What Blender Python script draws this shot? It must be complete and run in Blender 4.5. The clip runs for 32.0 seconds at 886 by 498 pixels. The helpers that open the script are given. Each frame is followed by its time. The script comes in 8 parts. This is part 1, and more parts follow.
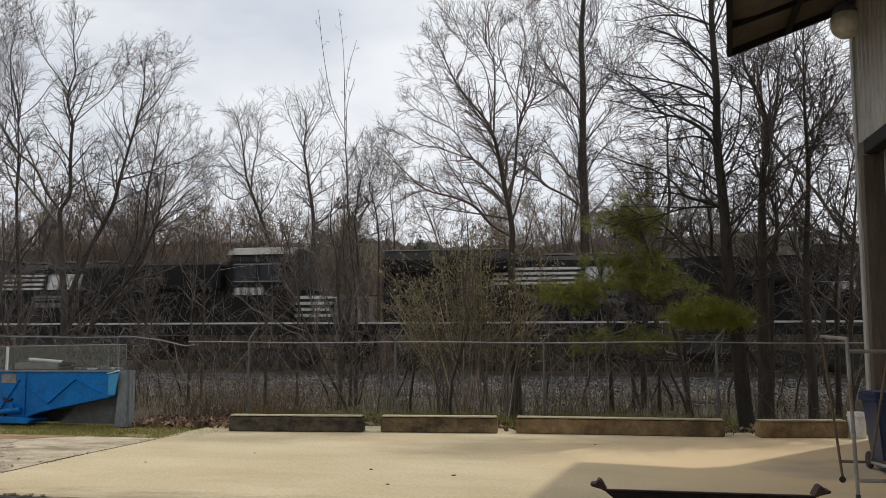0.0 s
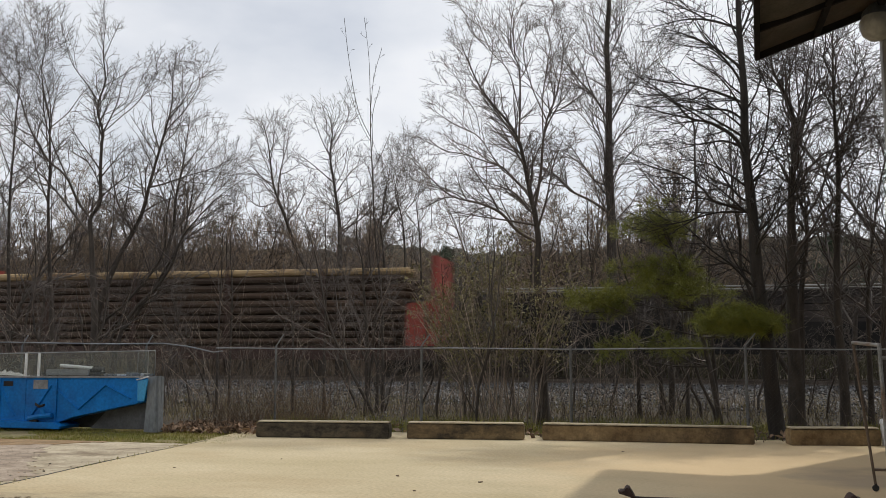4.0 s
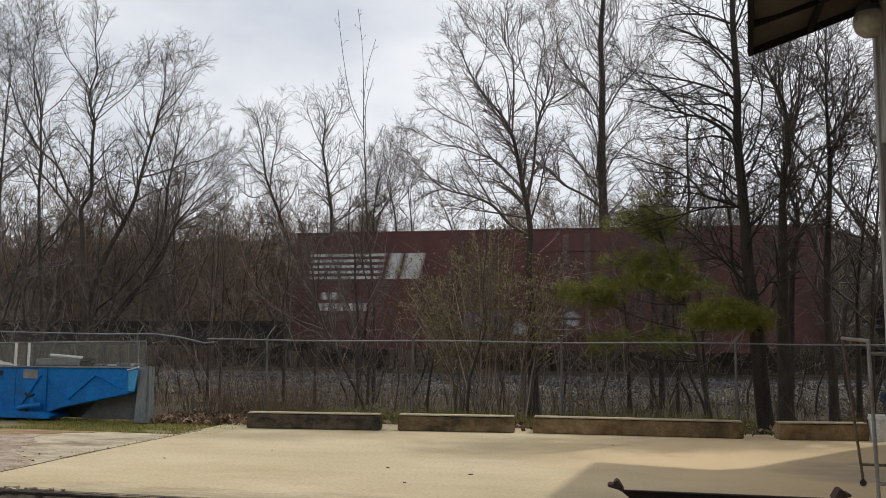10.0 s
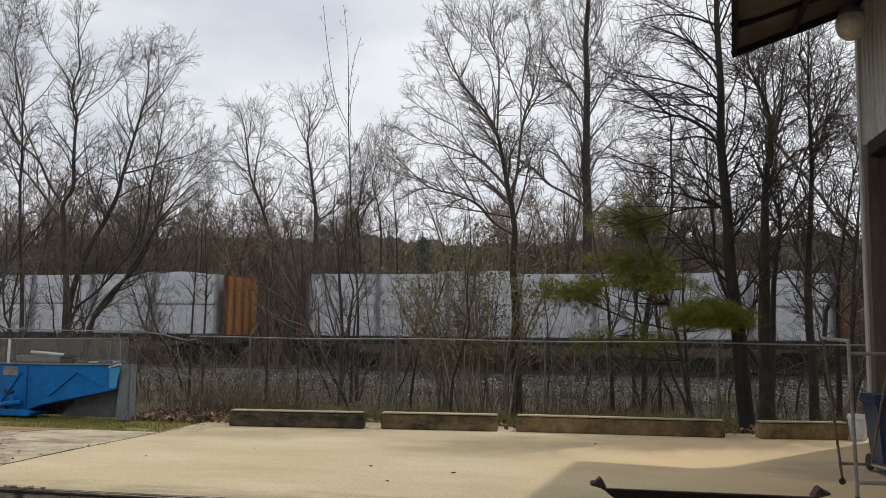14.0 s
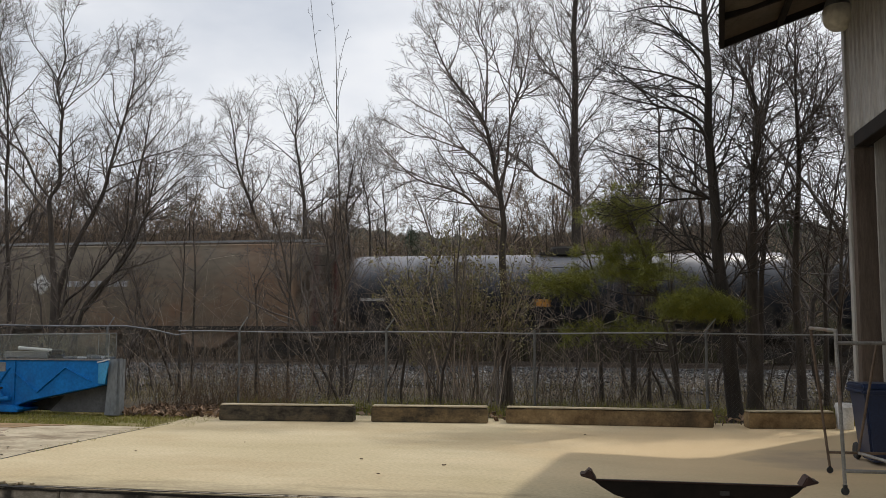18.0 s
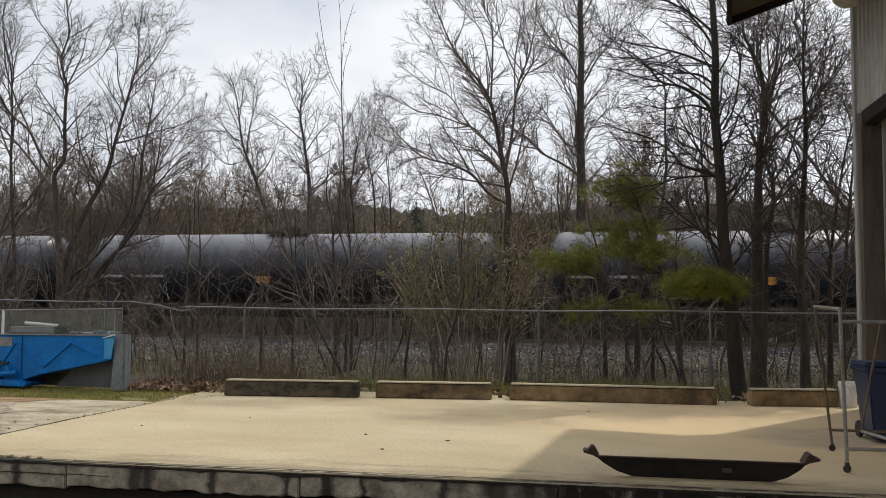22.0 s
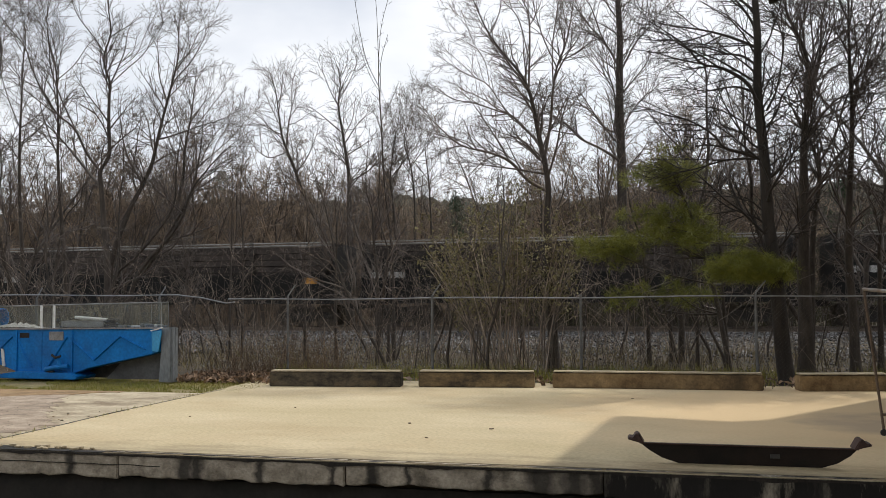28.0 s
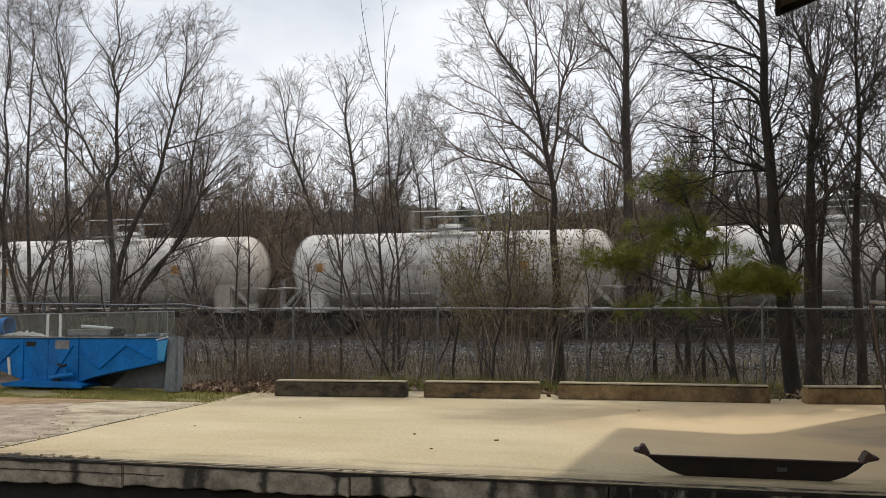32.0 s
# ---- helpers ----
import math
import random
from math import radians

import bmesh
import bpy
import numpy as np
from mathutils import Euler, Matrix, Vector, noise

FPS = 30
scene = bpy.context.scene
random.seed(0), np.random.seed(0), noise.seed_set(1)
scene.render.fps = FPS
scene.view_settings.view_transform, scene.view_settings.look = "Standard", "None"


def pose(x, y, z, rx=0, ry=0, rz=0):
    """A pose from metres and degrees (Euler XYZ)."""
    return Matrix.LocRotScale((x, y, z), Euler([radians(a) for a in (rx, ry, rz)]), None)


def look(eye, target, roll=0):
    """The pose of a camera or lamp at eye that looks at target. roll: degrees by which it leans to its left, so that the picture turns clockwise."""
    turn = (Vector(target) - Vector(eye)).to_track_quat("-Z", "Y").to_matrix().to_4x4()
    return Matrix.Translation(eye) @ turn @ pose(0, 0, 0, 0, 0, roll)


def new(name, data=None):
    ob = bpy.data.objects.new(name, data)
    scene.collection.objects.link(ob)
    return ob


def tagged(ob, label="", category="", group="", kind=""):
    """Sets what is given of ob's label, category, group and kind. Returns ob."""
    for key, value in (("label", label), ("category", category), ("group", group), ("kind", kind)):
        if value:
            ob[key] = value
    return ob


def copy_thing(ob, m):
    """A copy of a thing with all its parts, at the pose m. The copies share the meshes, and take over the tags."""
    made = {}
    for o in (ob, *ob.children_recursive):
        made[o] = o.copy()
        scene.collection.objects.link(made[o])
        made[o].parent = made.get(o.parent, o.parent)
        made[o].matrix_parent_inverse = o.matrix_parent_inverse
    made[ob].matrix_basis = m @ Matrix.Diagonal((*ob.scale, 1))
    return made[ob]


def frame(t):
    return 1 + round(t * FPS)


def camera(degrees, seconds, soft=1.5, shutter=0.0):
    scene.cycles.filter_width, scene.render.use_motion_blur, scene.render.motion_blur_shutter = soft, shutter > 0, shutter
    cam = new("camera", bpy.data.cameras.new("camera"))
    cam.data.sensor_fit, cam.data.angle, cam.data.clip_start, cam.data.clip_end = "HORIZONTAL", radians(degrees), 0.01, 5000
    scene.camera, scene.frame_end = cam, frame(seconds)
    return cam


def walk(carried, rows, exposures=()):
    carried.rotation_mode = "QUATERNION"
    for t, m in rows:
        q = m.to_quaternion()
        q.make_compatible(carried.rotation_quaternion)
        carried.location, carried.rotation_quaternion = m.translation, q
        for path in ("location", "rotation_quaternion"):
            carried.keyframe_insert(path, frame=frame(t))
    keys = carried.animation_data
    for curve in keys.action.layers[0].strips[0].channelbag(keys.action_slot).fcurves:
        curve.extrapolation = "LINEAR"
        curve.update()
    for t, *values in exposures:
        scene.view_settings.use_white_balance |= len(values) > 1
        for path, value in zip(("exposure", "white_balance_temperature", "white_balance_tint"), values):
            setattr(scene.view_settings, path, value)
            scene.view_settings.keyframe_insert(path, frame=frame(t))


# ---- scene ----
# ---- camera: hand-held, standing at one spot ----
cam = camera(53.67, 32.0, soft=0.85, shutter=0.3)
EYE = 1.7
AIM = [  # seconds, turn to the left, upward tilt, lean, in degrees
    (0, 10.49, 5.86, -0.00), (0.5, 11.17, 5.87, -0.01), (1, 12.07, 5.84, 0.05), (1.5, 12.50, 6.05, 0.08),
    (2, 13.15, 5.82, 0.37), (2.5, 12.74, 5.98, 0.46), (3, 12.86, 6.10, 0.36), (3.5, 12.16, 6.34, 0.03),
    (5.5, 12.45, 5.58, 0.09), (6, 12.47, 5.42, 0.25), (6.5, 12.41, 5.47, 0.17), (7, 12.45, 5.67, 0.08),
    (7.5, 12.14, 5.76, 0.11), (8, 11.80, 5.84, -0.15), (8.5, 11.55, 6.15, -0.39), (9, 11.17, 5.82, -0.42),
    (9.5, 11.32, 5.59, -0.25), (10, 11.67, 5.79, -0.42), (10.5, 11.53, 5.86, -0.42), (11, 11.33, 6.05, -0.56),
    (11.5, 11.24, 5.89, -0.60), (12, 10.97, 5.44, -0.44), (12.5, 11.00, 5.54, -0.61), (13, 11.18, 5.79, -0.57),
    (13.5, 10.91, 5.71, -0.69), (15.5, 10.17, 5.70, -0.37), (16, 10.26, 5.52, -0.43), (16.5, 10.22, 5.44, -0.40),
    (17, 10.07, 5.31, -0.35), (17.5, 10.12, 5.27, -0.12), (18, 9.92, 5.22, -0.24), (18.5, 9.93, 5.04, -0.21),
    (19, 10.02, 4.61, -0.28), (19.5, 10.02, 4.23, -0.35), (20, 10.07, 3.72, -0.51), (20.5, 10.11, 3.92, -0.49),
    (21, 10.14, 3.66, -0.41), (21.5, 10.24, 3.79, -0.41), (22, 10.21, 3.72, -0.47), (22.5, 10.10, 3.93, -0.64),
    (23, 10.25, 4.11, -0.35), (23.5, 11.11, 4.02, 0.10), (24, 11.58, 3.87, 0.15), (24.5, 11.98, 3.45, 0.24),
    (25, 12.06, 3.21, -0.12), (25.5, 12.35, 2.97, 0.04), (27.5, 13.04, 2.82, 0.08), (28, 12.85, 2.99, 0.42),
    (28.5, 12.89, 3.17, 0.40), (29, 13.29, 3.49, 0.45), (29.5, 13.51, 3.59, 0.70), (30, 13.58, 3.58, 0.68),
    (30.5, 13.61, 3.84, 0.46), (31, 13.39, 3.88, 0.25), (31.5, 13.01, 3.61, 0.12), (32, 13.23, 3.68, 0.14),
]


def aimed(yaw, tilt, lean):
    return pose(0, 0, EYE, 0, 0, yaw) @ pose(0, 0, 0, tilt) @ pose(0, 0, 0, 0, lean) @ pose(0, 0, 0, 90)


walk(cam, [(t, aimed(a, b, c)) for t, a, b, c in AIM], exposures=[(0, -0.14), (17, -0.18), (22, -0.05), (25, -0.03), (28, 0.04), (32, -0.02)])

# ---- daylight: thin bright cloud, sun ahead and to the right ----
SUN_EL, SUN_X, SUN_Y = 57.0, 2.68, 3.56
world = bpy.data.worlds.new("sky")
scene.world = world
world.use_nodes = True
wn, wl = world.node_tree.nodes, world.node_tree.links
wn.clear()
w_out = wn.new("ShaderNodeOutputWorld")
w_bg = wn.new("ShaderNodeBackground")
w_sky = wn.new("ShaderNodeTexSky")
w_sky.sky_type, w_sky.sun_disc = "NISHITA", False
w_sky.sun_elevation, w_sky.sun_rotation = radians(SUN_EL), math.atan2(SUN_X, SUN_Y)
w_sky.air_density, w_sky.dust_density = 1.0, 2.0
w_co = wn.new("ShaderNodeTexCoord")
w_map = wn.new("ShaderNodeMapping")
w_map.inputs["Scale"].default_value = (1.2, 1.2, 2.6)
w_no = wn.new("ShaderNodeTexNoise")
w_no.inputs["Scale"].default_value, w_no.inputs["Detail"].default_value = 1.9, 6.0
w_rm = wn.new("ShaderNodeValToRGB")
w_rm.color_ramp.elements[0].position, w_rm.color_ramp.elements[0].color = 0.36, (0.62, 0.62, 0.62, 1)
w_rm.color_ramp.elements[1].position, w_rm.color_ramp.elements[1].color = 0.56, (1, 1, 1, 1)
w_mx = wn.new("ShaderNodeMix")
w_mx.data_type = "RGBA"
w_mx.inputs["B"].default_value = (10.15, 10.4, 10.9, 1)
wl.new(w_co.outputs["Generated"], w_map.inputs["Vector"])
wl.new(w_map.outputs["Vector"], w_no.inputs["Vector"])
wl.new(w_no.outputs["Fac"], w_rm.inputs["Fac"])
wl.new(w_rm.outputs["Color"], w_mx.inputs["Factor"])
wl.new(w_sky.outputs["Color"], w_mx.inputs["A"])
wl.new(w_mx.outputs["Result"], w_bg.inputs["Color"])
w_bg.inputs["Strength"].default_value = 0.095
wl.new(w_bg.outputs["Background"], w_out.inputs["Surface"])

sun = new("sun", bpy.data.lights.new("sun", "SUN"))
sun.data.energy, sun.data.angle, sun.data.color = 1.9, radians(1.2), (1.0, 0.94, 0.84)
sun_flat = math.hypot(SUN_X, SUN_Y)
sun.matrix_world = look((SUN_X * 10, SUN_Y * 10, math.tan(radians(SUN_EL)) * sun_flat * 10), (0, 0, 0))

# ---- materials ----


def mat(name, c1, c2, scale=4.0, rough=0.8, metal=0.0, bump=0.3, fine=40.0, stain=None, amount=0.5, stretch=(1, 1, 1), spread=0.0, dist=0.01, coat=0.0, cover=(0.48, 0.66)):
    """Two tones by coarse noise, a stain by another, a fine bump; spread varies it from piece to piece."""
    m = bpy.data.materials.new(name)
    m.use_nodes = True
    nt = m.node_tree
    bs = nt.nodes["Principled BSDF"]
    co = nt.nodes.new("ShaderNodeTexCoord")
    mp = nt.nodes.new("ShaderNodeMapping")
    mp.inputs["Scale"].default_value = stretch
    nt.links.new(co.outputs["Object"], mp.inputs["Vector"])
    n1 = nt.nodes.new("ShaderNodeTexNoise")
    n1.inputs["Scale"].default_value, n1.inputs["Detail"].default_value, n1.inputs["Roughness"].default_value = scale, 6.0, 0.65
    n2 = nt.nodes.new("ShaderNodeTexNoise")
    n2.inputs["Scale"].default_value, n2.inputs["Detail"].default_value = fine, 4.0
    for n in (n1, n2):
        nt.links.new(mp.outputs["Vector"], n.inputs["Vector"])
    rp = nt.nodes.new("ShaderNodeValToRGB")
    rp.color_ramp.elements[0].position, rp.color_ramp.elements[0].color = 0.35, (*c1, 1)
    rp.color_ramp.elements[1].position, rp.color_ramp.elements[1].color = 0.65, (*c2, 1)
    nt.links.new(n1.outputs["Fac"], rp.inputs["Fac"])
    last = rp.outputs["Color"]
    if stain:
        n3 = nt.nodes.new("ShaderNodeTexNoise")
        n3.inputs["Scale"].default_value, n3.inputs["Detail"].default_value, n3.inputs["Roughness"].default_value = scale * 0.45, 8.0, 0.7
        nt.links.new(mp.outputs["Vector"], n3.inputs["Vector"])
        r3 = nt.nodes.new("ShaderNodeValToRGB")
        r3.color_ramp.elements[0].position, r3.color_ramp.elements[0].color = cover[0], (0, 0, 0, 1)
        r3.color_ramp.elements[1].position, r3.color_ramp.elements[1].color = cover[1], (amount, amount, amount, 1)
        nt.links.new(n3.outputs["Fac"], r3.inputs["Fac"])
        mx = nt.nodes.new("ShaderNodeMix")
        mx.data_type = "RGBA"
        mx.inputs["B"].default_value = (*stain, 1)
        nt.links.new(r3.outputs["Color"], mx.inputs["Factor"])
        nt.links.new(last, mx.inputs["A"])
        last = mx.outputs["Result"]
    hs = nt.nodes.new("ShaderNodeMix")
    hs.data_type, hs.blend_type = "RGBA", "MULTIPLY"
    hs.inputs["Factor"].default_value = 0.55
    nt.links.new(last, hs.inputs["A"])
    r2 = nt.nodes.new("ShaderNodeValToRGB")
    r2.color_ramp.elements[0].position, r2.color_ramp.elements[0].color = 0.3, (0.55, 0.55, 0.55, 1)
    r2.color_ramp.elements[1].position, r2.color_ramp.elements[1].color = 0.6, (1, 1, 1, 1)
    nt.links.new(n2.outputs["Fac"], r2.inputs["Fac"])
    nt.links.new(r2.outputs["Color"], hs.inputs["B"])
    last = hs.outputs["Result"]
    if spread:
        oi = nt.nodes.new("ShaderNodeObjectInfo")
        mr = nt.nodes.new("ShaderNodeMapRange")
        mr.inputs["To Min"].default_value, mr.inputs["To Max"].default_value = 1 - spread, 1 + spread
        nt.links.new(oi.outputs["Random"], mr.inputs["Value"])
        h2 = nt.nodes.new("ShaderNodeHueSaturation")
        nt.links.new(mr.outputs["Result"], h2.inputs["Value"])
        nt.links.new(last, h2.inputs["Color"])
        last = h2.outputs["Color"]
    nt.links.new(last, bs.inputs["Base Color"])
    bs.inputs["Roughness"].default_value, bs.inputs["Metallic"].default_value = rough, metal
    bs.inputs["Coat Weight"].default_value = coat
    if bump:
        bp = nt.nodes.new("ShaderNodeBump")
        bp.inputs["Strength"].default_value, bp.inputs["Distance"].default_value = bump, dist
        nt.links.new(n2.outputs["Fac"], bp.inputs["Height"])
        nt.links.new(bp.outputs["Normal"], bs.inputs["Normal"])
    return m


PAD = mat("pad_concrete", (0.50, 0.412, 0.245), (0.605, 0.508, 0.33), 0.45, 0.85, 0, 0.25, 30, (0.44, 0.325, 0.18), 0.75, (0.7, 1.3, 1))


def blotch(m, centre, reach, colour, most):
    """One large uneven patch of another tone about a point on the ground."""
    nt = m.node_tree
    bs = nt.nodes["Principled BSDF"]
    was = bs.inputs["Base Color"].links[0].from_socket
    co = nt.nodes.new("ShaderNodeTexCoord")
    di = nt.nodes.new("ShaderNodeVectorMath")
    di.operation = "DISTANCE"
    di.inputs[1].default_value = (*centre, 0)
    no = nt.nodes.new("ShaderNodeTexNoise")
    no.inputs["Scale"].default_value, no.inputs["Detail"].default_value = 0.8, 5.0
    ma = nt.nodes.new("ShaderNodeMath")
    ma.operation = "MULTIPLY_ADD"
    ma.inputs[1].default_value = 3.0
    mr = nt.nodes.new("ShaderNodeMapRange")
    mr.inputs["From Min"].default_value, mr.inputs["From Max"].default_value = reach + 1.5, reach * 0.45 + 1.5
    mr.inputs["To Min"].default_value, mr.inputs["To Max"].default_value = 0.0, most
    mx = nt.nodes.new("ShaderNodeMix")
    mx.data_type = "RGBA"
    mx.inputs["B"].default_value = (*colour, 1)
    nt.links.new(co.outputs["Object"], di.inputs[0])
    nt.links.new(co.outputs["Object"], no.inputs["Vector"])
    nt.links.new(no.outputs["Fac"], ma.inputs[0])
    nt.links.new(di.outputs["Value"], ma.inputs[2])
    nt.links.new(ma.outputs["Value"], mr.inputs["Value"])
    nt.links.new(mr.outputs["Result"], mx.inputs["Factor"])
    nt.links.new(was, mx.inputs["A"])
    nt.links.new(mx.outputs["Result"], bs.inputs["Base Color"])


# Warm tan stain, with extra light put into its colour.
blotch(PAD, (2.9, 13.2), 5.0, (0.71, 0.52, 0.295), 0.75)


def front_dirt(m, y0, y1, tone, most):
    """Brown dirt trodden along the slab's front, thinning out unevenly behind it."""
    nt = m.node_tree
    bs = nt.nodes["Principled BSDF"]
    was = bs.inputs["Base Color"].links[0].from_socket
    co = nt.nodes.new("ShaderNodeTexCoord")
    sx = nt.nodes.new("ShaderNodeSeparateXYZ")
    nt.links.new(co.outputs["Object"], sx.inputs["Vector"])
    mp = nt.nodes.new("ShaderNodeMapping")
    mp.inputs["Scale"].default_value = (0.7, 2.6, 1)
    nt.links.new(co.outputs["Object"], mp.inputs["Vector"])
    no = nt.nodes.new("ShaderNodeTexNoise")
    no.inputs["Scale"].default_value, no.inputs["Detail"].default_value, no.inputs["Roughness"].default_value = 1.6, 8.0, 0.7
    nt.links.new(mp.outputs["Vector"], no.inputs["Vector"])
    ma = nt.nodes.new("ShaderNodeMath")
    ma.operation = "MULTIPLY_ADD"
    ma.inputs[1].default_value = (y1 - y0) * 2.6
    nt.links.new(no.outputs["Fac"], ma.inputs[0])
    nt.links.new(sx.outputs["Y"], ma.inputs[2])
    mr = nt.nodes.new("ShaderNodeMapRange")
    mid = y0 + (y1 - y0) * 1.3
    mr.inputs["From Min"].default_value, mr.inputs["From Max"].default_value = mid + (y1 - y0) * 0.7, mid - (y1 - y0) * 0.2
    mr.inputs["To Min"].default_value, mr.inputs["To Max"].default_value = 0.0, most
    nt.links.new(ma.outputs["Value"], mr.inputs["Value"])
    mx = nt.nodes.new("ShaderNodeMix")
    mx.data_type = "RGBA"
    mx.inputs["B"].default_value = (*tone, 1)
    nt.links.new(mr.outputs["Result"], mx.inputs["Factor"])
    nt.links.new(was, mx.inputs["A"])
    nt.links.new(mx.outputs["Result"], bs.inputs["Base Color"])


front_dirt(PAD, 8.78, 9.6, (0.17, 0.135, 0.085), 0.75)
blotch(PAD, (3.1, 12.4), 1.1, (0.34, 0.26, 0.19), 0.6)
APRON = mat("old_apron_concrete", (0.38, 0.32, 0.22), (0.56, 0.48, 0.345), 1.6, 0.9, 0, 0.6, 22, (0.19, 0.14, 0.085), 0.9, (0.9, 1.4, 1), cover=(0.50, 0.64))
KERBTOP = mat("worn_and_sunlit_cream", (0.38, 0.31, 0.20), (0.52, 0.44, 0.30), 2.5, 0.9, 0, 0.5, 25, (0.20, 0.15, 0.08), 0.6)
GRIT = mat("grey_brown_grit", (0.20, 0.155, 0.115), (0.37, 0.30, 0.23), 3.0, 0.95, 0, 0.8, 45, (0.11, 0.085, 0.06), 0.6, dist=0.02)
SOIL = mat("bare_tan_soil", (0.25, 0.155, 0.075), (0.38, 0.26, 0.14), 3.0, 0.95, 0, 0.7, 40, (0.13, 0.10, 0.05), 0.7, dist=0.02)
EDGE = mat("stained_edge_concrete", (0.26, 0.225, 0.17), (0.52, 0.455, 0.36), 3.0, 0.9, 0, 0.7, 25, (0.06, 0.048, 0.034), 0.85, (1.3, 1, 1.6), cover=(0.48, 0.68))
LIPBLACK = mat("black_edge_tone", (0.012, 0.010, 0.008), (0.035, 0.029, 0.022), 6.0, 0.9, 0, 0.4, 30, (0.07, 0.055, 0.04), 0.5, (2, 1, 0.6))
EDGEDARK = mat("blackened_edge_concrete", (0.24, 0.21, 0.16), (0.46, 0.41, 0.32), 2.4, 0.9, 0, 0.5, 25, (0.012, 0.010, 0.008), 1.0, (1.9, 1, 0.5), cover=(0.38, 0.50))
RUNS = ((-9.4, 0.08), (-7.9, 0.12), (-6.20, 0.055), (-4.80, 0.10), (-4.68, 0.08), (-3.95, 0.045), (-3.15, 0.03),
        (-2.72, 0.06), (-2.35, 0.035), (-1.52, 0.05), (-1.0, 0.16), (-0.68, 0.14), (-0.47, 0.09), (0.15, 0.03), (0.45, 0.12), (0.9, 0.09), (1.5, 0.1), (2.3, 0.14))


def drips(m, tone):
    """Dark runs down a face at the places listed, soft and wavering at their sides."""
    nt = m.node_tree
    bs = nt.nodes["Principled BSDF"]
    was = bs.inputs["Base Color"].links[0].from_socket
    co = nt.nodes.new("ShaderNodeTexCoord")
    sx = nt.nodes.new("ShaderNodeSeparateXYZ")
    nt.links.new(co.outputs["Object"], sx.inputs["Vector"])
    no = nt.nodes.new("ShaderNodeTexNoise")
    no.inputs["Scale"].default_value, no.inputs["Detail"].default_value = 9.0, 5.0
    nt.links.new(co.outputs["Object"], no.inputs["Vector"])
    wob = nt.nodes.new("ShaderNodeMath")
    wob.operation = "MULTIPLY_ADD"
    wob.inputs[1].default_value = 0.16
    nt.links.new(no.outputs["Fac"], wob.inputs[0])
    nt.links.new(sx.outputs["X"], wob.inputs[2])
    last = None
    for x, w in RUNS:
        d = nt.nodes.new("ShaderNodeMath")
        d.operation = "SUBTRACT"
        d.inputs[1].default_value = x + 0.08
        nt.links.new(wob.outputs["Value"], d.inputs[0])
        q = nt.nodes.new("ShaderNodeMath")
        q.operation = "ABSOLUTE"
        nt.links.new(d.outputs["Value"], q.inputs[0])
        r = nt.nodes.new("ShaderNodeMapRange")
        r.inputs["From Min"].default_value, r.inputs["From Max"].default_value = w * 1.6, w * 0.35
        nt.links.new(q.outputs["Value"], r.inputs["Value"])
        here = r.outputs["Result"]
        if last:
            mxm = nt.nodes.new("ShaderNodeMath")
            mxm.operation = "MAXIMUM"
            nt.links.new(last, mxm.inputs[0])
            nt.links.new(here, mxm.inputs[1])
            here = mxm.outputs["Value"]
        last = here
    fa = nt.nodes.new("ShaderNodeMath")
    fa.operation = "MULTIPLY"
    fa.inputs[1].default_value = 0.88
    nt.links.new(last, fa.inputs[0])
    mx = nt.nodes.new("ShaderNodeMix")
    mx.data_type = "RGBA"
    mx.inputs["B"].default_value = (*tone, 1)
    nt.links.new(fa.outputs["Value"], mx.inputs["Factor"])
    nt.links.new(was, mx.inputs["A"])
    nt.links.new(mx.outputs["Result"], bs.inputs["Base Color"])


drips(EDGE, (0.013, 0.011, 0.009))
drips(EDGEDARK, (0.013, 0.011, 0.009))
CRUST = mat("mossy_crust", (0.10, 0.075, 0.04), (0.26, 0.20, 0.115), 5.0, 0.95, 0, 0.7, 40, (0.02, 0.017, 0.011), 0.9)
DARKWALL = mat("dark_shade_and_dirt", (0.010, 0.009, 0.008), (0.032, 0.028, 0.023), 2.0, 0.9, 0, 0.4, 20, (0.02, 0.02, 0.015), 0.8)
MIDBLOCK = mat("half_blackened_block_concrete", (0.035, 0.027, 0.017), (0.20, 0.14, 0.07), 3.0, 0.92, 0, 0.6, 30, (0.30, 0.22, 0.12), 0.6, (1, 1, 1.6), cover=(0.56, 0.66))
BLOCK = mat("ochre_block_concrete", (0.12, 0.075, 0.033), (0.36, 0.25, 0.125), 2.6, 0.92, 0, 0.5, 30, (0.06, 0.042, 0.024), 0.85, (1, 1, 1.0), 0.12)
OLDBLOCK = mat("blackened_block_concrete", (0.018, 0.015, 0.011), (0.115, 0.092, 0.06), 4.5, 0.92, 0, 0.6, 30, (0.13, 0.085, 0.042), 0.5, (1, 1, 1.6), 0.12, cover=(0.56, 0.68))
GROUND = mat("earth_and_litter", (0.05, 0.036, 0.022), (0.095, 0.07, 0.042), 1.1, 0.95, 0, 0.7, 14, (0.035, 0.042, 0.014), 0.6, dist=0.03)
GRASSY = mat("winter_grass_ground", (0.10, 0.115, 0.02), (0.22, 0.17, 0.07), 1.5, 0.95, 0, 0.7, 22, (0.34, 0.26, 0.155), 0.8, dist=0.03)
BLADE = mat("grass_blade", (0.15, 0.17, 0.02), (0.33, 0.28, 0.06), 0.9, 0.7, 0, 0, 10)
LEAF = mat("dry_leaf", (0.12, 0.075, 0.045), (0.33, 0.22, 0.14), 3.0, 0.8, 0, 0, 12)
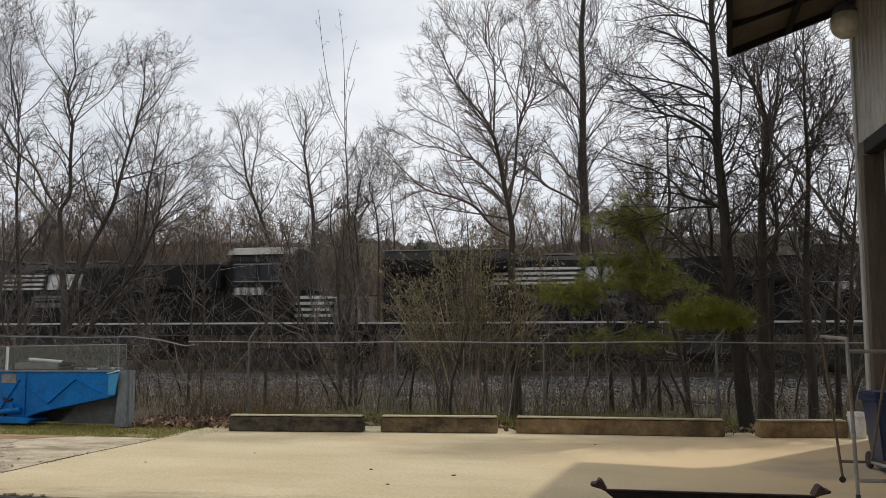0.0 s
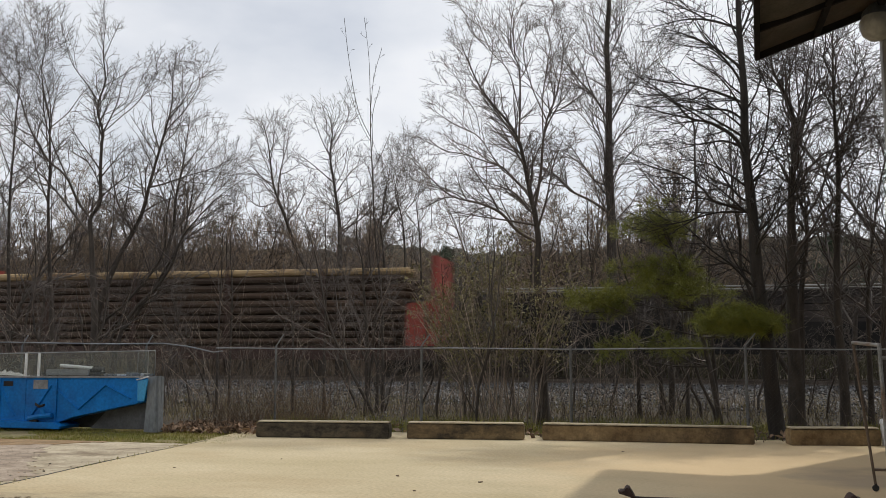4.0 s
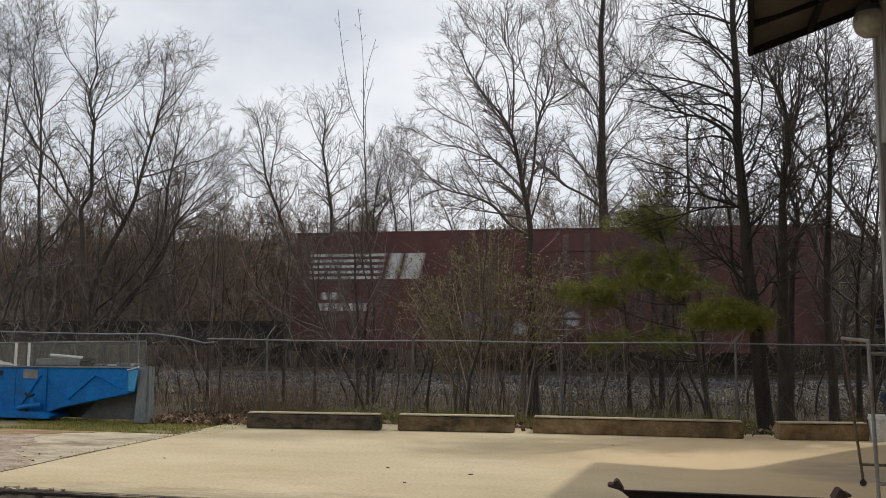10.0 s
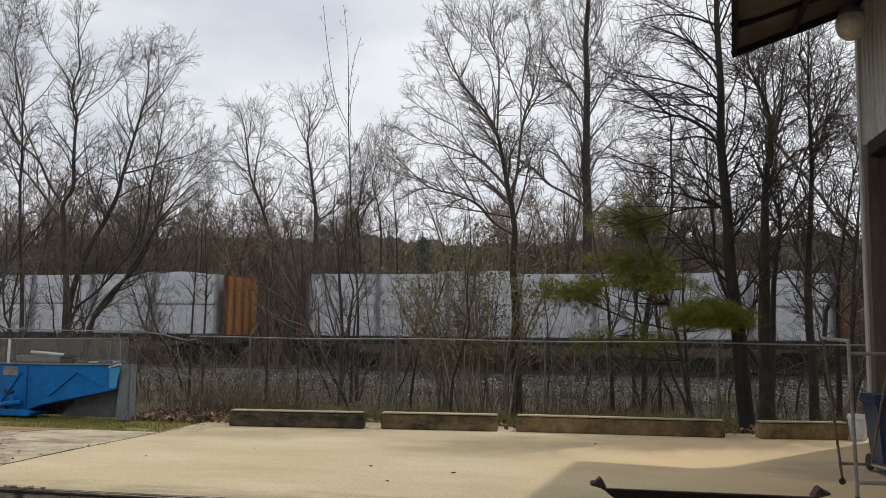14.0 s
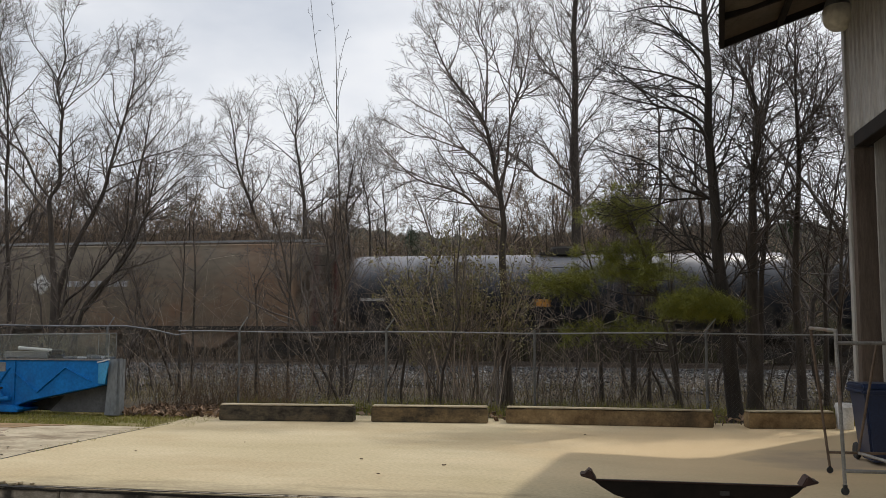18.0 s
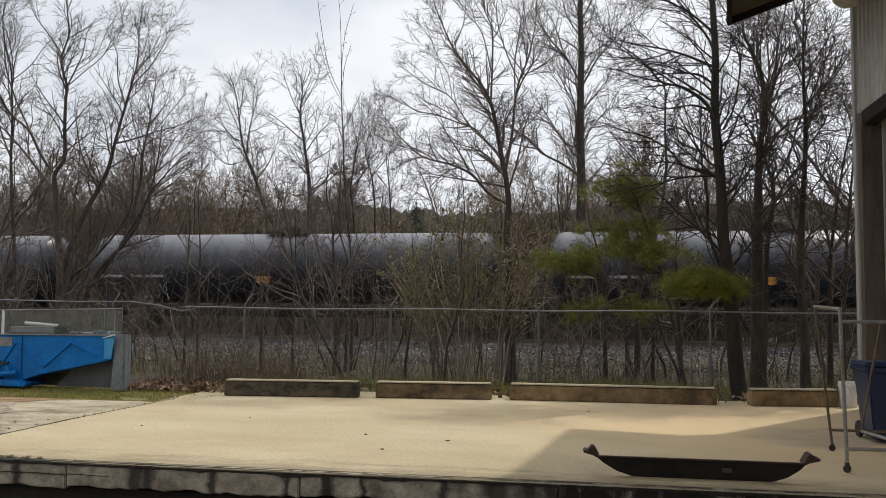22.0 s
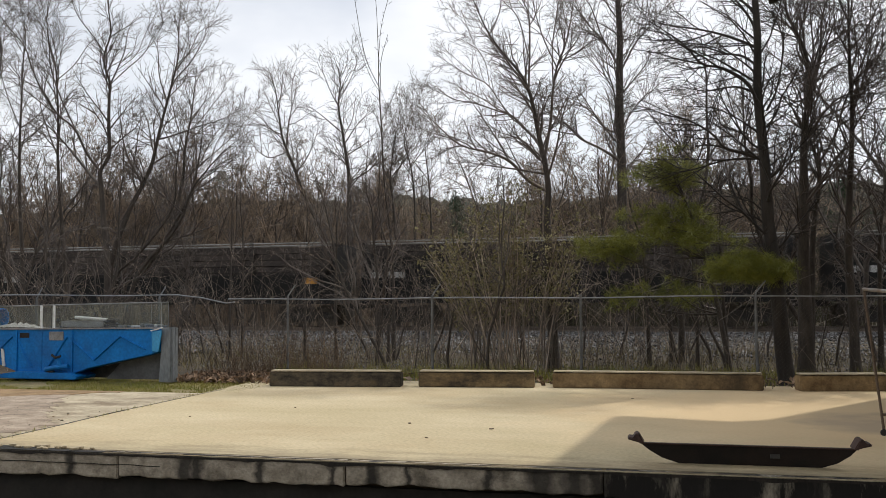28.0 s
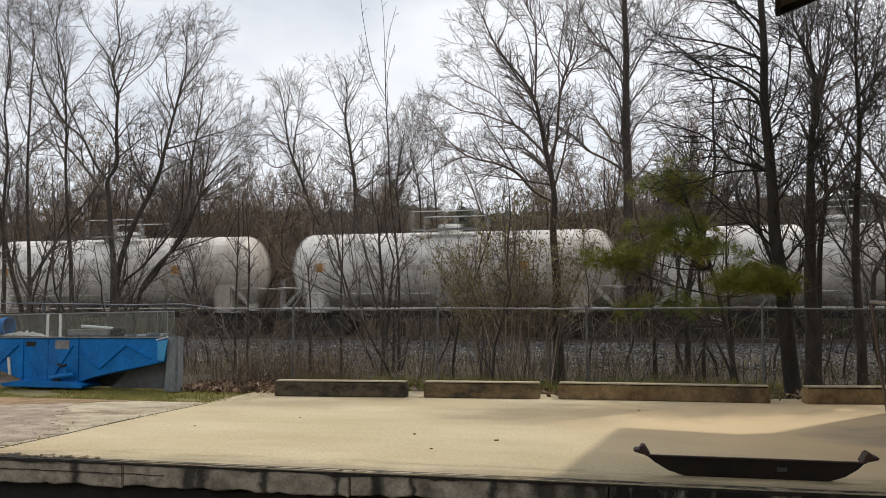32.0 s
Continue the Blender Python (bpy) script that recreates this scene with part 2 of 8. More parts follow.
BALLAST = mat("ballast_stone", (0.06, 0.06, 0.064), (0.12, 0.118, 0.116), 1.0, 0.9, 0, 0, 9, (0.07, 0.06, 0.05), 0.5)
STONE = mat("ballast_chip", (0.10, 0.10, 0.104), (0.26, 0.255, 0.25), 1.7, 0.85, 0, 0.2, 30)


def by_island(m, lo, hi):
    """Each loose piece of a mesh takes its own brightness."""
    nt = m.node_tree
    bs = nt.nodes["Principled BSDF"]
    was = bs.inputs["Base Color"].links[0].from_socket
    ge = nt.nodes.new("ShaderNodeNewGeometry")
    mr = nt.nodes.new("ShaderNodeMapRange")
    mr.inputs["To Min"].default_value, mr.inputs["To Max"].default_value = lo, hi
    nt.links.new(ge.outputs["Random Per Island"], mr.inputs["Value"])
    hv = nt.nodes.new("ShaderNodeHueSaturation")
    nt.links.new(mr.outputs["Result"], hv.inputs["Value"])
    nt.links.new(was, hv.inputs["Color"])
    nt.links.new(hv.outputs["Color"], bs.inputs["Base Color"])


by_island(LEAF, 0.3, 1.6)
by_island(GRIT, 0.7, 1.4)
by_island(STONE, 0.08, 1.6)
BARK = mat("grey_brown_bark", (0.042, 0.034, 0.028), (0.092, 0.074, 0.060), 3.0, 0.95, 0, 0.7, 30, (0.05, 0.04, 0.03), 0.6, (3, 3, 0.7))
DARKBARK = mat("dark_bark", (0.020, 0.016, 0.013), (0.048, 0.038, 0.030), 3.0, 0.95, 0, 0.8, 30, (0.03, 0.028, 0.022), 0.6, (3, 3, 0.6))
TWIG = mat("grey_twig", (0.050, 0.038, 0.030), (0.118, 0.090, 0.072), 1.5, 0.55, 0, 0, 10, spread=0.2)
FARTWIG = mat("brown_twig", (0.125, 0.088, 0.060), (0.225, 0.165, 0.112), 0.8, 0.7, 0, 0, 5, spread=0.25)
by_island(FARTWIG, 0.35, 1.7)
# Olive brush with the wood's shade worked into the tone.
OLIVETWIG = mat("shaded_olive_twig", (0.045, 0.042, 0.018), (0.085, 0.078, 0.038), 0.8, 0.8, 0, 0, 5)
by_island(OLIVETWIG, 0.4, 1.5)
# Canes whose pale colour carries the sunlight on the twigs.
PALECANE = mat("sunlit_pale_cane", (0.22, 0.175, 0.125), (0.40, 0.33, 0.25), 1.2, 0.5, 0, 0, 6)
by_island(PALECANE, 0.4, 1.3)
TANGLE = mat("pale_tan_twig", (0.24, 0.18, 0.135), (0.44, 0.35, 0.27), 1.2, 0.6, 0, 0, 6)
by_island(TANGLE, 0.25, 1.4)
BRAMBLE = mat("bramble_stem", (0.06, 0.044, 0.028), (0.17, 0.13, 0.09), 1.2, 0.5, 0, 0, 6)
by_island(BRAMBLE, 0.3, 1.5)
NEEDLE = mat("pine_needle", (0.125, 0.14, 0.016), (0.255, 0.255, 0.03), 2.2, 0.6, 0, 0, 8)
FARNEEDLE = mat("far_pine_needle", (0.025, 0.045, 0.018), (0.05, 0.075, 0.03), 1.0, 0.7, 0, 0, 5)
BUD = mat("spring_bud", (0.17, 0.15, 0.055), (0.29, 0.255, 0.11), 2.0, 0.7, 0, 0, 8)
RIDGE = mat("far_woods", (0.026, 0.027, 0.018), (0.052, 0.047, 0.035), 0.5, 1.0, 0, 0, 0.9, (0.04, 0.05, 0.03), 0.7)
GALV = mat("galvanised_steel", (0.20, 0.205, 0.21), (0.32, 0.325, 0.33), 4, 0.5, 0.6, 0.1, 40)
WIRE = mat("weathered_wire", (0.06, 0.057, 0.053), (0.11, 0.105, 0.10), 4, 0.6, 0.3, 0, 20)
BLUE = mat("blue_paint", (0.003, 0.14, 0.44), (0.006, 0.205, 0.60), 2.0, 0.55, 0, 0.15, 18, (0.02, 0.08, 0.22), 0.5)
BLUE.node_tree.nodes["Principled BSDF"].inputs["Specular IOR Level"].default_value = 0.22
PALEBLUE = mat("lit_angle_blue_paint", (0.02, 0.24, 0.50), (0.04, 0.32, 0.60), 2.0, 0.45, 0, 0.1, 18)
DRUM = mat("dull_grey_cylinder", (0.26, 0.255, 0.24), (0.38, 0.375, 0.355), 1.5, 0.6, 0, 0.1, 10, (0.18, 0.16, 0.13), 0.6)
RUSSET = mat("russet_stem", (0.10, 0.065, 0.038), (0.21, 0.145, 0.09), 1.2, 0.95, 0, 0, 6)
DRYGRASS = mat("dry_grass_blade", (0.15, 0.12, 0.05), (0.28, 0.23, 0.11), 0.9, 0.8, 0, 0, 10)
GREYPAINT = mat("grey_steel_paint", (0.17, 0.19, 0.21), (0.27, 0.29, 0.31), 3.0, 0.5, 0.2, 0.2, 25, (0.12, 0.10, 0.08), 0.5, (1, 1, 0.4))
EARSTEEL = mat("red_brown_steel", (0.04, 0.02, 0.015), (0.085, 0.045, 0.034), 6, 0.7, 0.2, 0.2, 40)
SHADEGREY = mat("shaded_grimy_grey", (0.085, 0.088, 0.095), (0.16, 0.163, 0.17), 2.0, 0.7, 0, 0.2, 20, (0.04, 0.035, 0.03), 0.5)
UNDERPLATE = mat("dark_plate_and_shade", (0.03, 0.03, 0.03), (0.06, 0.058, 0.055), 5.0, 0.6, 0, 0.2, 30)
POST = mat("dull_post_steel", (0.11, 0.11, 0.108), (0.19, 0.19, 0.186), 4, 0.6, 0.4, 0.1, 30)
DARKSTEEL = mat("dark_rusted_steel", (0.007, 0.005, 0.0043), (0.016, 0.0105, 0.0085), 4.0, 0.8, 0, 0.3, 40, (0.045, 0.02, 0.012), 0.2)
SIDING = mat("weathered_metal_siding", (0.42, 0.41, 0.385), (0.54, 0.53, 0.50), 1.2, 0.55, 0.2, 0.1, 20, (0.26, 0.22, 0.17), 0.6, (2, 2, 0.25))
BOUNCESIDING = mat("pale_bounce_siding", (0.50, 0.49, 0.46), (0.62, 0.61, 0.58), 1.2, 0.6, 0, 0.2, 12, (0.38, 0.34, 0.28), 0.5, (1, 1, 0.3))
WOODPOST = mat("weathered_timber", (0.085, 0.062, 0.048), (0.15, 0.115, 0.092), 2.0, 0.85, 0, 0.4, 30, (0.08, 0.065, 0.05), 0.6, (4, 4, 0.5))
ROOFTIN = mat("old_roof_sheet", (0.13, 0.11, 0.085), (0.24, 0.21, 0.17), 1.0, 0.6, 0.3, 0.2, 20, (0.13, 0.07, 0.035), 0.7)
# Indoor dimness is put into this dark wall and ceiling colour.
INSIDE = mat("shade_dark_interior", (0.06, 0.055, 0.05), (0.12, 0.11, 0.10), 1.0, 0.9, 0, 0.2, 12)
GLOBE = mat("milky_lamp_glass", (0.60, 0.58, 0.50), (0.72, 0.70, 0.63), 3, 0.3, 0, 0, 10, coat=0.4)
BIN = mat("navy_bin_plastic", (0.012, 0.022, 0.06), (0.02, 0.035, 0.085), 3, 0.45, 0, 0.1, 40)
WHITEPLASTIC = mat("white_plastic", (0.66, 0.67, 0.68), (0.76, 0.77, 0.78), 4, 0.4, 0, 0.05, 30, (0.45, 0.42, 0.36), 0.4)
RUBBER = mat("black_rubber", (0.02, 0.02, 0.02), (0.04, 0.04, 0.04), 5, 0.8, 0, 0.2, 30)
TUBE = mat("scuffed_tube", (0.24, 0.23, 0.21), (0.36, 0.35, 0.33), 5, 0.5, 0.6, 0.1, 40, (0.22, 0.11, 0.05), 0.7)
RUST = mat("rusty_tube", (0.095, 0.066, 0.045), (0.18, 0.128, 0.088), 6, 0.75, 0.3, 0.2, 40)
# rolling stock
LOCO = mat("black_loco_paint", (0.005, 0.005, 0.0055), (0.011, 0.0105, 0.010), 0.8, 0.7, 0, 0.1, 8, (0.032, 0.026, 0.021), 0.5)
LOCO.node_tree.nodes["Principled BSDF"].inputs["Specular IOR Level"].default_value = 0.25
CABROOF = mat("faded_cab_roof_paint", (0.26, 0.25, 0.23), (0.40, 0.385, 0.35), 1.5, 0.7, 0, 0.1, 10, (0.16, 0.13, 0.10), 0.5)
UNDER = mat("grimy_underframe", (0.016, 0.014, 0.012), (0.04, 0.034, 0.028), 1.5, 0.85, 0, 0.3, 14)
WHEEL = mat("wheel_steel", (0.05, 0.042, 0.036), (0.10, 0.085, 0.07), 4, 0.5, 0.7, 0.1, 20)
WHITE = mat("white_lettering", (0.62, 0.62, 0.60), (0.74, 0.74, 0.72), 2, 0.6, 0, 0, 12, (0.35, 0.33, 0.30), 0.5)
TUSCAN = mat("red_brown_car_paint", (0.085, 0.028, 0.022), (0.125, 0.042, 0.032), 0.6, 0.6, 0, 0.1, 6, (0.06, 0.032, 0.026), 0.6, (1, 1, 0.4))
YELLOW = mat("yellow_car_paint", (0.42, 0.19, 0.018), (0.60, 0.30, 0.032), 0.8, 0.6, 0, 0.1, 6, (0.22, 0.095, 0.035), 0.8, (1.2, 1, 0.45), cover=(0.46, 0.66))
TEAL = mat("dark_door_paint", (0.006, 0.011, 0.012), (0.017, 0.024, 0.025), 1.0, 0.75, 0, 0.1, 8, (0.035, 0.034, 0.03), 0.4)
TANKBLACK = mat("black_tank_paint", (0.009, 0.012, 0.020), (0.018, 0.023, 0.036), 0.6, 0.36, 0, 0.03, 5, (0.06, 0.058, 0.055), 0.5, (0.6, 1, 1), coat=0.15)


def top_sheen(m, sheen, low, high):
    """Sky sheen painted pale on faces that look up, in uneven streaks."""
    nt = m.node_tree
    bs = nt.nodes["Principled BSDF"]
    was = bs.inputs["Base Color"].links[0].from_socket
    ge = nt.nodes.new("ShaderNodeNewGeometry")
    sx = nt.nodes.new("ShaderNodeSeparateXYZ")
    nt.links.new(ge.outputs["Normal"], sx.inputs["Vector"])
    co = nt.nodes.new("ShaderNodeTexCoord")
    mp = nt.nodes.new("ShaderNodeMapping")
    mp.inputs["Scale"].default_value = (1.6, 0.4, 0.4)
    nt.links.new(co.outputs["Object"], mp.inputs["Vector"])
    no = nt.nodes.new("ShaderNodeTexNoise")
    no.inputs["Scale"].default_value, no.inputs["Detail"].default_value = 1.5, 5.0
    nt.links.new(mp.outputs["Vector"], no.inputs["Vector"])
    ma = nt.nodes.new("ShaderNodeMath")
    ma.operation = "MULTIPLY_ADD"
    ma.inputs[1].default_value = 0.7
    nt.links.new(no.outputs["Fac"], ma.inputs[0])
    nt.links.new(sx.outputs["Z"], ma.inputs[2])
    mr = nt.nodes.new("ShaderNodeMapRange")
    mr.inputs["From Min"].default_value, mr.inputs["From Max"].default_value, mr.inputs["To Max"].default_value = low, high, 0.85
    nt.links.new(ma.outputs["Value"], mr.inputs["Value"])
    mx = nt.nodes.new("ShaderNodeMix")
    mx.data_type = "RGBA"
    mx.inputs["B"].default_value = (*sheen, 1)
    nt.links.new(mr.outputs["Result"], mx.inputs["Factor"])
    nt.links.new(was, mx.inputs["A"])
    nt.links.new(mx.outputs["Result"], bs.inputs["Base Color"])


# The sky's reflection along the tank tops is put into the colour.
top_sheen(TANKBLACK, (0.30, 0.30, 0.325), 0.62, 1.45)
TANKINK = mat("faded_brown_lettering", (0.22, 0.17, 0.14), (0.34, 0.28, 0.24), 4, 0.6, 0, 0, 12)
GREYINK = mat("faded_grey_lettering", (0.20, 0.20, 0.20), (0.34, 0.34, 0.33), 4, 0.6, 0, 0, 12)
TANKWHITE = mat("white_tank_paint", (0.70, 0.665, 0.61), (0.80, 0.77, 0.72), 0.6, 0.45, 0, 0.05, 6, (0.36, 0.30, 0.235), 0.8, (1, 1, 0.35))
HOPPER = mat("grey_tan_hopper_paint", (0.14, 0.112, 0.078), (0.20, 0.165, 0.12), 0.5, 0.65, 0, 0.1, 6, (0.22, 0.105, 0.05), 0.75, (0.5, 1, 0.8))
REDCAR = mat("red_bulkhead_paint", (0.25, 0.035, 0.022), (0.34, 0.055, 0.035), 1.0, 0.6, 0, 0.1, 8, (0.12, 0.035, 0.022), 0.5)
ORANGE = mat("orange_bulkhead_paint", (0.48, 0.20, 0.03), (0.60, 0.28, 0.05), 1.2, 0.6, 0, 0.1, 8, (0.22, 0.09, 0.03), 0.7, (1, 1, 0.4))
WRAP = mat("white_wrap_film", (0.62, 0.65, 0.70), (0.72, 0.74, 0.78), 1.0, 0.35, 0, 0.5, 5, (0.48, 0.50, 0.54), 0.5, dist=0.04)
STRAP = mat("grey_strap", (0.12, 0.125, 0.14), (0.19, 0.20, 0.215), 3, 0.6, 0, 0, 12)
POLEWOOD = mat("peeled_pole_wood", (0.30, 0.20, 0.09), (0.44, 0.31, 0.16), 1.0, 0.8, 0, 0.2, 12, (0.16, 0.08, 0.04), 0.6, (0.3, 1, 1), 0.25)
# Lower poles: red-brown wood with the stack's shade in its colour.
DARKPOLE = mat("shaded_red_brown_pole", (0.04, 0.023, 0.015), (0.085, 0.052, 0.032), 1.0, 0.85, 0, 0.2, 12, (0.05, 0.03, 0.02), 0.6, (0.3, 1, 1), 0.3)
DARKLOAD = mat("dark_tie_load", (0.016, 0.012, 0.010), (0.045, 0.034, 0.028), 1.5, 0.85, 0, 0.4, 14, (0.075, 0.06, 0.05), 0.5, spread=0.5)
GRAFF_A = mat("pale_spray_paint", (0.36, 0.38, 0.42), (0.50, 0.52, 0.56), 2.5, 0.6, 0, 0, 12, (0.16, 0.15, 0.17), 0.6)
GRAFF_B = mat("green_spray_paint", (0.16, 0.22, 0.06), (0.25, 0.30, 0.10), 2, 0.6, 0, 0, 12)
GRAFF_C = mat("violet_spray_paint", (0.09, 0.09, 0.22), (0.16, 0.15, 0.30), 2, 0.6, 0, 0, 12)
PLACARD = mat("orange_placard", (0.50, 0.22, 0.025), (0.58, 0.27, 0.04), 3, 0.6, 0, 0, 12)
RAILSTEEL = mat("rail_steel", (0.14, 0.11, 0.09), (0.24, 0.20, 0.17), 3, 0.5, 0.6, 0.1, 30)
GREYWOOD = mat("lit_top_grey_timber", (0.10, 0.085, 0.07), (0.24, 0.21, 0.18), 2, 0.85, 0, 0.3, 20)
TIE = mat("creosoted_tie", (0.045, 0.036, 0.028), (0.09, 0.072, 0.056), 2, 0.9, 0, 0.4, 20)

GLASS = bpy.data.materials.new("scratched_clear_panel")
GLASS.use_nodes = True
gn, gl = GLASS.node_tree.nodes, GLASS.node_tree.links
g_tr = gn.new("ShaderNodeBsdfTransparent")
g_tr.inputs["Color"].default_value = (0.90, 0.91, 0.90, 1)
g_mx = gn.new("ShaderNodeMixShader")
g_no = gn.new("ShaderNodeTexNoise")
g_no.inputs["Scale"].default_value = 6.0
g_rp = gn.new("ShaderNodeValToRGB")
g_rp.color_ramp.elements[0].color, g_rp.color_ramp.elements[1].color = (0.01, 0.01, 0.01, 1), (0.11, 0.11, 0.11, 1)
gl.new(g_no.outputs["Fac"], g_rp.inputs["Fac"])
gl.new(g_rp.outputs["Color"], g_mx.inputs["Fac"])
gn["Principled BSDF"].inputs["Base Color"].default_value = (0.55, 0.55, 0.50, 1)
gn["Principled BSDF"].inputs["Roughness"].default_value = 0.3
gl.new(g_tr.outputs["BSDF"], g_mx.inputs[1])
gl.new(gn["Principled BSDF"].outputs["BSDF"], g_mx.inputs[2])
gl.new(g_mx.outputs["Shader"], gn["Material Output"].inputs["Surface"])

# ---- mesh helpers ----


class Shape:
    """A mesh in the making: boxes, rods, tubes and extruded profiles, added together."""

    def __init__(self):
        self.v, self.f = [], []

    def add(self, verts, faces):
        n = len(self.v)
        self.v += [tuple(p) for p in verts]
        self.f += [tuple(i + n for i in f) for f in faces]
        return self

    def box(self, x0, y0, z0, x1, y1, z1):
        p = [(x, y, z) for z in (z0, z1) for y in (y0, y1) for x in (x0, x1)]
        return self.add(p, [(0, 2, 3, 1), (4, 5, 7, 6), (0, 1, 5, 4), (2, 6, 7, 3), (0, 4, 6, 2), (1, 3, 7, 5)])

    def rod(self, a, b, r, n=6, r2=None):
        a, b = Vector(a), Vector(b)
        r2 = r if r2 is None else r2
        q = (b - a).to_track_quat("Z", "Y")
        ring = [q @ Vector((math.cos(2 * math.pi * k / n), math.sin(2 * math.pi * k / n), 0)) for k in range(n)]
        p = [a + r * c for c in ring] + [b + r2 * c for c in ring]
        f = [(k, (k + 1) % n, n + (k + 1) % n, n + k) for k in range(n)]
        return self.add(p, f + [tuple(reversed(range(n))), tuple(range(n, 2 * n))])

    def path(self, pts, r, n=6):
        v, f = tubes([(np.array([tuple(p) for p in pts], float), np.full(len(pts), r))], n)
        k = len(v) - n
        return self.add(v.tolist(), [tuple(q) for q in f.tolist()] + [tuple(range(n)), tuple(range(k, k + n))])

    def prism(self, profile, axis, lo, hi):
        """A profile of (u, v) drawn along an axis: x has (y, z), y has (x, z), z has (x, y)."""
        def at(u, v, w):
            return {"x": (w, u, v), "y": (u, w, v), "z": (u, v, w)}[axis]
        n = len(profile)
        p = [at(u, v, lo) for u, v in profile] + [at(u, v, hi) for u, v in profile]
        f = [(k, (k + 1) % n, n + (k + 1) % n, n + k) for k in range(n)]
        return self.add(p, f + [tuple(reversed(range(n))), tuple(range(n, 2 * n))])

    def lathe(self, rings, axis="z", n=16, at=(0, 0, 0)):
        """Rings of (radius, height) about an axis through at."""
        def spot(r, h, k):
            c, s = r * math.cos(2 * math.pi * k / n), r * math.sin(2 * math.pi * k / n)
            p = {"z": (c, s, h), "x": (h, c, s), "y": (s, h, c)}[axis]
            return tuple(a + b for a, b in zip(p, at))
        p = [spot(r, h, k) for r, h in rings for k in range(n)]
        f = [(i * n + k, i * n + (k + 1) % n, (i + 1) * n + (k + 1) % n, (i + 1) * n + k) for i in range(len(rings) - 1) for k in range(n)]
        m = (len(rings) - 1) * n
        return self.add(p, f + [tuple(reversed(range(n))), tuple(range(m, m + n))])

    def mesh(self, name, material, bevel=0.0, smooth=False):
        bm = bmesh.new()
        vs = [bm.verts.new(p) for p in self.v]
        for f in self.f:
            try:
                bm.faces.new([vs[i] for i in f])
            except ValueError:
                pass
        bmesh.ops.recalc_face_normals(bm, faces=bm.faces)
        if bevel:
            bmesh.ops.bevel(bm, geom=[e for e in bm.edges if len(e.link_faces) == 2 and e.calc_face_angle(0) > 0.6], offset=bevel, segments=2, affect="EDGES", clamp_overlap=True)
        me = bpy.data.meshes.new(name)
        bm.to_mesh(me)
        bm.free()
        if smooth:
            me.polygons.foreach_set("use_smooth", [True] * len(me.polygons))
            me.set_sharp_from_angle(angle=radians(40))
        me.materials.append(material)
        return me


def part(name, shape, material, parent=None, label="", bevel=0.0, smooth=False):
    """One mesh object of its own, under a thing or a part."""
    ob = new(name, shape.mesh(name, material, bevel, smooth))
    ob.parent = parent
    return tagged(ob, label)


def thing(name, at, label, category, group="", turn=0):
    ob = new(name)
    ob.matrix_basis = pose(*at, 0, 0, turn)
    ob.empty_display_size = 0.2
    return tagged(ob, label, category, group)


def solid(name, shape, material, label="", category="", group="", kind="", bevel=0.0, smooth=False, at=(0, 0, 0), turn=0):
    """A thing that is one mesh."""
    ob = new(name, shape.mesh(name, material, bevel, smooth))
    ob.matrix_basis = pose(*at, 0, 0, turn)
    return tagged(ob, label, category, group, kind)


def bulk(name, verts, faces, material):
    """A large mesh straight from arrays."""
    me = bpy.data.meshes.new(name)
    faces = np.asarray(faces, dtype=np.int32)
    me.vertices.add(len(verts))
    me.vertices.foreach_set("co", np.asarray(verts, dtype=np.float32).ravel())
    k = faces.shape[1]
    me.loops.add(faces.size)
    me.loops.foreach_set("vertex_index", faces.ravel())
    me.polygons.add(len(faces))
    me.polygons.foreach_set("loop_start", np.arange(0, faces.size, k, dtype=np.int32))
    me.update(calc_edges=True)
    me.materials.append(material)
    return me


def tubes(branches, sides):
    """Tapered tubes along many paths: a list of (points, radii). Returns vertices and quads."""
    vs, fs, base = [], [], 0
    groups = {}
    for p, r in branches:
        groups.setdefault(len(p), []).append((p, r))
    for n, group in groups.items():
        P = np.array([g[0] for g in group], dtype=np.float64)
        Rr = np.array([g[1] for g in group], dtype=np.float64)
        T = P[:, -1] - P[:, 0]
        T /= np.linalg.norm(T, axis=1, keepdims=True) + 1e-9
        ref = np.where(np.abs(T[:, 2:3]) > 0.8, np.array([[1.0, 0, 0]]), np.array([[0, 0, 1.0]]))
        U = np.cross(T, ref)
        U /= np.linalg.norm(U, axis=1, keepdims=True) + 1e-9
        W = np.cross(T, U)
        a = np.arange(sides) * 2 * math.pi / sides
        ring = U[:, None, :] * np.cos(a)[None, :, None] + W[:, None, :] * np.sin(a)[None, :, None]
        V = P[:, :, None, :] + Rr[:, :, None, None] * ring[:, None, :, :]
        b = len(group)
        idx = base + np.arange(b * n * sides).reshape(b, n, sides)
        nx = np.roll(idx, -1, axis=2)
        q = np.stack([idx[:, :-1], nx[:, :-1], nx[:, 1:], idx[:, 1:]], axis=-1).reshape(-1, 4)
        vs.append(V.reshape(-1, 3))
        fs.append(q)
        base += b * n * sides
    return np.concatenate(vs), np.concatenate(fs)


def stuff(name, verts, faces, material, label, category):
    return tagged(new(name, bulk(name, verts, faces, material)), label, category, kind="stuff")

# ---- ground: one sheet, low truck yard on this side of the dock, rail bank beyond ----
TRACK_Y, RAIL_Z = 34.5, 0.42


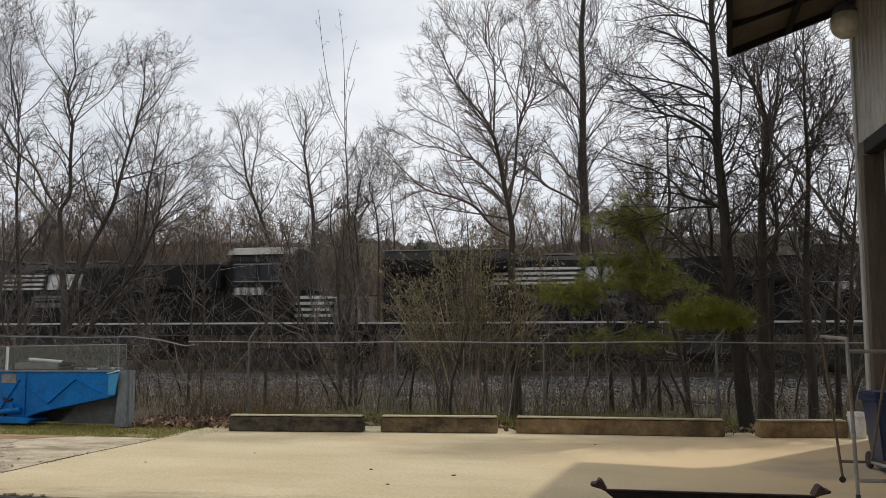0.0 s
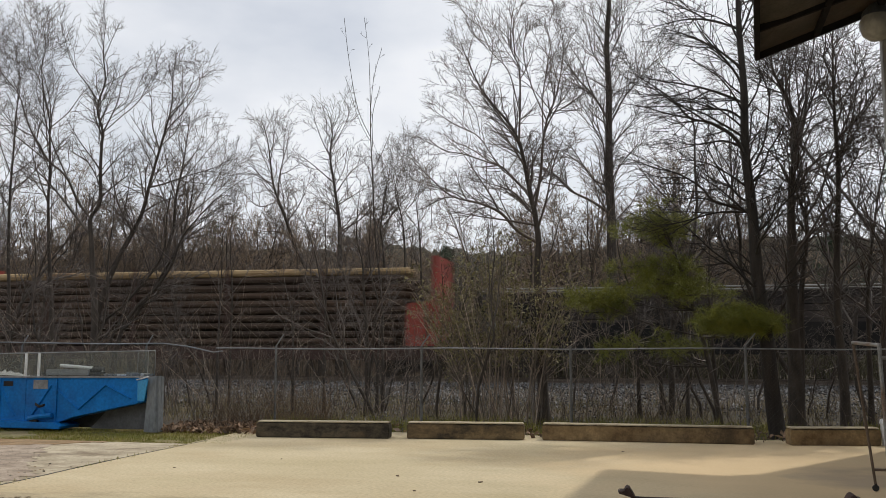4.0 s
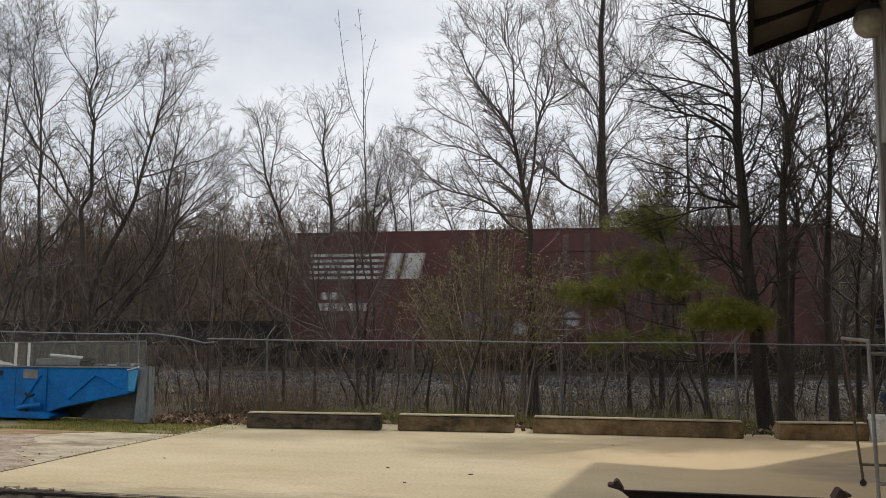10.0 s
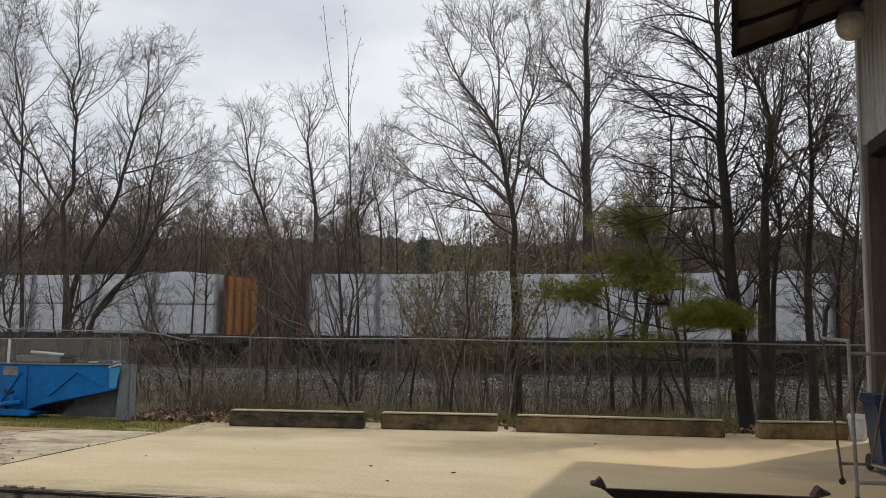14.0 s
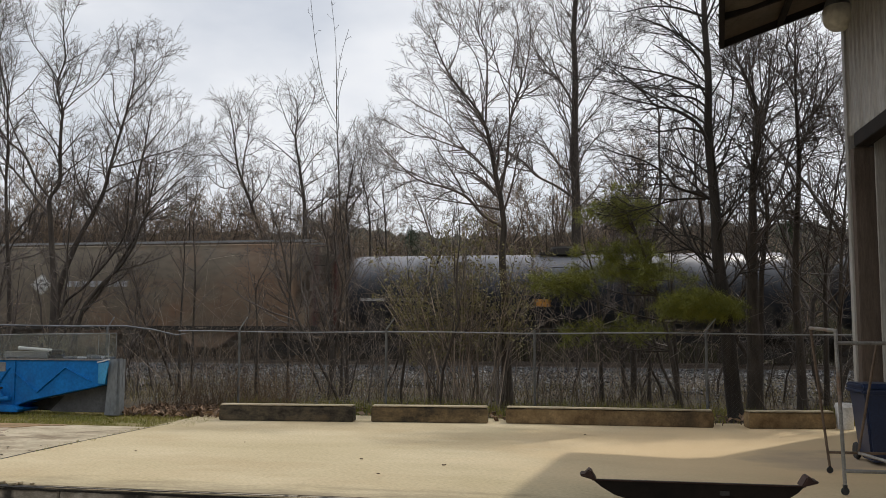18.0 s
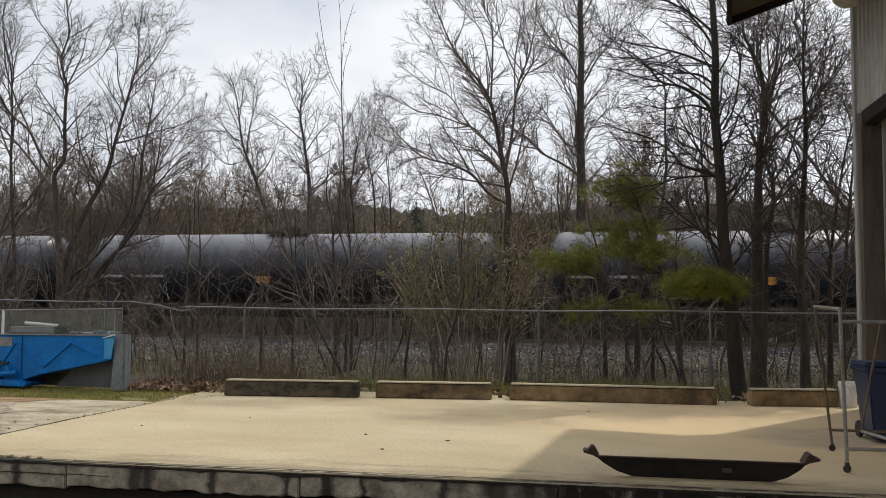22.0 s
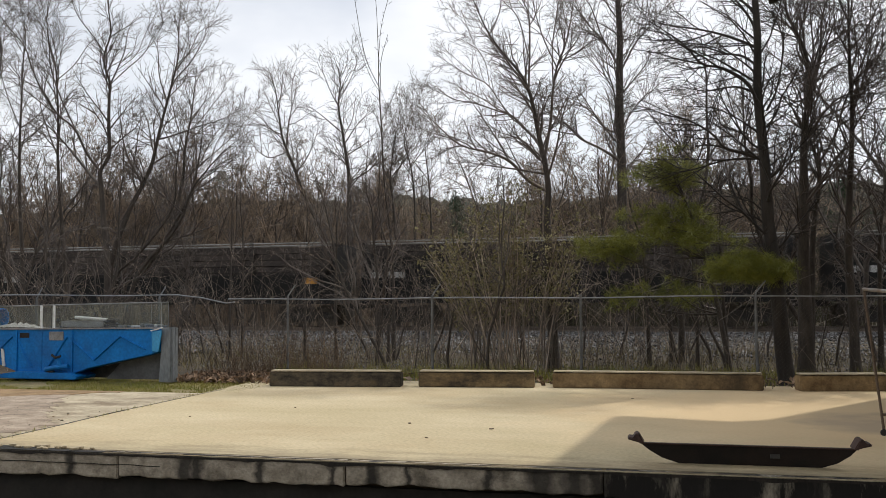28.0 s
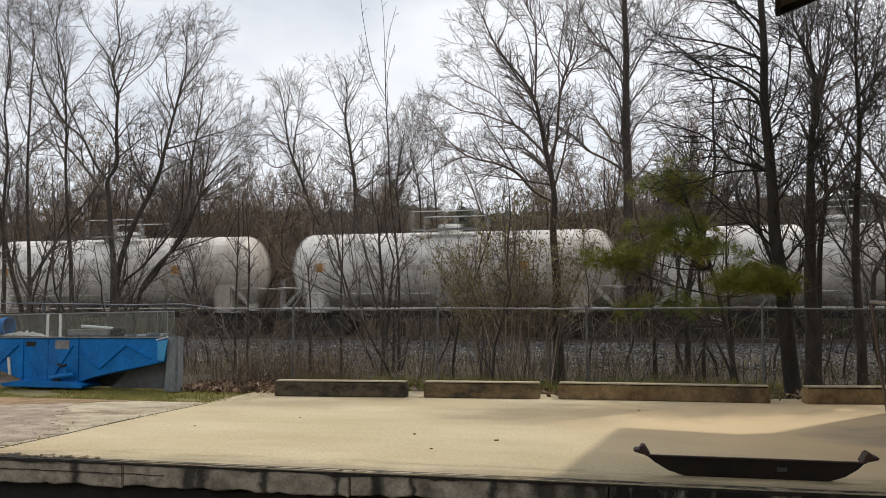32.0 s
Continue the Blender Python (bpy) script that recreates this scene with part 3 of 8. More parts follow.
def ground_z(x, y):
    if y < 8.75:
        return -1.25
    if y < 24:
        return -0.06
    for y0, z0, y1, z1 in ((24, -0.06, 27, -0.05), (27, -0.05, 31.6, 0.2), (31.6, 0.2, 37.4, 0.2), (37.4, 0.2, 41, -0.3), (41, -0.3, 90, 0.6), (90, 0.6, 4000, 4.0)):
        if y <= y1:
            return z0 + (z1 - z0) * (y - y0) / (y1 - y0)
    return 4.0


ys = [-600, -60, -12, 0, 8.74, 8.76] + list(np.arange(9.5, 46, 0.75)) + [50, 60, 75, 90, 130, 200, 400, 900, 2500]
xs = [-2500, -600, -200, -80] + list(np.arange(-40, 25, 1.0)) + [40, 80, 200, 600, 2500]
gv = [(x, y, ground_z(x, y) + (0.05 * noise.noise((x * 0.5, y * 0.5, 0)) if y > 17.5 and abs(x) < 70 and y < 90 else 0)) for y in ys for x in xs]
gf = [(j * len(xs) + i, j * len(xs) + i + 1, (j + 1) * len(xs) + i + 1, (j + 1) * len(xs) + i) for j in range(len(ys) - 1) for i in range(len(xs) - 1)]
tagged(new("ground", bulk("ground", gv, gf, GROUND)), "brown earth with leaf litter along the railway", "ground", kind="structure")

# concrete pad: one slab with a proud, stained front edge
solid("pavement", Shape().box(-7.62, 8.78, -0.30, 5.2, 16.9, 0.0), PAD, "pale yellowish concrete loading pad with stains", "concrete pad", kind="structure")
solid("pavement_apron", Shape().box(-16.0, 8.78, -0.30, -7.65, 14.3, -0.012), APRON, "worn grey concrete apron beside the pad", "concrete apron", kind="structure")
edge = thing("dock_edge", (0, 8.6, 0), "stained concrete dock edge with dark drip marks", "dock edge")
edge["kind"] = "structure"
for k in range(9):
    x0 = -16 + k * 2.6
    chipped = [(x0 + 2.585 * i / 30, -0.262 + 0.02 * (k % 3) + 0.035 * noise.noise((x0 + i * 0.35, 1.7, 0)) + 0.018 * noise.noise((i * 1.3, x0, 4))) for i in range(31)]
    part("edge_panel", Shape().prism([(x0, -0.004)] + chipped + [(x0 + 2.585, -0.004)], "y", 0.006 * (k % 2), 0.18), EDGE if k < 6 else EDGEDARK, edge, bevel=0.012)
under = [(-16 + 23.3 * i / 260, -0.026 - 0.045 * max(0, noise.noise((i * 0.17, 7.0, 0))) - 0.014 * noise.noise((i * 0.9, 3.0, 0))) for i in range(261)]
part("under_lip_band", Shape().prism([(-16, -0.007), (7.3, -0.007)] + under[::-1], "y", -0.006, 0.0), LIPBLACK, edge, "uneven black band under the lip")


crack = [(-8.2 + 3.1 * i / 40, -0.115 + 0.008 * noise.noise((i * 0.3, 9, 0))) for i in range(41)]
part("face_crack", Shape().prism(crack + [(x, z - 0.008) for x, z in crack[::-1]], "y", -0.003, 0.004), LIPBLACK, edge, "thin level crack in the face")
paling = [(-4.6 + 9.4 * i / 90, 0.003 + 0.016 * max(0.0, 0.35 + noise.noise((i * 0.22, 3, 0)))) for i in range(91)]
part("pale_lip", Shape().prism(paling + [(4.8, 0.0), (-4.6, 0.0)], "z", -0.002, 0.0075), KERBTOP, edge, "uneven pale rim of the lip")
# Shade below the slab edge is put into this wall's dark colour.
part("wall_below", Shape().box(-16, 0.10, -1.25, 7.3, 0.16, -0.27), DARKWALL, edge, "wall under the edge, coloured dark for its shade")
# unseen wall added behind the camera: cuts the low sky, bounces light back
solid("added_wall_south", Shape().box(-46, -8.3, -1.25, 14, -8.0, 8.4), BOUNCESIDING, "long unseen wall added across the yard to block and bounce light", "wall", kind="structure")
# near platform on which the camera stands
solid("platform", Shape().box(-6, -6, -1.25, 3.5, 1.2, 0.0), APRON, "concrete platform in front of the truck well", "platform", kind="structure")
# crack and weeds along the joint between pad and apron
solid("joint", Shape().prism([(-7.65, 8.8), (-7.62, 8.8), (-7.60, 10.4), (-7.645, 11.6), (-7.58, 13.2), (-7.53, 14.9), (-7.555, 14.9), (-7.61, 13.1), (-7.67, 11.6), (-7.63, 10.2)], "z", -0.2, 0.003), DARKWALL, "dark joint between the slabs", "joint", kind="structure")
solid("grass_strip", Shape().add([(-30, 14.28, -0.03), (-7.4, 14.28, -0.03), (-6.95, 16.9, -0.02), (-30, 17.0, -0.02)], [(0, 1, 2, 3)]), GRASSY, "strip of patchy winter grass", "grass", kind="structure")

# mossy, crumbling crust along the lip of the slab
rng = random.Random(17)
for k in range(7):
    x0 = -15.6 + k * 2.75
    n = 90
    back = [(x0 + 2.75 * i / n, 8.655 + 0.10 * max(0, noise.noise((x0 + 2.75 * i / n, 0.4, 0)) + 0.15) + 0.05 * noise.noise((x0 * 5 + 14 * i / n, 2.0, 0)) + rng.uniform(-0.012, 0.012)) for i in range(n + 1)]
    solid("lip_crust", Shape().prism([(x0, 8.602), (x0 + 2.75, 8.602)] + back[::-1], "z", 0.0005, 0.004), CRUST, "dark mossy crust on the slab's lip", "crust", "crust along the lip", kind="structure")

# spalled corner of the lip, the crack that runs on from it, and broken bits
rng = random.Random(41)
spall = [(-8.4 + 2.6 * i / 40, 8.64 + 0.20 * max(0.0, 1 - abs(i - 16) / 26) + rng.uniform(-0.03, 0.03)) for i in range(41)]
solid("spalled_lip", Shape().prism([(-8.4, 8.601), (-5.8, 8.601)] + spall[::-1], "z", 0.001, 0.0055), DARKWALL, "dark spalled patch on the slab's lip", "spalled lip", kind="structure")
up = [(-6.2 + 3.1 * i / 60, 8.70 - 0.03 * i / 60 + 0.012 * noise.noise((i * 0.4, 0, 0))) for i in range(61)]
low = [(x, y - 0.055 * (1 - i / 75) * (0.7 + 0.5 * noise.noise((i * 0.3, 5, 0)))) for i, (x, y) in enumerate(up)]
solid("lip_crack", Shape().prism(low + up[::-1], "z", 0.002, 0.0065), DARKSTEEL, "black crack along the slab's lip", "crack", kind="structure")
for k in range(26):
    s = rng.uniform(0.015, 0.06)
    solid("broken_bit", Shape().prism([(-s, -s * 0.5), (s * 0.2, -s * 0.8), (s, -s * 0.1), (s * 0.4, s * 0.7), (-s * 0.7, s * 0.5)], "z", 0, s * 0.5), KERBTOP, "broken piece of concrete on the dock's lip", "rubble", "rubble on the lip", bevel=s * 0.12, at=(rng.uniform(-7.6, -6.0), rng.uniform(8.64, 8.80), 0.005), turn=rng.uniform(0, 360))
for k in range(34):
    s = rng.uniform(0.007, 0.02)
    solid("dirt_clod", Shape().prism([(-s, -s * 0.5), (s * 0.2, -s * 0.8), (s, -s * 0.1), (s * 0.4, s * 0.7), (-s * 0.7, s * 0.5)], "z", 0, s * 0.4), (SOIL, GROUND, DARKWALL)[k % 3], "dark bit of dirt on the apron", "dirt", "dirt on the apron", at=(-7.72 - abs(rng.gauss(0, 0.5)), rng.choice((9.8, 10.6, 11.2)) + rng.gauss(0, 0.35), -0.011), turn=rng.uniform(0, 360))

def gravel_side(y):
    """Where the bare soil and gravel end on the apron."""
    for y0, x0, y1, x1 in ((9.0, -7.95, 10.4, -7.75), (10.4, -7.75, 11.2, -8.5), (11.2, -8.5, 12.2, -9.1), (12.2, -9.1, 14.4, -10.3)):
        if y <= y1:
            return x0 + (x1 - x0) * (y - y0) / (y1 - y0)
    return -10.3


solid("gravel_patch", Shape().prism([(-16, 9.3)] + [(gravel_side(9.3 + 0.0625 * k) + 0.32 * noise.noise((k * 0.3, 0, 0)) + 0.14 * noise.noise((k * 1.1, 4, 0)), 9.3 + 0.0625 * k) for k in range(81)] + [(-16, 14.3)], "z", -0.012, -0.006), GRIT, "patch of grey-brown grit on the apron", "grit", kind="structure")
solid("soil_strip", Shape().prism([(-16, 12.9)] + [(-16 + 0.11 * k, 12.95 + 0.22 * noise.noise((k * 0.21, 2, 0)) + 0.1 * noise.noise((k * 0.9, 5, 0)) + max(0, k - 42) * 0.06) for k in range(63)] + [(-9.2, 14.29), (-16, 14.29)], "z", -0.012, -0.003), SOIL, "strip of orange-brown soil before the grass", "soil", kind="structure")

# ---- building at the right: metal wall with a tall doorway, awning and lamp ----
WX = 4.34
wall = thing("wall_east", (WX, 0, 0), "weathered ribbed metal wall with a tall doorway", "wall")
wall["kind"] = "structure"


def ribbed(y0, y1, z0, z1):
    s = Shape()
    s.box(0.03, y0, z0, 0.12, y1, z1)
    n = int((y1 - y0) / 0.23)
    for k in range(n):
        y = y0 + (k + 0.5) * (y1 - y0) / n
        s.prism([(0.03, y - 0.045), (0.0, y - 0.02), (0.0, y + 0.02), (0.03, y + 0.045)], "z", z0, z1)
    return s


part("siding", ribbed(7.0, 16.0, 5.05, 8.2), SIDING, wall, "dented ribbed sheet above the doorway")
part("siding", ribbed(-6.0, 7.0, -1.25, 8.2), SIDING, wall)
part("corner_trim", Shape().box(-0.03, 15.86, 0.0, 0.14, 16.03, 8.2), SIDING, wall, "pale folded corner trim", bevel=0.008)
part("door_jamb", Shape().box(0.0, 15.62, 0.0, 0.46, 15.85, 4.80), WOODPOST, wall, "grey timber jamb", bevel=0.012)
part("door_head", Shape().box(0.0, 7.0, 4.80, 0.24, 15.60, 5.04), DARKSTEEL, wall, "dark door head", bevel=0.01)
part("roller_door", Shape().box(0.48, 7.0, 3.6, 0.54, 15.6, 4.80), WOODPOST, wall, "part-raised slatted door")
cl = Shape()
for k in range(60):
    cl.box(0.50, 15.50, 4.7 - k * 0.07, 0.53, 15.53, 4.75 - k * 0.07)
part("door_chain", cl, GALV, wall, "pale hoist chain beside the jamb")
part("end_wall", Shape().box(0.0, 16.0, -0.3, 14.0, 16.12, 8.2).box(0.3, 15.5, 0, 14, 15.56, 5.2), SIDING, wall)
part("back_wall", Shape().box(8.0, 5.0, -1.25, 8.12, 15.9, 8.2), INSIDE, wall, "wall inside, coloured dark for the indoor dimness")
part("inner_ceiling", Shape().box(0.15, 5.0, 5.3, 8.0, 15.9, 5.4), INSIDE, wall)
part("roof", Shape().box(-0.1, -6, 8.2, 14.2, 16.2, 8.32), ROOFTIN, wall)
solid("floor", Shape().box(5.22, 5.0, -0.3, 12.5, 15.9, -0.004), APRON, "worn concrete floor inside the doorway", "floor", kind="structure")

awning = thing("awning", (0, 0, 0), "old sheet-metal awning on a dark steel frame", "awning")
A = [Vector((2.24, 16.0, 6.86)), Vector((4.33, 16.0, 7.60)), Vector((4.33, 4.0, 7.60)), Vector((0.60, 4.0, 6.92))]


def on_awning(u, w):
    return (A[0].lerp(A[1], u)).lerp(A[3].lerp(A[2], u), w)


part("under_sheet", Shape().add([on_awning(0, 0), on_awning(1, 0), on_awning(1, 1), on_awning(0, 1)] + [p + Vector((0, 0, 0.016)) for p in (on_awning(0, 0), on_awning(1, 0), on_awning(1, 1), on_awning(0, 1))],
     [(0, 1, 2, 3), (4, 7, 6, 5), (0, 4, 5, 1), (1, 5, 6, 2), (2, 6, 7, 3), (3, 7, 4, 0)]), ROOFTIN, awning, "stained sheet lining")
for k in range(10):
    s = Shape()
    for j in range(5):
        w0, w1 = (k + j / 5) / 10, (k + (j + 1) / 5 + 0.02) / 10
        up = Vector((0, 0, 0.02 if j % 2 else 0.045))
        s.add([on_awning(0, w0) + up, on_awning(1, w0) + up, on_awning(1, w1) + up, on_awning(0, w1) + up,
               on_awning(0, w0) + up * 1.6, on_awning(1, w0) + up * 1.6, on_awning(1, w1) + up * 1.6, on_awning(0, w1) + up * 1.6],
              [(0, 1, 2, 3), (4, 7, 6, 5), (0, 4, 5, 1), (1, 5, 6, 2), (2, 6, 7, 3), (3, 7, 4, 0)])
    part("roof_sheet", s, ROOFTIN, awning)


def beam(a, b, w, h):
    a, b = Vector(a), Vector(b)
    d = (b - a).normalized()
    side = d.cross(Vector((0, 0, 1))).normalized() * w / 2
    up = side.cross(d).normalized() * h / 2
    p = [e + i * side + j * up for e in (a, b) for i, j in ((-1, -1), (1, -1), (1, 1), (-1, 1))]
    return Shape().add(p, [(0, 1, 2, 3), (4, 7, 6, 5), (0, 4, 5, 1), (1, 5, 6, 2), (2, 6, 7, 3), (3, 7, 4, 0)])


for w in (0.0, 0.12, 0.32, 0.55, 0.78, 1.0):
    part("rafter", beam(on_awning(0, w) - Vector((0, 0, 0.06)), on_awning(1, w) - Vector((0, 0, 0.06)), 0.07, 0.13), DARKSTEEL, awning)
for u in (0.02, 0.5, 0.97):
    part("purlin", beam(on_awning(u, 0) - Vector((0, 0, 0.05)), on_awning(u, 1) - Vector((0, 0, 0.05)), 0.09, 0.16), DARKSTEEL, awning)

lamp = thing("wall_lamp", (4.22, 15.80, 7.20), "milky round yard lamp on a metal bracket", "lamp")
part("globe", Shape().lathe([(0.02, -0.30), (0.13, -0.28), (0.23, -0.19), (0.275, -0.05), (0.27, 0.05), (0.22, 0.13)], "z", 20), GLOBE, lamp, "milky glass bowl", smooth=True)
part("cap", Shape().lathe([(0.24, 0.13), (0.20, 0.24), (0.10, 0.34), (0.08, 0.48)], "z", 16), GREYPAINT, lamp, smooth=True)
part("bracket", Shape().rod((0, 0, 0.40), (0.25, 0, 0.52), 0.035, 8), GREYPAINT, lamp)

# ---- kerb blocks ----


def kerb(x0, y0, x1, y1, m=BLOCK):
    L = math.hypot(x1 - x0, y1 - y0)
    label = "blackened concrete kerb block at the pad's end" if m is OLDBLOCK else "half-blackened ochre concrete kerb block at the pad's end" if m is MIDBLOCK else "ochre-stained concrete kerb block at the pad's end"
    ob = thing("kerb_block", ((x0 + x1) / 2, (y0 + y1) / 2, 0.001), label, "kerb block", "kerb blocks along the pad", math.degrees(math.atan2(y1 - y0, x1 - x0)))
    part("body", Shape().prism([(-0.16, 0), (0.16, 0), (0.15, 0.262), (-0.145, 0.262)], "x", -L / 2, L / 2), m, ob, bevel=0.015)
    # Cap: worn concrete, its colour also lightened for sun on the top.
    part("sunlit_worn_top", Shape().prism([(-0.138, 0.275), (0.15, 0.275), (0.13, 0.298), (-0.118, 0.298)], "x", -L / 2 + 0.01, L / 2 - 0.01), KERBTOP, ob, "worn top face, coloured paler for the sun on it", bevel=0.012)


kerb(-6.92, 15.62, -4.42, 15.86, OLDBLOCK)
kerb(-4.10, 15.95, -1.97, 16.12, MIDBLOCK)
kerb(-1.64, 16.2, 2.00, 16.24)
kerb(2.57, 16.24, 4.05, 16.5)

# ---- blue hopper box on the grass ----
hop = thing("hopper", (-9.1, 15.9, 0.0), "blue steel hopper with a sloped end on a grey stand", "hopper")
blue = Shape().prism([(-0.30, 1.06), (-0.30, 0.62), (-0.54, 0.55), (-1.96, 0.26), (-2.30, 0.15), (-3.62, 0.16), (-4.40, 0.42), (-5.3, 0.62), (-6.9, 0.66), (-6.9, 1.02)], "y", 0.0, 0.55)
part("body", blue, BLUE, hop, "bright blue painted steel body", bevel=0.012)


def rib(a, b, w=0.055):
    d = Vector((b[0] - a[0], 0, b[1] - a[1])).normalized() * (w / 2)
    n = Vector((-d.z, 0, d.x))
    p0, p1 = Vector((a[0], 0, a[1])), Vector((b[0], 0, b[1]))
    f = [p0 + n, p0 - n, p1 - n, p1 + n]
    m = [p0, p1]
    s = Shape()
    back = Vector((0, 0.02, 0))
    out = Vector((0, -0.035, 0))
    return s.add([q + back for q in f] + [p0 + out, p1 + out], [(0, 1, 2, 3), (0, 4, 1), (3, 2, 5), (0, 3, 5, 4), (1, 4, 5, 2)])


for a, b in (((-4.27, 0.45), (-3.76, 0.89)), ((-3.62, 0.83), (-3.45, 0.50)), ((-3.45, 0.50), (-3.28, 0.26)), ((-2.93, 0.22), (-2.46, 0.89)), ((-2.33, 0.81), (-1.83, 0.42)), ((-1.83, 0.42), (-1.23, 0.91)), ((-1.23, 0.91), (-0.67, 0.65)),
             ((-4.55, 0.92), (-5.0, 0.60)), ((-5.1, 0.62), (-5.5, 0.92)), ((-5.6, 0.92), (-6.1, 0.68))):
    part("rib", rib(a, b), BLUE, hop)
for x in (-2.34, -3.65, -4.95):
    part("post", Shape().box(x - 0.015, -0.028, 0.17 if x > -4 else 0.6, x + 0.015, 0.0, 1.03), BLUE, hop, bevel=0.005)
part("seam", Shape().box(-3.065, -0.008, 0.17, -3.055, 0.0, 1.02), BLUE, hop)
part("base_rail", Shape().prism([(-4.12, 0.10), (-3.57, 0.18), (-2.30, 0.16), (-2.12, 0.09), (-2.16, 0.03), (-4.0, 0.04)], "y", -0.14, 0.6), BLUE, hop, "blue skid under the body", bevel=0.012)
part("top_rail", Shape().prism([(-0.30, 1.06), (-6.9, 1.02), (-6.9, 1.045), (-0.30, 1.085)], "y", -0.03, 0.05), GALV, hop, "bare metal rim")
# Mouth plate: light on its angled face is put into a paler blue.
part("spout", Shape().add([(-0.54, -0.01, 1.0), (-0.22, -0.16, 1.04), (-0.31, -0.13, 0.61), (-0.53, -0.01, 0.61), (-0.54, 0.02, 1.0), (-0.22, -0.13, 1.04), (-0.31, -0.10, 0.61), (-0.53, 0.02, 0.61)],
                          [(0, 1, 2, 3), (4, 7, 6, 5), (0, 4, 5, 1), (1, 5, 6, 2), (2, 6, 7, 3), (3, 7, 4, 0)]), PALEBLUE, hop, "flared plate at the mouth, painted paler for its lit angle", bevel=0.006)
part("spout_rim", Shape().path([(-0.54, -0.03, 1.02), (-0.36, -0.12, 1.05), (-0.21, -0.17, 1.09)], 0.014, 6), WHITEPLASTIC, hop, "thin white rim of the mouth")
part("hose_joint", Shape().path([(-2.38, -0.07, 0.30), (-2.62, -0.11, 0.28), (-2.84, -0.10, 0.24), (-2.93, -0.06, 0.22)], 0.05, 8).rod((-2.55, -0.10, 0.32), (-2.58, -0.10, 0.42), 0.045, 8), BLUE, hop, "blue pump fitting")
part("hose_valve", Shape().path([(-2.76, -0.08, 0.52), (-2.66, -0.10, 0.47), (-2.56, -0.08, 0.50)], 0.028, 7), UNDER, hop, "sooty valve")
part("hose_end", Shape().rod((-2.86, -0.07, 0.20), (-2.70, -0.09, 0.17), 0.04, 8), UNDER, hop, "sooty hose end")
# Skirt: grime plus the slope's shade, both in the grey.
part("skirt", Shape().prism([(-0.30, 0.60), (-1.40, 0.37), (-1.75, 0.02), (-0.30, 0.02)], "y", 0.30, 0.36), SHADEGREY, hop, "grimy grey panel under the slope, darkened for shade")
# Added dark sheet in place of the shaded void left of the skirt.
part("shade_plate", Shape().prism([(-2.32, 0.18), (-1.25, 0.40), (-1.25, 0.02), (-2.32, 0.02)], "y", 0.49, 0.54), UNDERPLATE, hop, "dark plate standing for the shade under the slope", bevel=0.01)
for x, z in ((-0.33, 0.50), (-0.36, 0.42), (-0.33, 0.36), (-0.38, 0.27), (-0.34, 0.20), (-0.40, 0.13)):
    part("scuff", Shape().prism([(x - 0.03, z), (x + 0.02, z - 0.01), (x + 0.025, z + 0.035), (x - 0.015, z + 0.045)], "y", 0.292, 0.299), UNDERPLATE, hop, "dark scuff")
part("end_frame", Shape().prism([(-0.29, 1.08), (-0.30, 0.6), (-0.34, 0.0), (-0.03, 0.0), (-0.05, 1.10)], "y", -0.06, 0.06).box(-0.12, -0.085, 0.06, -0.07, -0.06, 1.06), GREYPAINT, hop, "grey steel end frame", bevel=0.008)
part("end_plate", Shape().box(-0.28, 0.06, 0.0, -0.04, 0.14, 1.08), GREYPAINT, hop)
part("plate", Shape().box(-2.88, -0.012, 0.82, -2.55, -0.003, 1.0), GALV, hop, "dull metal name plate")
part("plate", Shape().box(-3.58, -0.012, 0.87, -3.36, -0.003, 0.97), DARKSTEEL, hop, "black name plate")
part("leg_label", Shape().prism([(-4.02, 0.64), (-3.96, 0.64), (-3.92, 0.28), (-3.98, 0.28)], "y", -0.03, -0.004), WHITE, hop, "white strip")


def pane_from(x0, x1, y0, y1):
    """An upright clear pane whose top rises slightly to one end."""
    return Shape().prism([(x0, 1.06), (x1, 1.08), (x1, 1.59 + 0.017 * (x1 + 0.33)), (x0, 1.59 + 0.017 * (x0 + 0.33))], "y", y0, y1)


part("guard_panel", pane_from(-6.9, -0.34, 0.01, 0.018), GLASS, hop, "scratched clear guard panel")
part("side_panel", Shape().box(-0.35, 0.03, 1.10, -0.34, 0.28, 1.58), GLASS, hop)
part("back_panel", pane_from(-6.9, -0.34, 0.28, 0.288), GLASS, hop)
part("panel_rim", Shape().rod((-6.9, 0.014, 1.478), (-0.33, 0.014, 1.59), 0.013, 6).rod((-0.335, 0.014, 1.08), (-0.335, 0.014, 1.59), 0.009, 6).rod((-0.335, 0.284, 1.08), (-0.335, 0.284, 1.59), 0.009, 6).rod((-0.335, 0.014, 1.59), (-0.335, 0.284, 1.59), 0.009, 6).rod((-0.72, 0.284, 1.08), (-0.72, 0.284, 1.58), 0.006, 6), GALV, hop, "thin grey rim")
for x in (-2.79, -3.09):
    part("panel_post", Shape().box(x - 0.02, -0.01, 1.06, x + 0.02, 0.03, 1.54), WHITEPLASTIC, hop, "white upright")
# things lying on the hopper
solid("grey_case", Shape().box(-0.98, -0.12, 0, 0.0, 0.12, 0.12).box(-0.98, -0.125, 0.10, 0.0, 0.125, 0.122), DRUM, "grey metal case lying on the hopper", "case", bevel=0.012, at=(-10.87, 16.2, 1.09))
solid("white_pipe", Shape().rod((-0.37, 0, 0.02), (0.37, 0, -0.03), 0.034, 12), WHITEPLASTIC, "white plastic pipe on the case", "pipe", at=(-11.19, 16.15, 1.265), smooth=True)
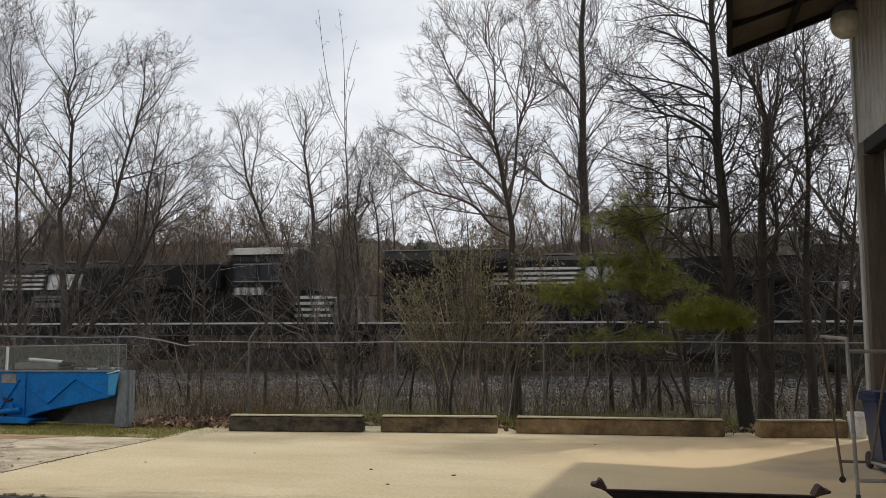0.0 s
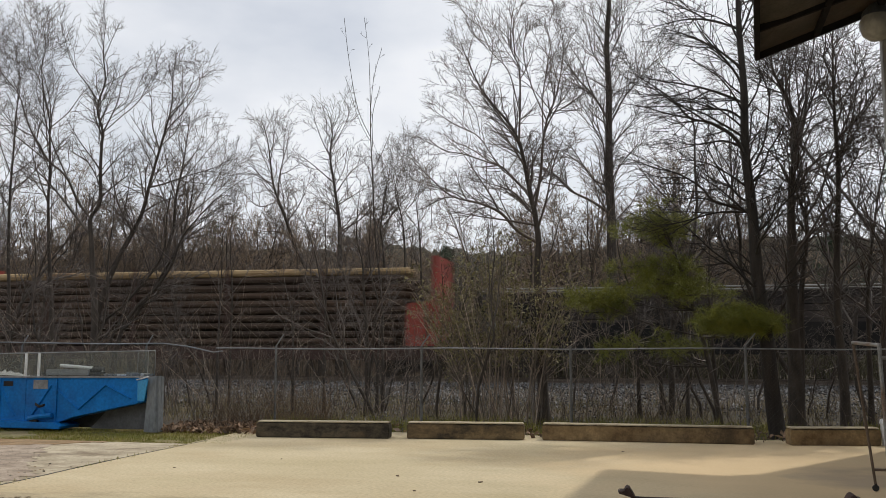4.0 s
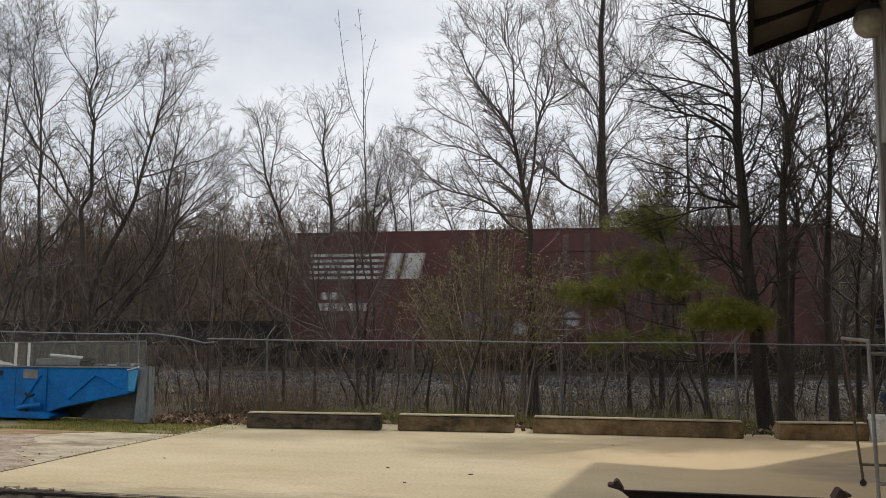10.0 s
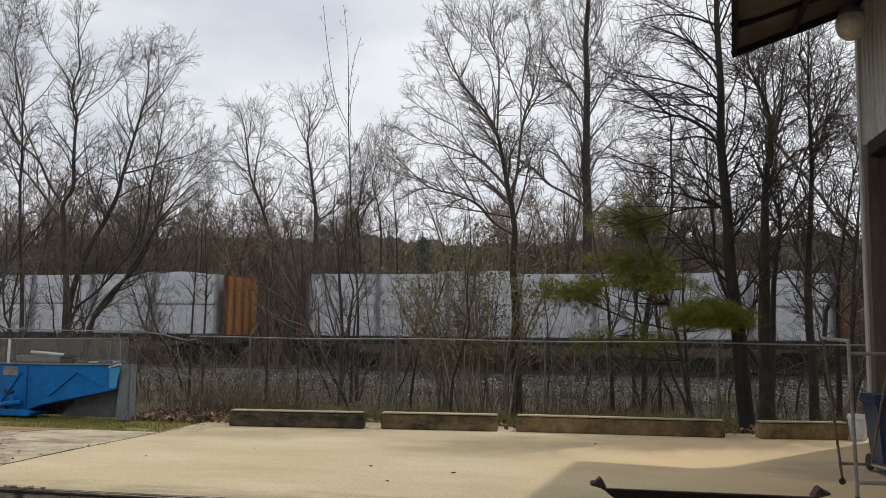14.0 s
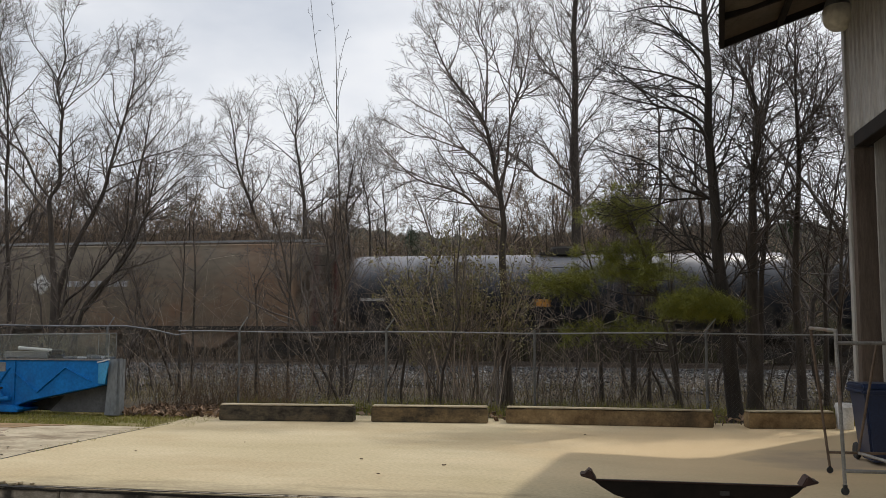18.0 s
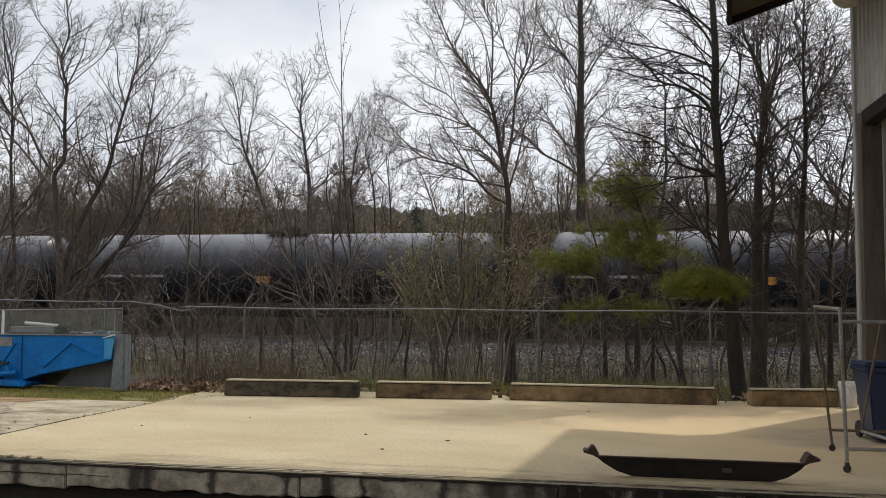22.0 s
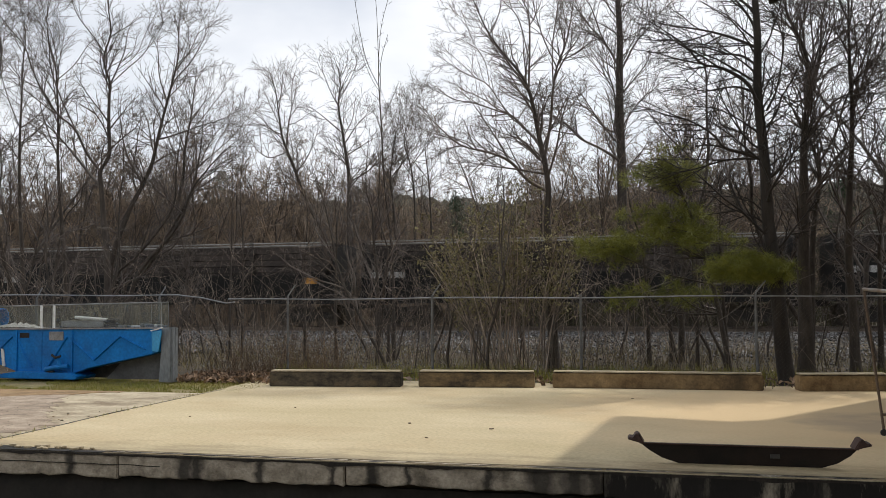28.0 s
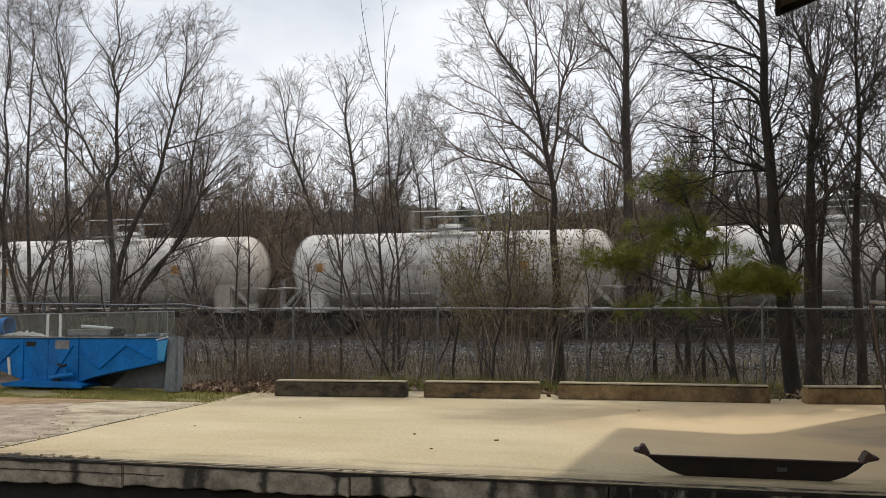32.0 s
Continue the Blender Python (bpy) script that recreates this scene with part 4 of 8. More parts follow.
mo = thing("black_motor", (-10.72, 16.17, 1.085), "small black motor beside the case", "motor")
part("housing", Shape().box(-0.13, -0.07, 0.0, 0.13, 0.07, 0.07).lathe([(0.02, -0.15), (0.055, -0.14), (0.055, 0.12), (0.03, 0.16)], "x", 12, (0, 0, 0.12)), RUBBER, mo, smooth=True)
part("terminal", Shape().box(0.10, -0.04, 0.07, 0.15, 0.04, 0.15), GALV, mo, "grey end fitting", bevel=0.006)
solid("blue_drum", Shape().lathe([(0.02, -0.34), (0.19, -0.33), (0.17, -0.1), (0.165, 0.08), (0.20, 0.24), (0.205, 0.26), (0.185, 0.262), (0.15, 0.08), (0.14, -0.28)], "x", 22), BLUE, "open blue plastic drum lying on the hopper", "drum", at=(-13.62, 16.2, 1.28), smooth=True)
rag = Shape()
cols, rows = 26, 7
rag.add([(-0.62 + 1.24 * i / cols, 0.30 * j / rows, 0.012 + max(0.0, 0.10 * math.sin(math.pi * i / cols) * math.sin(math.pi * (j + 0.4) / (rows + 1)) * (0.8 + 0.9 * noise.noise((i * 0.55, j * 0.7, 3))))) for j in range(rows + 1) for i in range(cols + 1)],
        [(j * (cols + 1) + i, j * (cols + 1) + i + 1, (j + 1) * (cols + 1) + i + 1, (j + 1) * (cols + 1) + i) for j in range(rows) for i in range(cols)])
solid("rag_heap", rag, SIDING, "pale crumpled sheet on the hopper", "sheet", at=(-12.95, 16.02, 1.06), smooth=True)
rng = random.Random(8)
for k in range(7):
    solid("scrap", Shape().box(-0.09, -0.06, 0, 0.09, 0.06, rng.uniform(0.03, 0.08)), (GALV, GREYPAINT, WHITEPLASTIC)[k % 3], "small scrap piece on the hopper", "scrap", bevel=0.01, at=(-10.45 + 0.15 * k, 16.15 + 0.1 * (k % 2), 1.085), turn=rng.uniform(0, 90))

# ---- steel trough at the pad's edge ----
tr = thing("steel_trough", (0.955, 9.28, 0.001), "dark rusty steel trough with bent ears", "trough")
pan = [(-1.01, 0.20), (-0.93, 0.13), (-0.80, 0.05), (-0.64, 0.0), (0.70, 0.0), (0.84, 0.05), (0.95, 0.13), (1.01, 0.20)]
part("pan", Shape().add([(x, -0.12 - 0.35 * z, z) for x, z in pan] + [(x, -0.09 - 0.35 * z, z) for x, z in pan],
                        [tuple(range(8)), tuple(range(15, 7, -1))] + [(k, k + 8, (k + 1) % 8 + 8, (k + 1) % 8) for k in range(8)]), DARKSTEEL, tr, bevel=0.006)
part("rim", Shape().box(-1.02, -0.205, 0.192, 1.02, -0.15, 0.206), EARSTEEL, tr, "thin worn rim", bevel=0.006)
for sgn in (-1, 1):
    part("ear", Shape().prism([(sgn * 0.97, 0.19), (sgn * 1.14, 0.235), (sgn * 1.135, 0.255), (sgn * 1.075, 0.252), (sgn * 1.07, 0.29), (sgn * 1.03, 0.295)], "y", -0.21, 0.0), EARSTEEL, tr, "bent steel ear", bevel=0.01)
part("plate", Shape().box(0.22, -0.176, 0.085, 0.31, -0.15, 0.125), UNDERPLATE, tr, "dull plate on the side")

# ---- bin, bucket, rolling rack ----
wb = thing("wheeled_bin", (3.66, 12.3, 0.001), "navy blue plastic wheeled bin", "bin")
part("body", Shape().add([(-0.25, -0.28, 0.04), (0.25, -0.28, 0.04), (0.25, 0.26, 0.04), (-0.25, 0.26, 0.04), (-0.33, -0.36, 0.92), (0.33, -0.36, 0.92), (0.33, 0.34, 0.92), (-0.33, 0.34, 0.92)],
                         [(0, 3, 2, 1), (4, 5, 6, 7), (0, 1, 5, 4), (1, 2, 6, 5), (2, 3, 7, 6), (3, 0, 4, 7)]), BIN, wb, bevel=0.03)
part("rim", Shape().box(-0.37, -0.40, 0.90, 0.37, 0.38, 0.96), BIN, wb, bevel=0.02)
part("lid", Shape().prism([(-0.40, 0.96), (0.40, 0.96), (0.36, 1.02), (-0.34, 1.03)], "x", -0.36, 0.36), BIN, wb, bevel=0.02)
for x in (-0.27, 0.27):
    part("wheel", Shape().lathe([(0.10, -0.03), (0.115, 0.0), (0.10, 0.03)], "x", 14, (x, 0.30, 0.115)), RUBBER, wb)
bk = thing("bucket", (4.24, 16.42, 0.001), "white plastic bucket by the wall", "bucket")
part("pail", Shape().lathe([(0.135, 0.0), (0.14, 0.01), (0.15, 0.36), (0.163, 0.365), (0.163, 0.385), (0.155, 0.40), (0.15, 0.44), (0.135, 0.44), (0.13, 0.06)], "z", 20), WHITEPLASTIC, bk, smooth=True)
part("handle", Shape().path([(0.16 * math.cos(a), -0.02, 0.37 - 0.13 * math.sin(a)) for a in np.linspace(0, math.pi, 9)], 0.004, 5), GALV, bk)
rk = thing("rolling_rack", (0, 0, 0), "scuffed tubular metal rack on small castors", "rack")
for name, a, b, m in (("leg", (2.48, 9.84, 1.72), (2.52, 9.84, 0.10), TUBE), ("low_bar", (2.52, 9.84, 0.25), (3.75, 9.84, 0.25), TUBE), ("leg", (2.56, 11.3, 1.75), (2.73, 11.3, 0.08), RUST), ("top_bar", (2.48, 9.84, 1.70), (2.56, 11.3, 1.73), TUBE),
                      ("cross_bar", (2.48, 9.84, 1.57), (3.75, 9.84, 1.57), TUBE), ("low_bar", (2.71, 11.3, 0.25), (3.45, 11.3, 0.25), RUST), ("brace", (3.31, 11.3, 1.55), (3.06, 11.3, 0.27), RUST),
                      ("low_bar", (3.06, 11.3, 0.25), (3.75, 9.84, 0.12), TUBE), ("leg", (3.75, 9.84, 1.6), (3.75, 9.84, 0.10), TUBE), ("leg", (3.45, 11.3, 1.75), (3.45, 11.3, 0.08), RUST)):
    part(name, Shape().rod(a, b, 0.020 if m is TUBE else 0.016, 8), m, rk)
for x, y in ((2.52, 9.84), (3.75, 9.84)):
    part("castor", Shape().lathe([(0.035, -0.014), (0.043, 0), (0.035, 0.014)], "y", 12, (x, y, 0.044)).box(x - 0.018, y - 0.025, 0.04, x + 0.018, y + 0.025, 0.11), RUBBER, rk)
for x, y in ((2.73, 11.3), (3.45, 11.3)):
    part("castor", Shape().lathe([(0.035, -0.015), (0.04, 0), (0.035, 0.015)], "y", 12, (x, y, 0.041)).box(x - 0.012, y - 0.02, 0.04, x + 0.012, y + 0.02, 0.09), RUBBER, rk)

# ---- chain-link fence ----
FY = 17.35
fence = thing("fence", (0, FY, -0.05), "galvanised chain-link fence with angled wire arms", "fence")
FX = [-16.5 + 3.08 * k for k in range(3)] + [-7.33, -4.19, -1.20, 2.05, 5.1, 8.2]
for k, x in enumerate(FX):
    part("post", Shape().rod((x, 0, -0.3), (x, 0, 1.74), 0.026, 8), POST, fence)
    if k != 5:
        part("arm", Shape().rod((x, 0, 1.74), (x + 0.18, -0.05, 1.97), 0.014, 6), GALV, fence)
part("top_rail", Shape().path([(x, 0, 1.70 + 0.012 * math.sin(x * 1.3) - 0.02) for x in np.linspace(-8.7, 8.2, 24)], 0.016, 6), GALV, fence, "slightly wavy top rail")
part("top_rail", Shape().path([(x, -0.05, 1.80 - 0.02 * math.sin(x)) for x in np.linspace(-20, -9.9, 9)] + [(-9.3, -0.02, 1.72), (-8.75, 0, 1.60), (-8.55, 0, 1.63)], 0.016, 6), GALV, fence, "bent end of the top rail")
links = []
for x0 in np.arange(-20.0, 8.2, 0.075):
    for sgn in (1, -1):
        links.append((np.array([(x0, 0.01 * sgn, 0.0), (x0 + sgn * 1.68, 0.01 * sgn, 1.68)]), np.array([0.001, 0.001])))
lv, lf = tubes(links, 3)
ob = new("wire_mesh", bulk("wire_mesh", lv, lf, WIRE))
ob.parent = fence
tagged(ob, "weathered diamond wire mesh", kind="stuff")

# ---- railway ----
solid("ballast", Shape().prism([(30.6, 0.02), (32.3, 0.26), (36.7, 0.26), (38.4, 0.02)], "x", -320, 320), BALLAST, "grey stone ballast bed", "ballast", kind="structure")
track = thing("railway_track", (0, TRACK_Y, 0), "railway track on dark ties", "track")
track["kind"] = "structure"
for y in (-0.75, 0.75):
    part("rail", Shape().prism([(y - 0.07, 0.27), (y + 0.07, 0.27), (y + 0.07, 0.29), (y + 0.012, 0.30), (y + 0.012, 0.38), (y + 0.036, 0.39), (y + 0.036, 0.42), (y - 0.036, 0.42), (y - 0.036, 0.39), (y - 0.012, 0.38), (y - 0.012, 0.30), (y - 0.07, 0.29)], "x", -320, 320), RAILSTEEL, track)
tie_mesh = Shape().box(-0.11, -1.3, 0.14, 0.11, 1.3, 0.275).mesh("tie", TIE)
for k in range(80):
    t_ob = new("tie", tie_mesh)
    t_ob.location = (-30 + k * 0.55, 0, 0)
    t_ob.parent = track

rng = np.random.RandomState(3)


def chips(n, xr, yr, size):
    """Loose stones: squashed octahedra strewn on the ground."""
    x, y = rng.uniform(*xr, n), yr[0] + (yr[1] - yr[0]) * rng.uniform(0, 1, n) ** 0.8
    z = np.array([max(ground_z(a, b), 0.02 + (b - 30.6) * 0.14 if 30.6 < b < 32.3 else -9, 0.26 if b >= 32.3 else -9) for a, b in zip(x, y)])
    s = rng.uniform(size[0], size[1], n)
    unit = np.array([(1, 0, 0), (-1, 0, 0), (0, 1, 0), (0, -1, 0), (0, 0, 0.7), (0, 0, -0.7)], float)
    V = unit[None] * s[:, None, None] * rng.uniform(0.6, 1.2, (n, 6, 1)) + rng.normal(0, 0.15, (n, 6, 3)) * s[:, None, None]
    a = rng.uniform(0, 6.28, n)
    c, q = np.cos(a), np.sin(a)
    V = np.stack([V[:, :, 0] * c[:, None] - V[:, :, 1] * q[:, None], V[:, :, 0] * q[:, None] + V[:, :, 1] * c[:, None], V[:, :, 2]], 2)
    V += np.stack([x, y, z + s * 0.25], 1)[:, None, :]
    tri = np.array([(0, 2, 4), (2, 1, 4), (1, 3, 4), (3, 0, 4), (2, 0, 5), (1, 2, 5), (3, 1, 5), (0, 3, 5)])
    return V.reshape(-1, 3), (tri[None] + 6 * np.arange(n)[:, None, None]).reshape(-1, 3)


stuff("ballast_stones", *chips(15000, (-26, 13), (25.0, 33.0), (0.03, 0.075)), STONE, "pale grey crushed ballast stones on the bank", "stones")
pv, pf = chips(3600, (-15.5, -7.7), (9.3, 13.2), (0.004, 0.011))
pv[:, 2] += 0.052
kept = np.array([p[0] < gravel_side(p[1]) + 0.1 for p in pv.reshape(-1, 6, 3).mean(axis=1)])
pv, pf = pv.reshape(-1, 6, 3)[kept].reshape(-1, 3), pf[:8 * int(kept.sum())]
stuff("gravel", pv, pf, GRIT, "pale gravel chips on the apron", "gravel")
stuff("scattered_stones", *chips(1800, (-20, 10), (19.0, 25.0), (0.02, 0.06)), STONE, "stray stones at the foot of the bank", "stones")
# ---- bare trees ----


def smooth_path(pts, n):
    """A Catmull-Rom curve of n points through pts."""
    P = np.array(pts, float)
    P = np.vstack([2 * P[0] - P[1], P, 2 * P[-1] - P[-2]])
    out = []
    for s in np.linspace(0, len(pts) - 1 - 1e-6, n):
        i, u = int(s), s - int(s)
        a, b, c, d = P[i], P[i + 1], P[i + 2], P[i + 3]
        out.append(0.5 * (2 * b + (c - a) * u + (2 * a - 5 * b + 4 * c - d) * u * u + (3 * b - a - 3 * c + d) * u ** 3))
    return np.array(out)


def shoots(rng, parent, radii, count, length, spread, rise, n, lo=0.2, thin=0.75, floor=0.0035, kink=0.15):
    """Side branches off a parent path; longer ones low down, bending upward."""
    made = []
    m = len(parent) - 1
    for k in range(count):
        s = lo + (0.99 - lo) * (k + rng.random()) / count
        i = min(int(s * m), m - 1)
        u = s * m - i
        p = parent[i] * (1 - u) + parent[i + 1] * u
        r = radii[i] * (1 - u) + radii[i + 1] * u
        d = parent[i + 1] - parent[i]
        d = d / (np.linalg.norm(d) + 1e-9)
        side = np.array([rng.gauss(0, 1), rng.gauss(0, 1), rng.gauss(0, 0.6)])
        side -= d * side.dot(d)
        side /= np.linalg.norm(side) + 1e-9
        a = spread * rng.uniform(0.7, 1.25)
        way = d * math.cos(a) + side * math.sin(a)
        L = length * rng.uniform(0.55, 1.25) * (1.22 - 0.75 * s)
        pts = [p]
        step = L / (n - 1)
        for j in range(n - 1):
            way = way + np.array([rng.gauss(0, kink), rng.gauss(0, kink), rng.gauss(0, kink * 0.8) + rise])
            way /= np.linalg.norm(way)
            pts.append(pts[-1] + way * step)
        r0 = max(min(r * thin, 0.009 + 0.011 * L), floor)
        made.append((np.array(pts), np.linspace(r0, max(r0 * 0.3, floor * 0.6), n)))
    return made


def crown_of(rng, stems, density, first, second, third, rise, lo=0.25, low_first=None, fine=0.0068, per2=7, per3=6, spread=0.62):
    l1, l2, l3 = [], [], []
    for k, (p, r) in enumerate(stems):
        L = float(np.sum(np.linalg.norm(np.diff(p, axis=0), axis=1)))
        l1 += shoots(rng, p, r, max(3 if density > 0.6 else 1, int(L * density)), first * min(1, 0.35 + 0.2 * L), spread, rise, 6, low_first if (k == 0 and low_first) else lo)
    def part_of(p, whole):
        return min(1.0, 0.15 + float(np.linalg.norm(p[-1] - p[0])) / whole)

    for p, r in l1:
        l2 += shoots(rng, p, r, per2, second * part_of(p, first), 0.82, rise * 0.8, 4 if fine < 0.007 else 3, 0.12, 0.75, fine, 0.09)
    for p, r in l2:
        l3 += shoots(rng, p, r, per3, third * part_of(p, second), 0.80, rise * 0.5, 3 if fine < 0.007 else 2, 0.1, 0.7, fine * 0.68, 0.05)
    return l1, l2, l3


def joined(*sets):
    vs, fs, base = [], [], 0
    for v, f in sets:
        vs.append(v)
        fs.append(f + base)
        base += len(v)
    return np.concatenate(vs), np.concatenate(fs)


def bare_tree(x, y, r, stems, bark=BARK, density=2.0, first=1.3, second=0.65, third=0.32, rise=0.05, lo=0.28, spread=0.66, per2=6, per3=4, fine=0.0058, taper=0.95, label="bare grey-barked tree with fine upswept branches beyond the fence"):
    """A tree from the lines of its trunk and limbs, each limb rising from the nearest one before it."""
    rng = random.Random(int(abs(x * 100)) + int(y * 7))
    paths = []
    top = stems[0][-1][1]
    for k, st in enumerate(stems):
        n = 3 * len(st) + (2 if k == 0 else 1)
        deep, r0 = 0.0, r
        if k:
            q, i = min((float(np.hypot(p[i, 0] - st[0][0], p[i, 2] - st[0][1])), j * 1000 + i) for j, (p, w) in enumerate(paths) for i in range(len(p)))
            host, hw = paths[i // 1000]
            deep, r0 = host[i % 1000, 1], hw[i % 1000]
        lean = rng.uniform(-0.55, 0.55) if k else rng.uniform(-0.05, 0.05)
        pts, far = [], 0.0
        for i, (a, z) in enumerate(st):
            far += math.hypot(a - st[i - 1][0], z - st[i - 1][1]) if i else 0.0
            pts.append((a + (rng.gauss(0, 0.02) if i else 0), deep + lean * far + (rng.gauss(0, 0.05) if i else 0), z))
        p = smooth_path(pts, n)
        if k == 0:
            rad = r * (1 - taper * np.clip((p[:, 2]) / top, 0, 1) ** 0.85)
            rad[0] *= 1.35
        else:
            r0 = max(0.008, min(r0 * 0.66, 0.010 + 0.011 * far))
            rad = np.linspace(r0, 0.006, n)
        paths.append((p, np.maximum(rad, 0.006)))
    ob = thing("bare_tree", (x, y, 0), label, "tree", "bare trees beyond the fence")
    v, f = tubes(paths[:1], 9)
    tk = new("trunk", bulk("trunk", v, f, bark))
    tk.data.polygons.foreach_set("use_smooth", [True] * len(tk.data.polygons))
    tk.parent = ob
    l1, l2, l3 = crown_of(rng, paths, density, first, second, third, rise, lo, per2=per2, per3=per3, spread=spread, fine=fine)
    sets = []
    if len(paths) > 1:
        sets.append(tubes(paths[1:], 6))
    sets += [tubes(l1, 4), tubes(l2, 3), tubes(l3, 3)]
    v, f = joined(*sets)
    cr = new("crown", bulk("crown", v, f, bark if bark is DARKBARK else TWIG))
    cr.parent = ob
    return ob


def plant_trees():
    bare_tree(-16.04, 22, 0.085, [[(0.04, -0.21), (0.0, 2.62), (-0.09, 4.23), (-0.21, 5.7), (-0.2, 6.68), (-0.19, 7.51), (-0.22, 8.27), (-0.41, 9.03), (-0.51, 9.8), (-0.42, 10.56), (-0.51, 10.91)], [(-0.22, 8.27), (-0.14, 8.85), (-0.17, 9.86), (-0.15, 10.51), (-0.29, 10.89)], [(-0.2, 7.93), (0.33, 8.35), (0.89, 8.82), (1.28, 9.1)], [(-0.21, 5.7), (-0.6, 6.53), (-0.83, 7.38), (-0.68, 7.95)], [(-0.21, 7.18), (-0.57, 7.95), (-0.95, 8.73), (-1.35, 9.09)], [(-0.21, 6.02), (0.09, 6.67), (0.27, 7.33)]], first=1.7, second=0.95, third=0.5, rise=0.05, density=2.1, spread=0.66, per2=6, per3=4)
    bare_tree(-14.42, 21.5, 0.12, [[(0.03, -0.21), (0.0, 2.59), (-0.08, 3.52), (-0.15, 4.62), (-0.2, 5.19), (0.03, 5.64), (0.02, 6.51), (0.03, 7.31), (0.07, 7.6), (-0.04, 8.12), (-0.15, 8.53), (0.04, 9.09), (0.04, 9.75), (0.06, 10.4), (0.15, 10.86)], [(-0.2, 5.19), (-0.41, 5.65), (-0.66, 6.3), (-1.0, 6.68), (-1.26, 7.24), (-1.4, 7.79), (-1.48, 8.36), (-1.74, 8.87), (-2.09, 9.56), (-1.99, 10.35)], [(-0.65, 6.25), (-0.84, 7.11), (-0.93, 7.84), (-0.86, 8.46), (-0.74, 9.01), (-0.5, 9.49), (-0.42, 9.98)], [(-0.15, 8.53), (-0.49, 9.04), (-0.79, 9.51), (-0.99, 9.98), (-1.1, 10.62)], [(0.07, 7.6), (0.19, 8.06), (0.25, 8.63), (0.26, 9.21), (0.38, 9.59)], [(0.07, 7.6), (0.38, 8.1), (0.78, 8.48), (1.09, 9.03), (1.26, 9.54)], [(0.19, 8.05), (0.5, 8.58), (0.57, 9.26), (0.74, 9.96)], [(-0.14, 4.7), (-0.89, 5.4), (-1.65, 6.16), (-2.37, 6.74), (-3.02, 7.16)], [(0.03, 6.35), (0.4, 6.9), (0.55, 7.37)], [(-0.21, 5.19), (0.04, 5.72), (0.57, 5.2), (0.92, 4.87)], [(0.04, 9.75), (0.34, 10.19), (0.5, 10.45)], [(-0.93, 7.84), (-1.19, 8.59), (-1.14, 9.5), (-1.03, 10.15)]], first=1.7, second=0.95, third=0.5, rise=0.05, density=2.1, spread=0.66, per2=6, per3=4)
    bare_tree(-14.68, 21.8, 0.125, [[(-0.09, -0.21), (0.0, 2.06), (0.23, 3.07), (0.63, 4.14), (1.0, 4.82), (1.27, 5.42), (1.43, 6.13), (1.56, 6.84), (1.71, 7.4), (1.9, 7.87), (1.94, 8.44), (1.92, 9.09), (1.75, 9.78)], [(1.43, 6.13), (1.83, 6.23), (2.4, 6.52), (3.07, 6.78), (3.69, 7.18)], [(1.71, 7.4), (2.04, 7.82), (2.54, 8.16), (3.0, 8.7), (3.26, 9.09)], [(1.93, 8.03), (2.21, 8.71), (2.29, 9.31), (2.64, 9.56)], [(1.94, 8.52), (1.74, 9.23), (1.5, 9.96)], [(1.65, 7.24), (1.41, 7.95), (1.24, 8.67), (1.12, 8.97)], [(1.92, 9.09), (2.11, 9.65), (2.35, 9.96)], [(2.4, 6.52), (2.88, 7.19), (3.21, 7.65)], [(1.02, 4.86), (0.63, 5.68), (0.49, 6.57), (0.57, 7.01)], [(2.54, 8.16), (2.62, 8.88), (2.72, 9.36)]], first=1.7, second=0.95, third=0.5, rise=0.05, density=2.1, spread=0.66, per2=6, per3=4)
    bare_tree(-14.04, 22, 0.1, [[(-0.21, -0.21), (0.0, 1.9), (0.53, 2.76), (1.11, 3.35), (1.52, 4.0), (1.8, 4.66), (2.23, 5.28), (2.79, 5.8), (3.55, 6.27)], [(1.52, 4.0), (1.07, 4.4), (0.53, 4.88), (-0.05, 5.28), (-0.69, 5.62)], [(1.8, 4.66), (1.99, 5.41), (2.03, 6.2), (2.23, 6.96)], [(2.23, 5.28), (2.43, 6.03), (2.7, 6.57), (2.74, 7.29)], [(1.07, 4.4), (0.84, 5.04), (0.84, 5.68)], [(1.8, 4.66), (2.47, 4.77), (3.05, 5.19), (3.33, 5.68)]], first=1.7, second=0.95, third=0.5, rise=0.05, density=2.1, spread=0.66, per2=6, per3=4)
    bare_tree(-17.45, 22, 0.08, [[(0.02, -0.21), (0.0, 2.62), (-0.04, 4.42), (-0.04, 6.07), (0.01, 7.4), (0.0, 8.41), (0.07, 9.26), (0.01, 9.94), (-0.19, 10.73)], [(0.01, 8.33), (0.31, 9.21), (0.58, 9.77), (0.76, 10.61)], [(-0.02, 6.56), (-0.37, 7.42), (-0.69, 8.28), (-0.68, 9.3)], [(0.07, 9.26), (0.23, 10.1), (0.53, 10.77)], [(-0.04, 6.07), (0.39, 6.55), (0.73, 7.17)]], first=1.7, second=0.95, third=0.5, rise=0.05, density=2.1, spread=0.66, per2=6, per3=4)
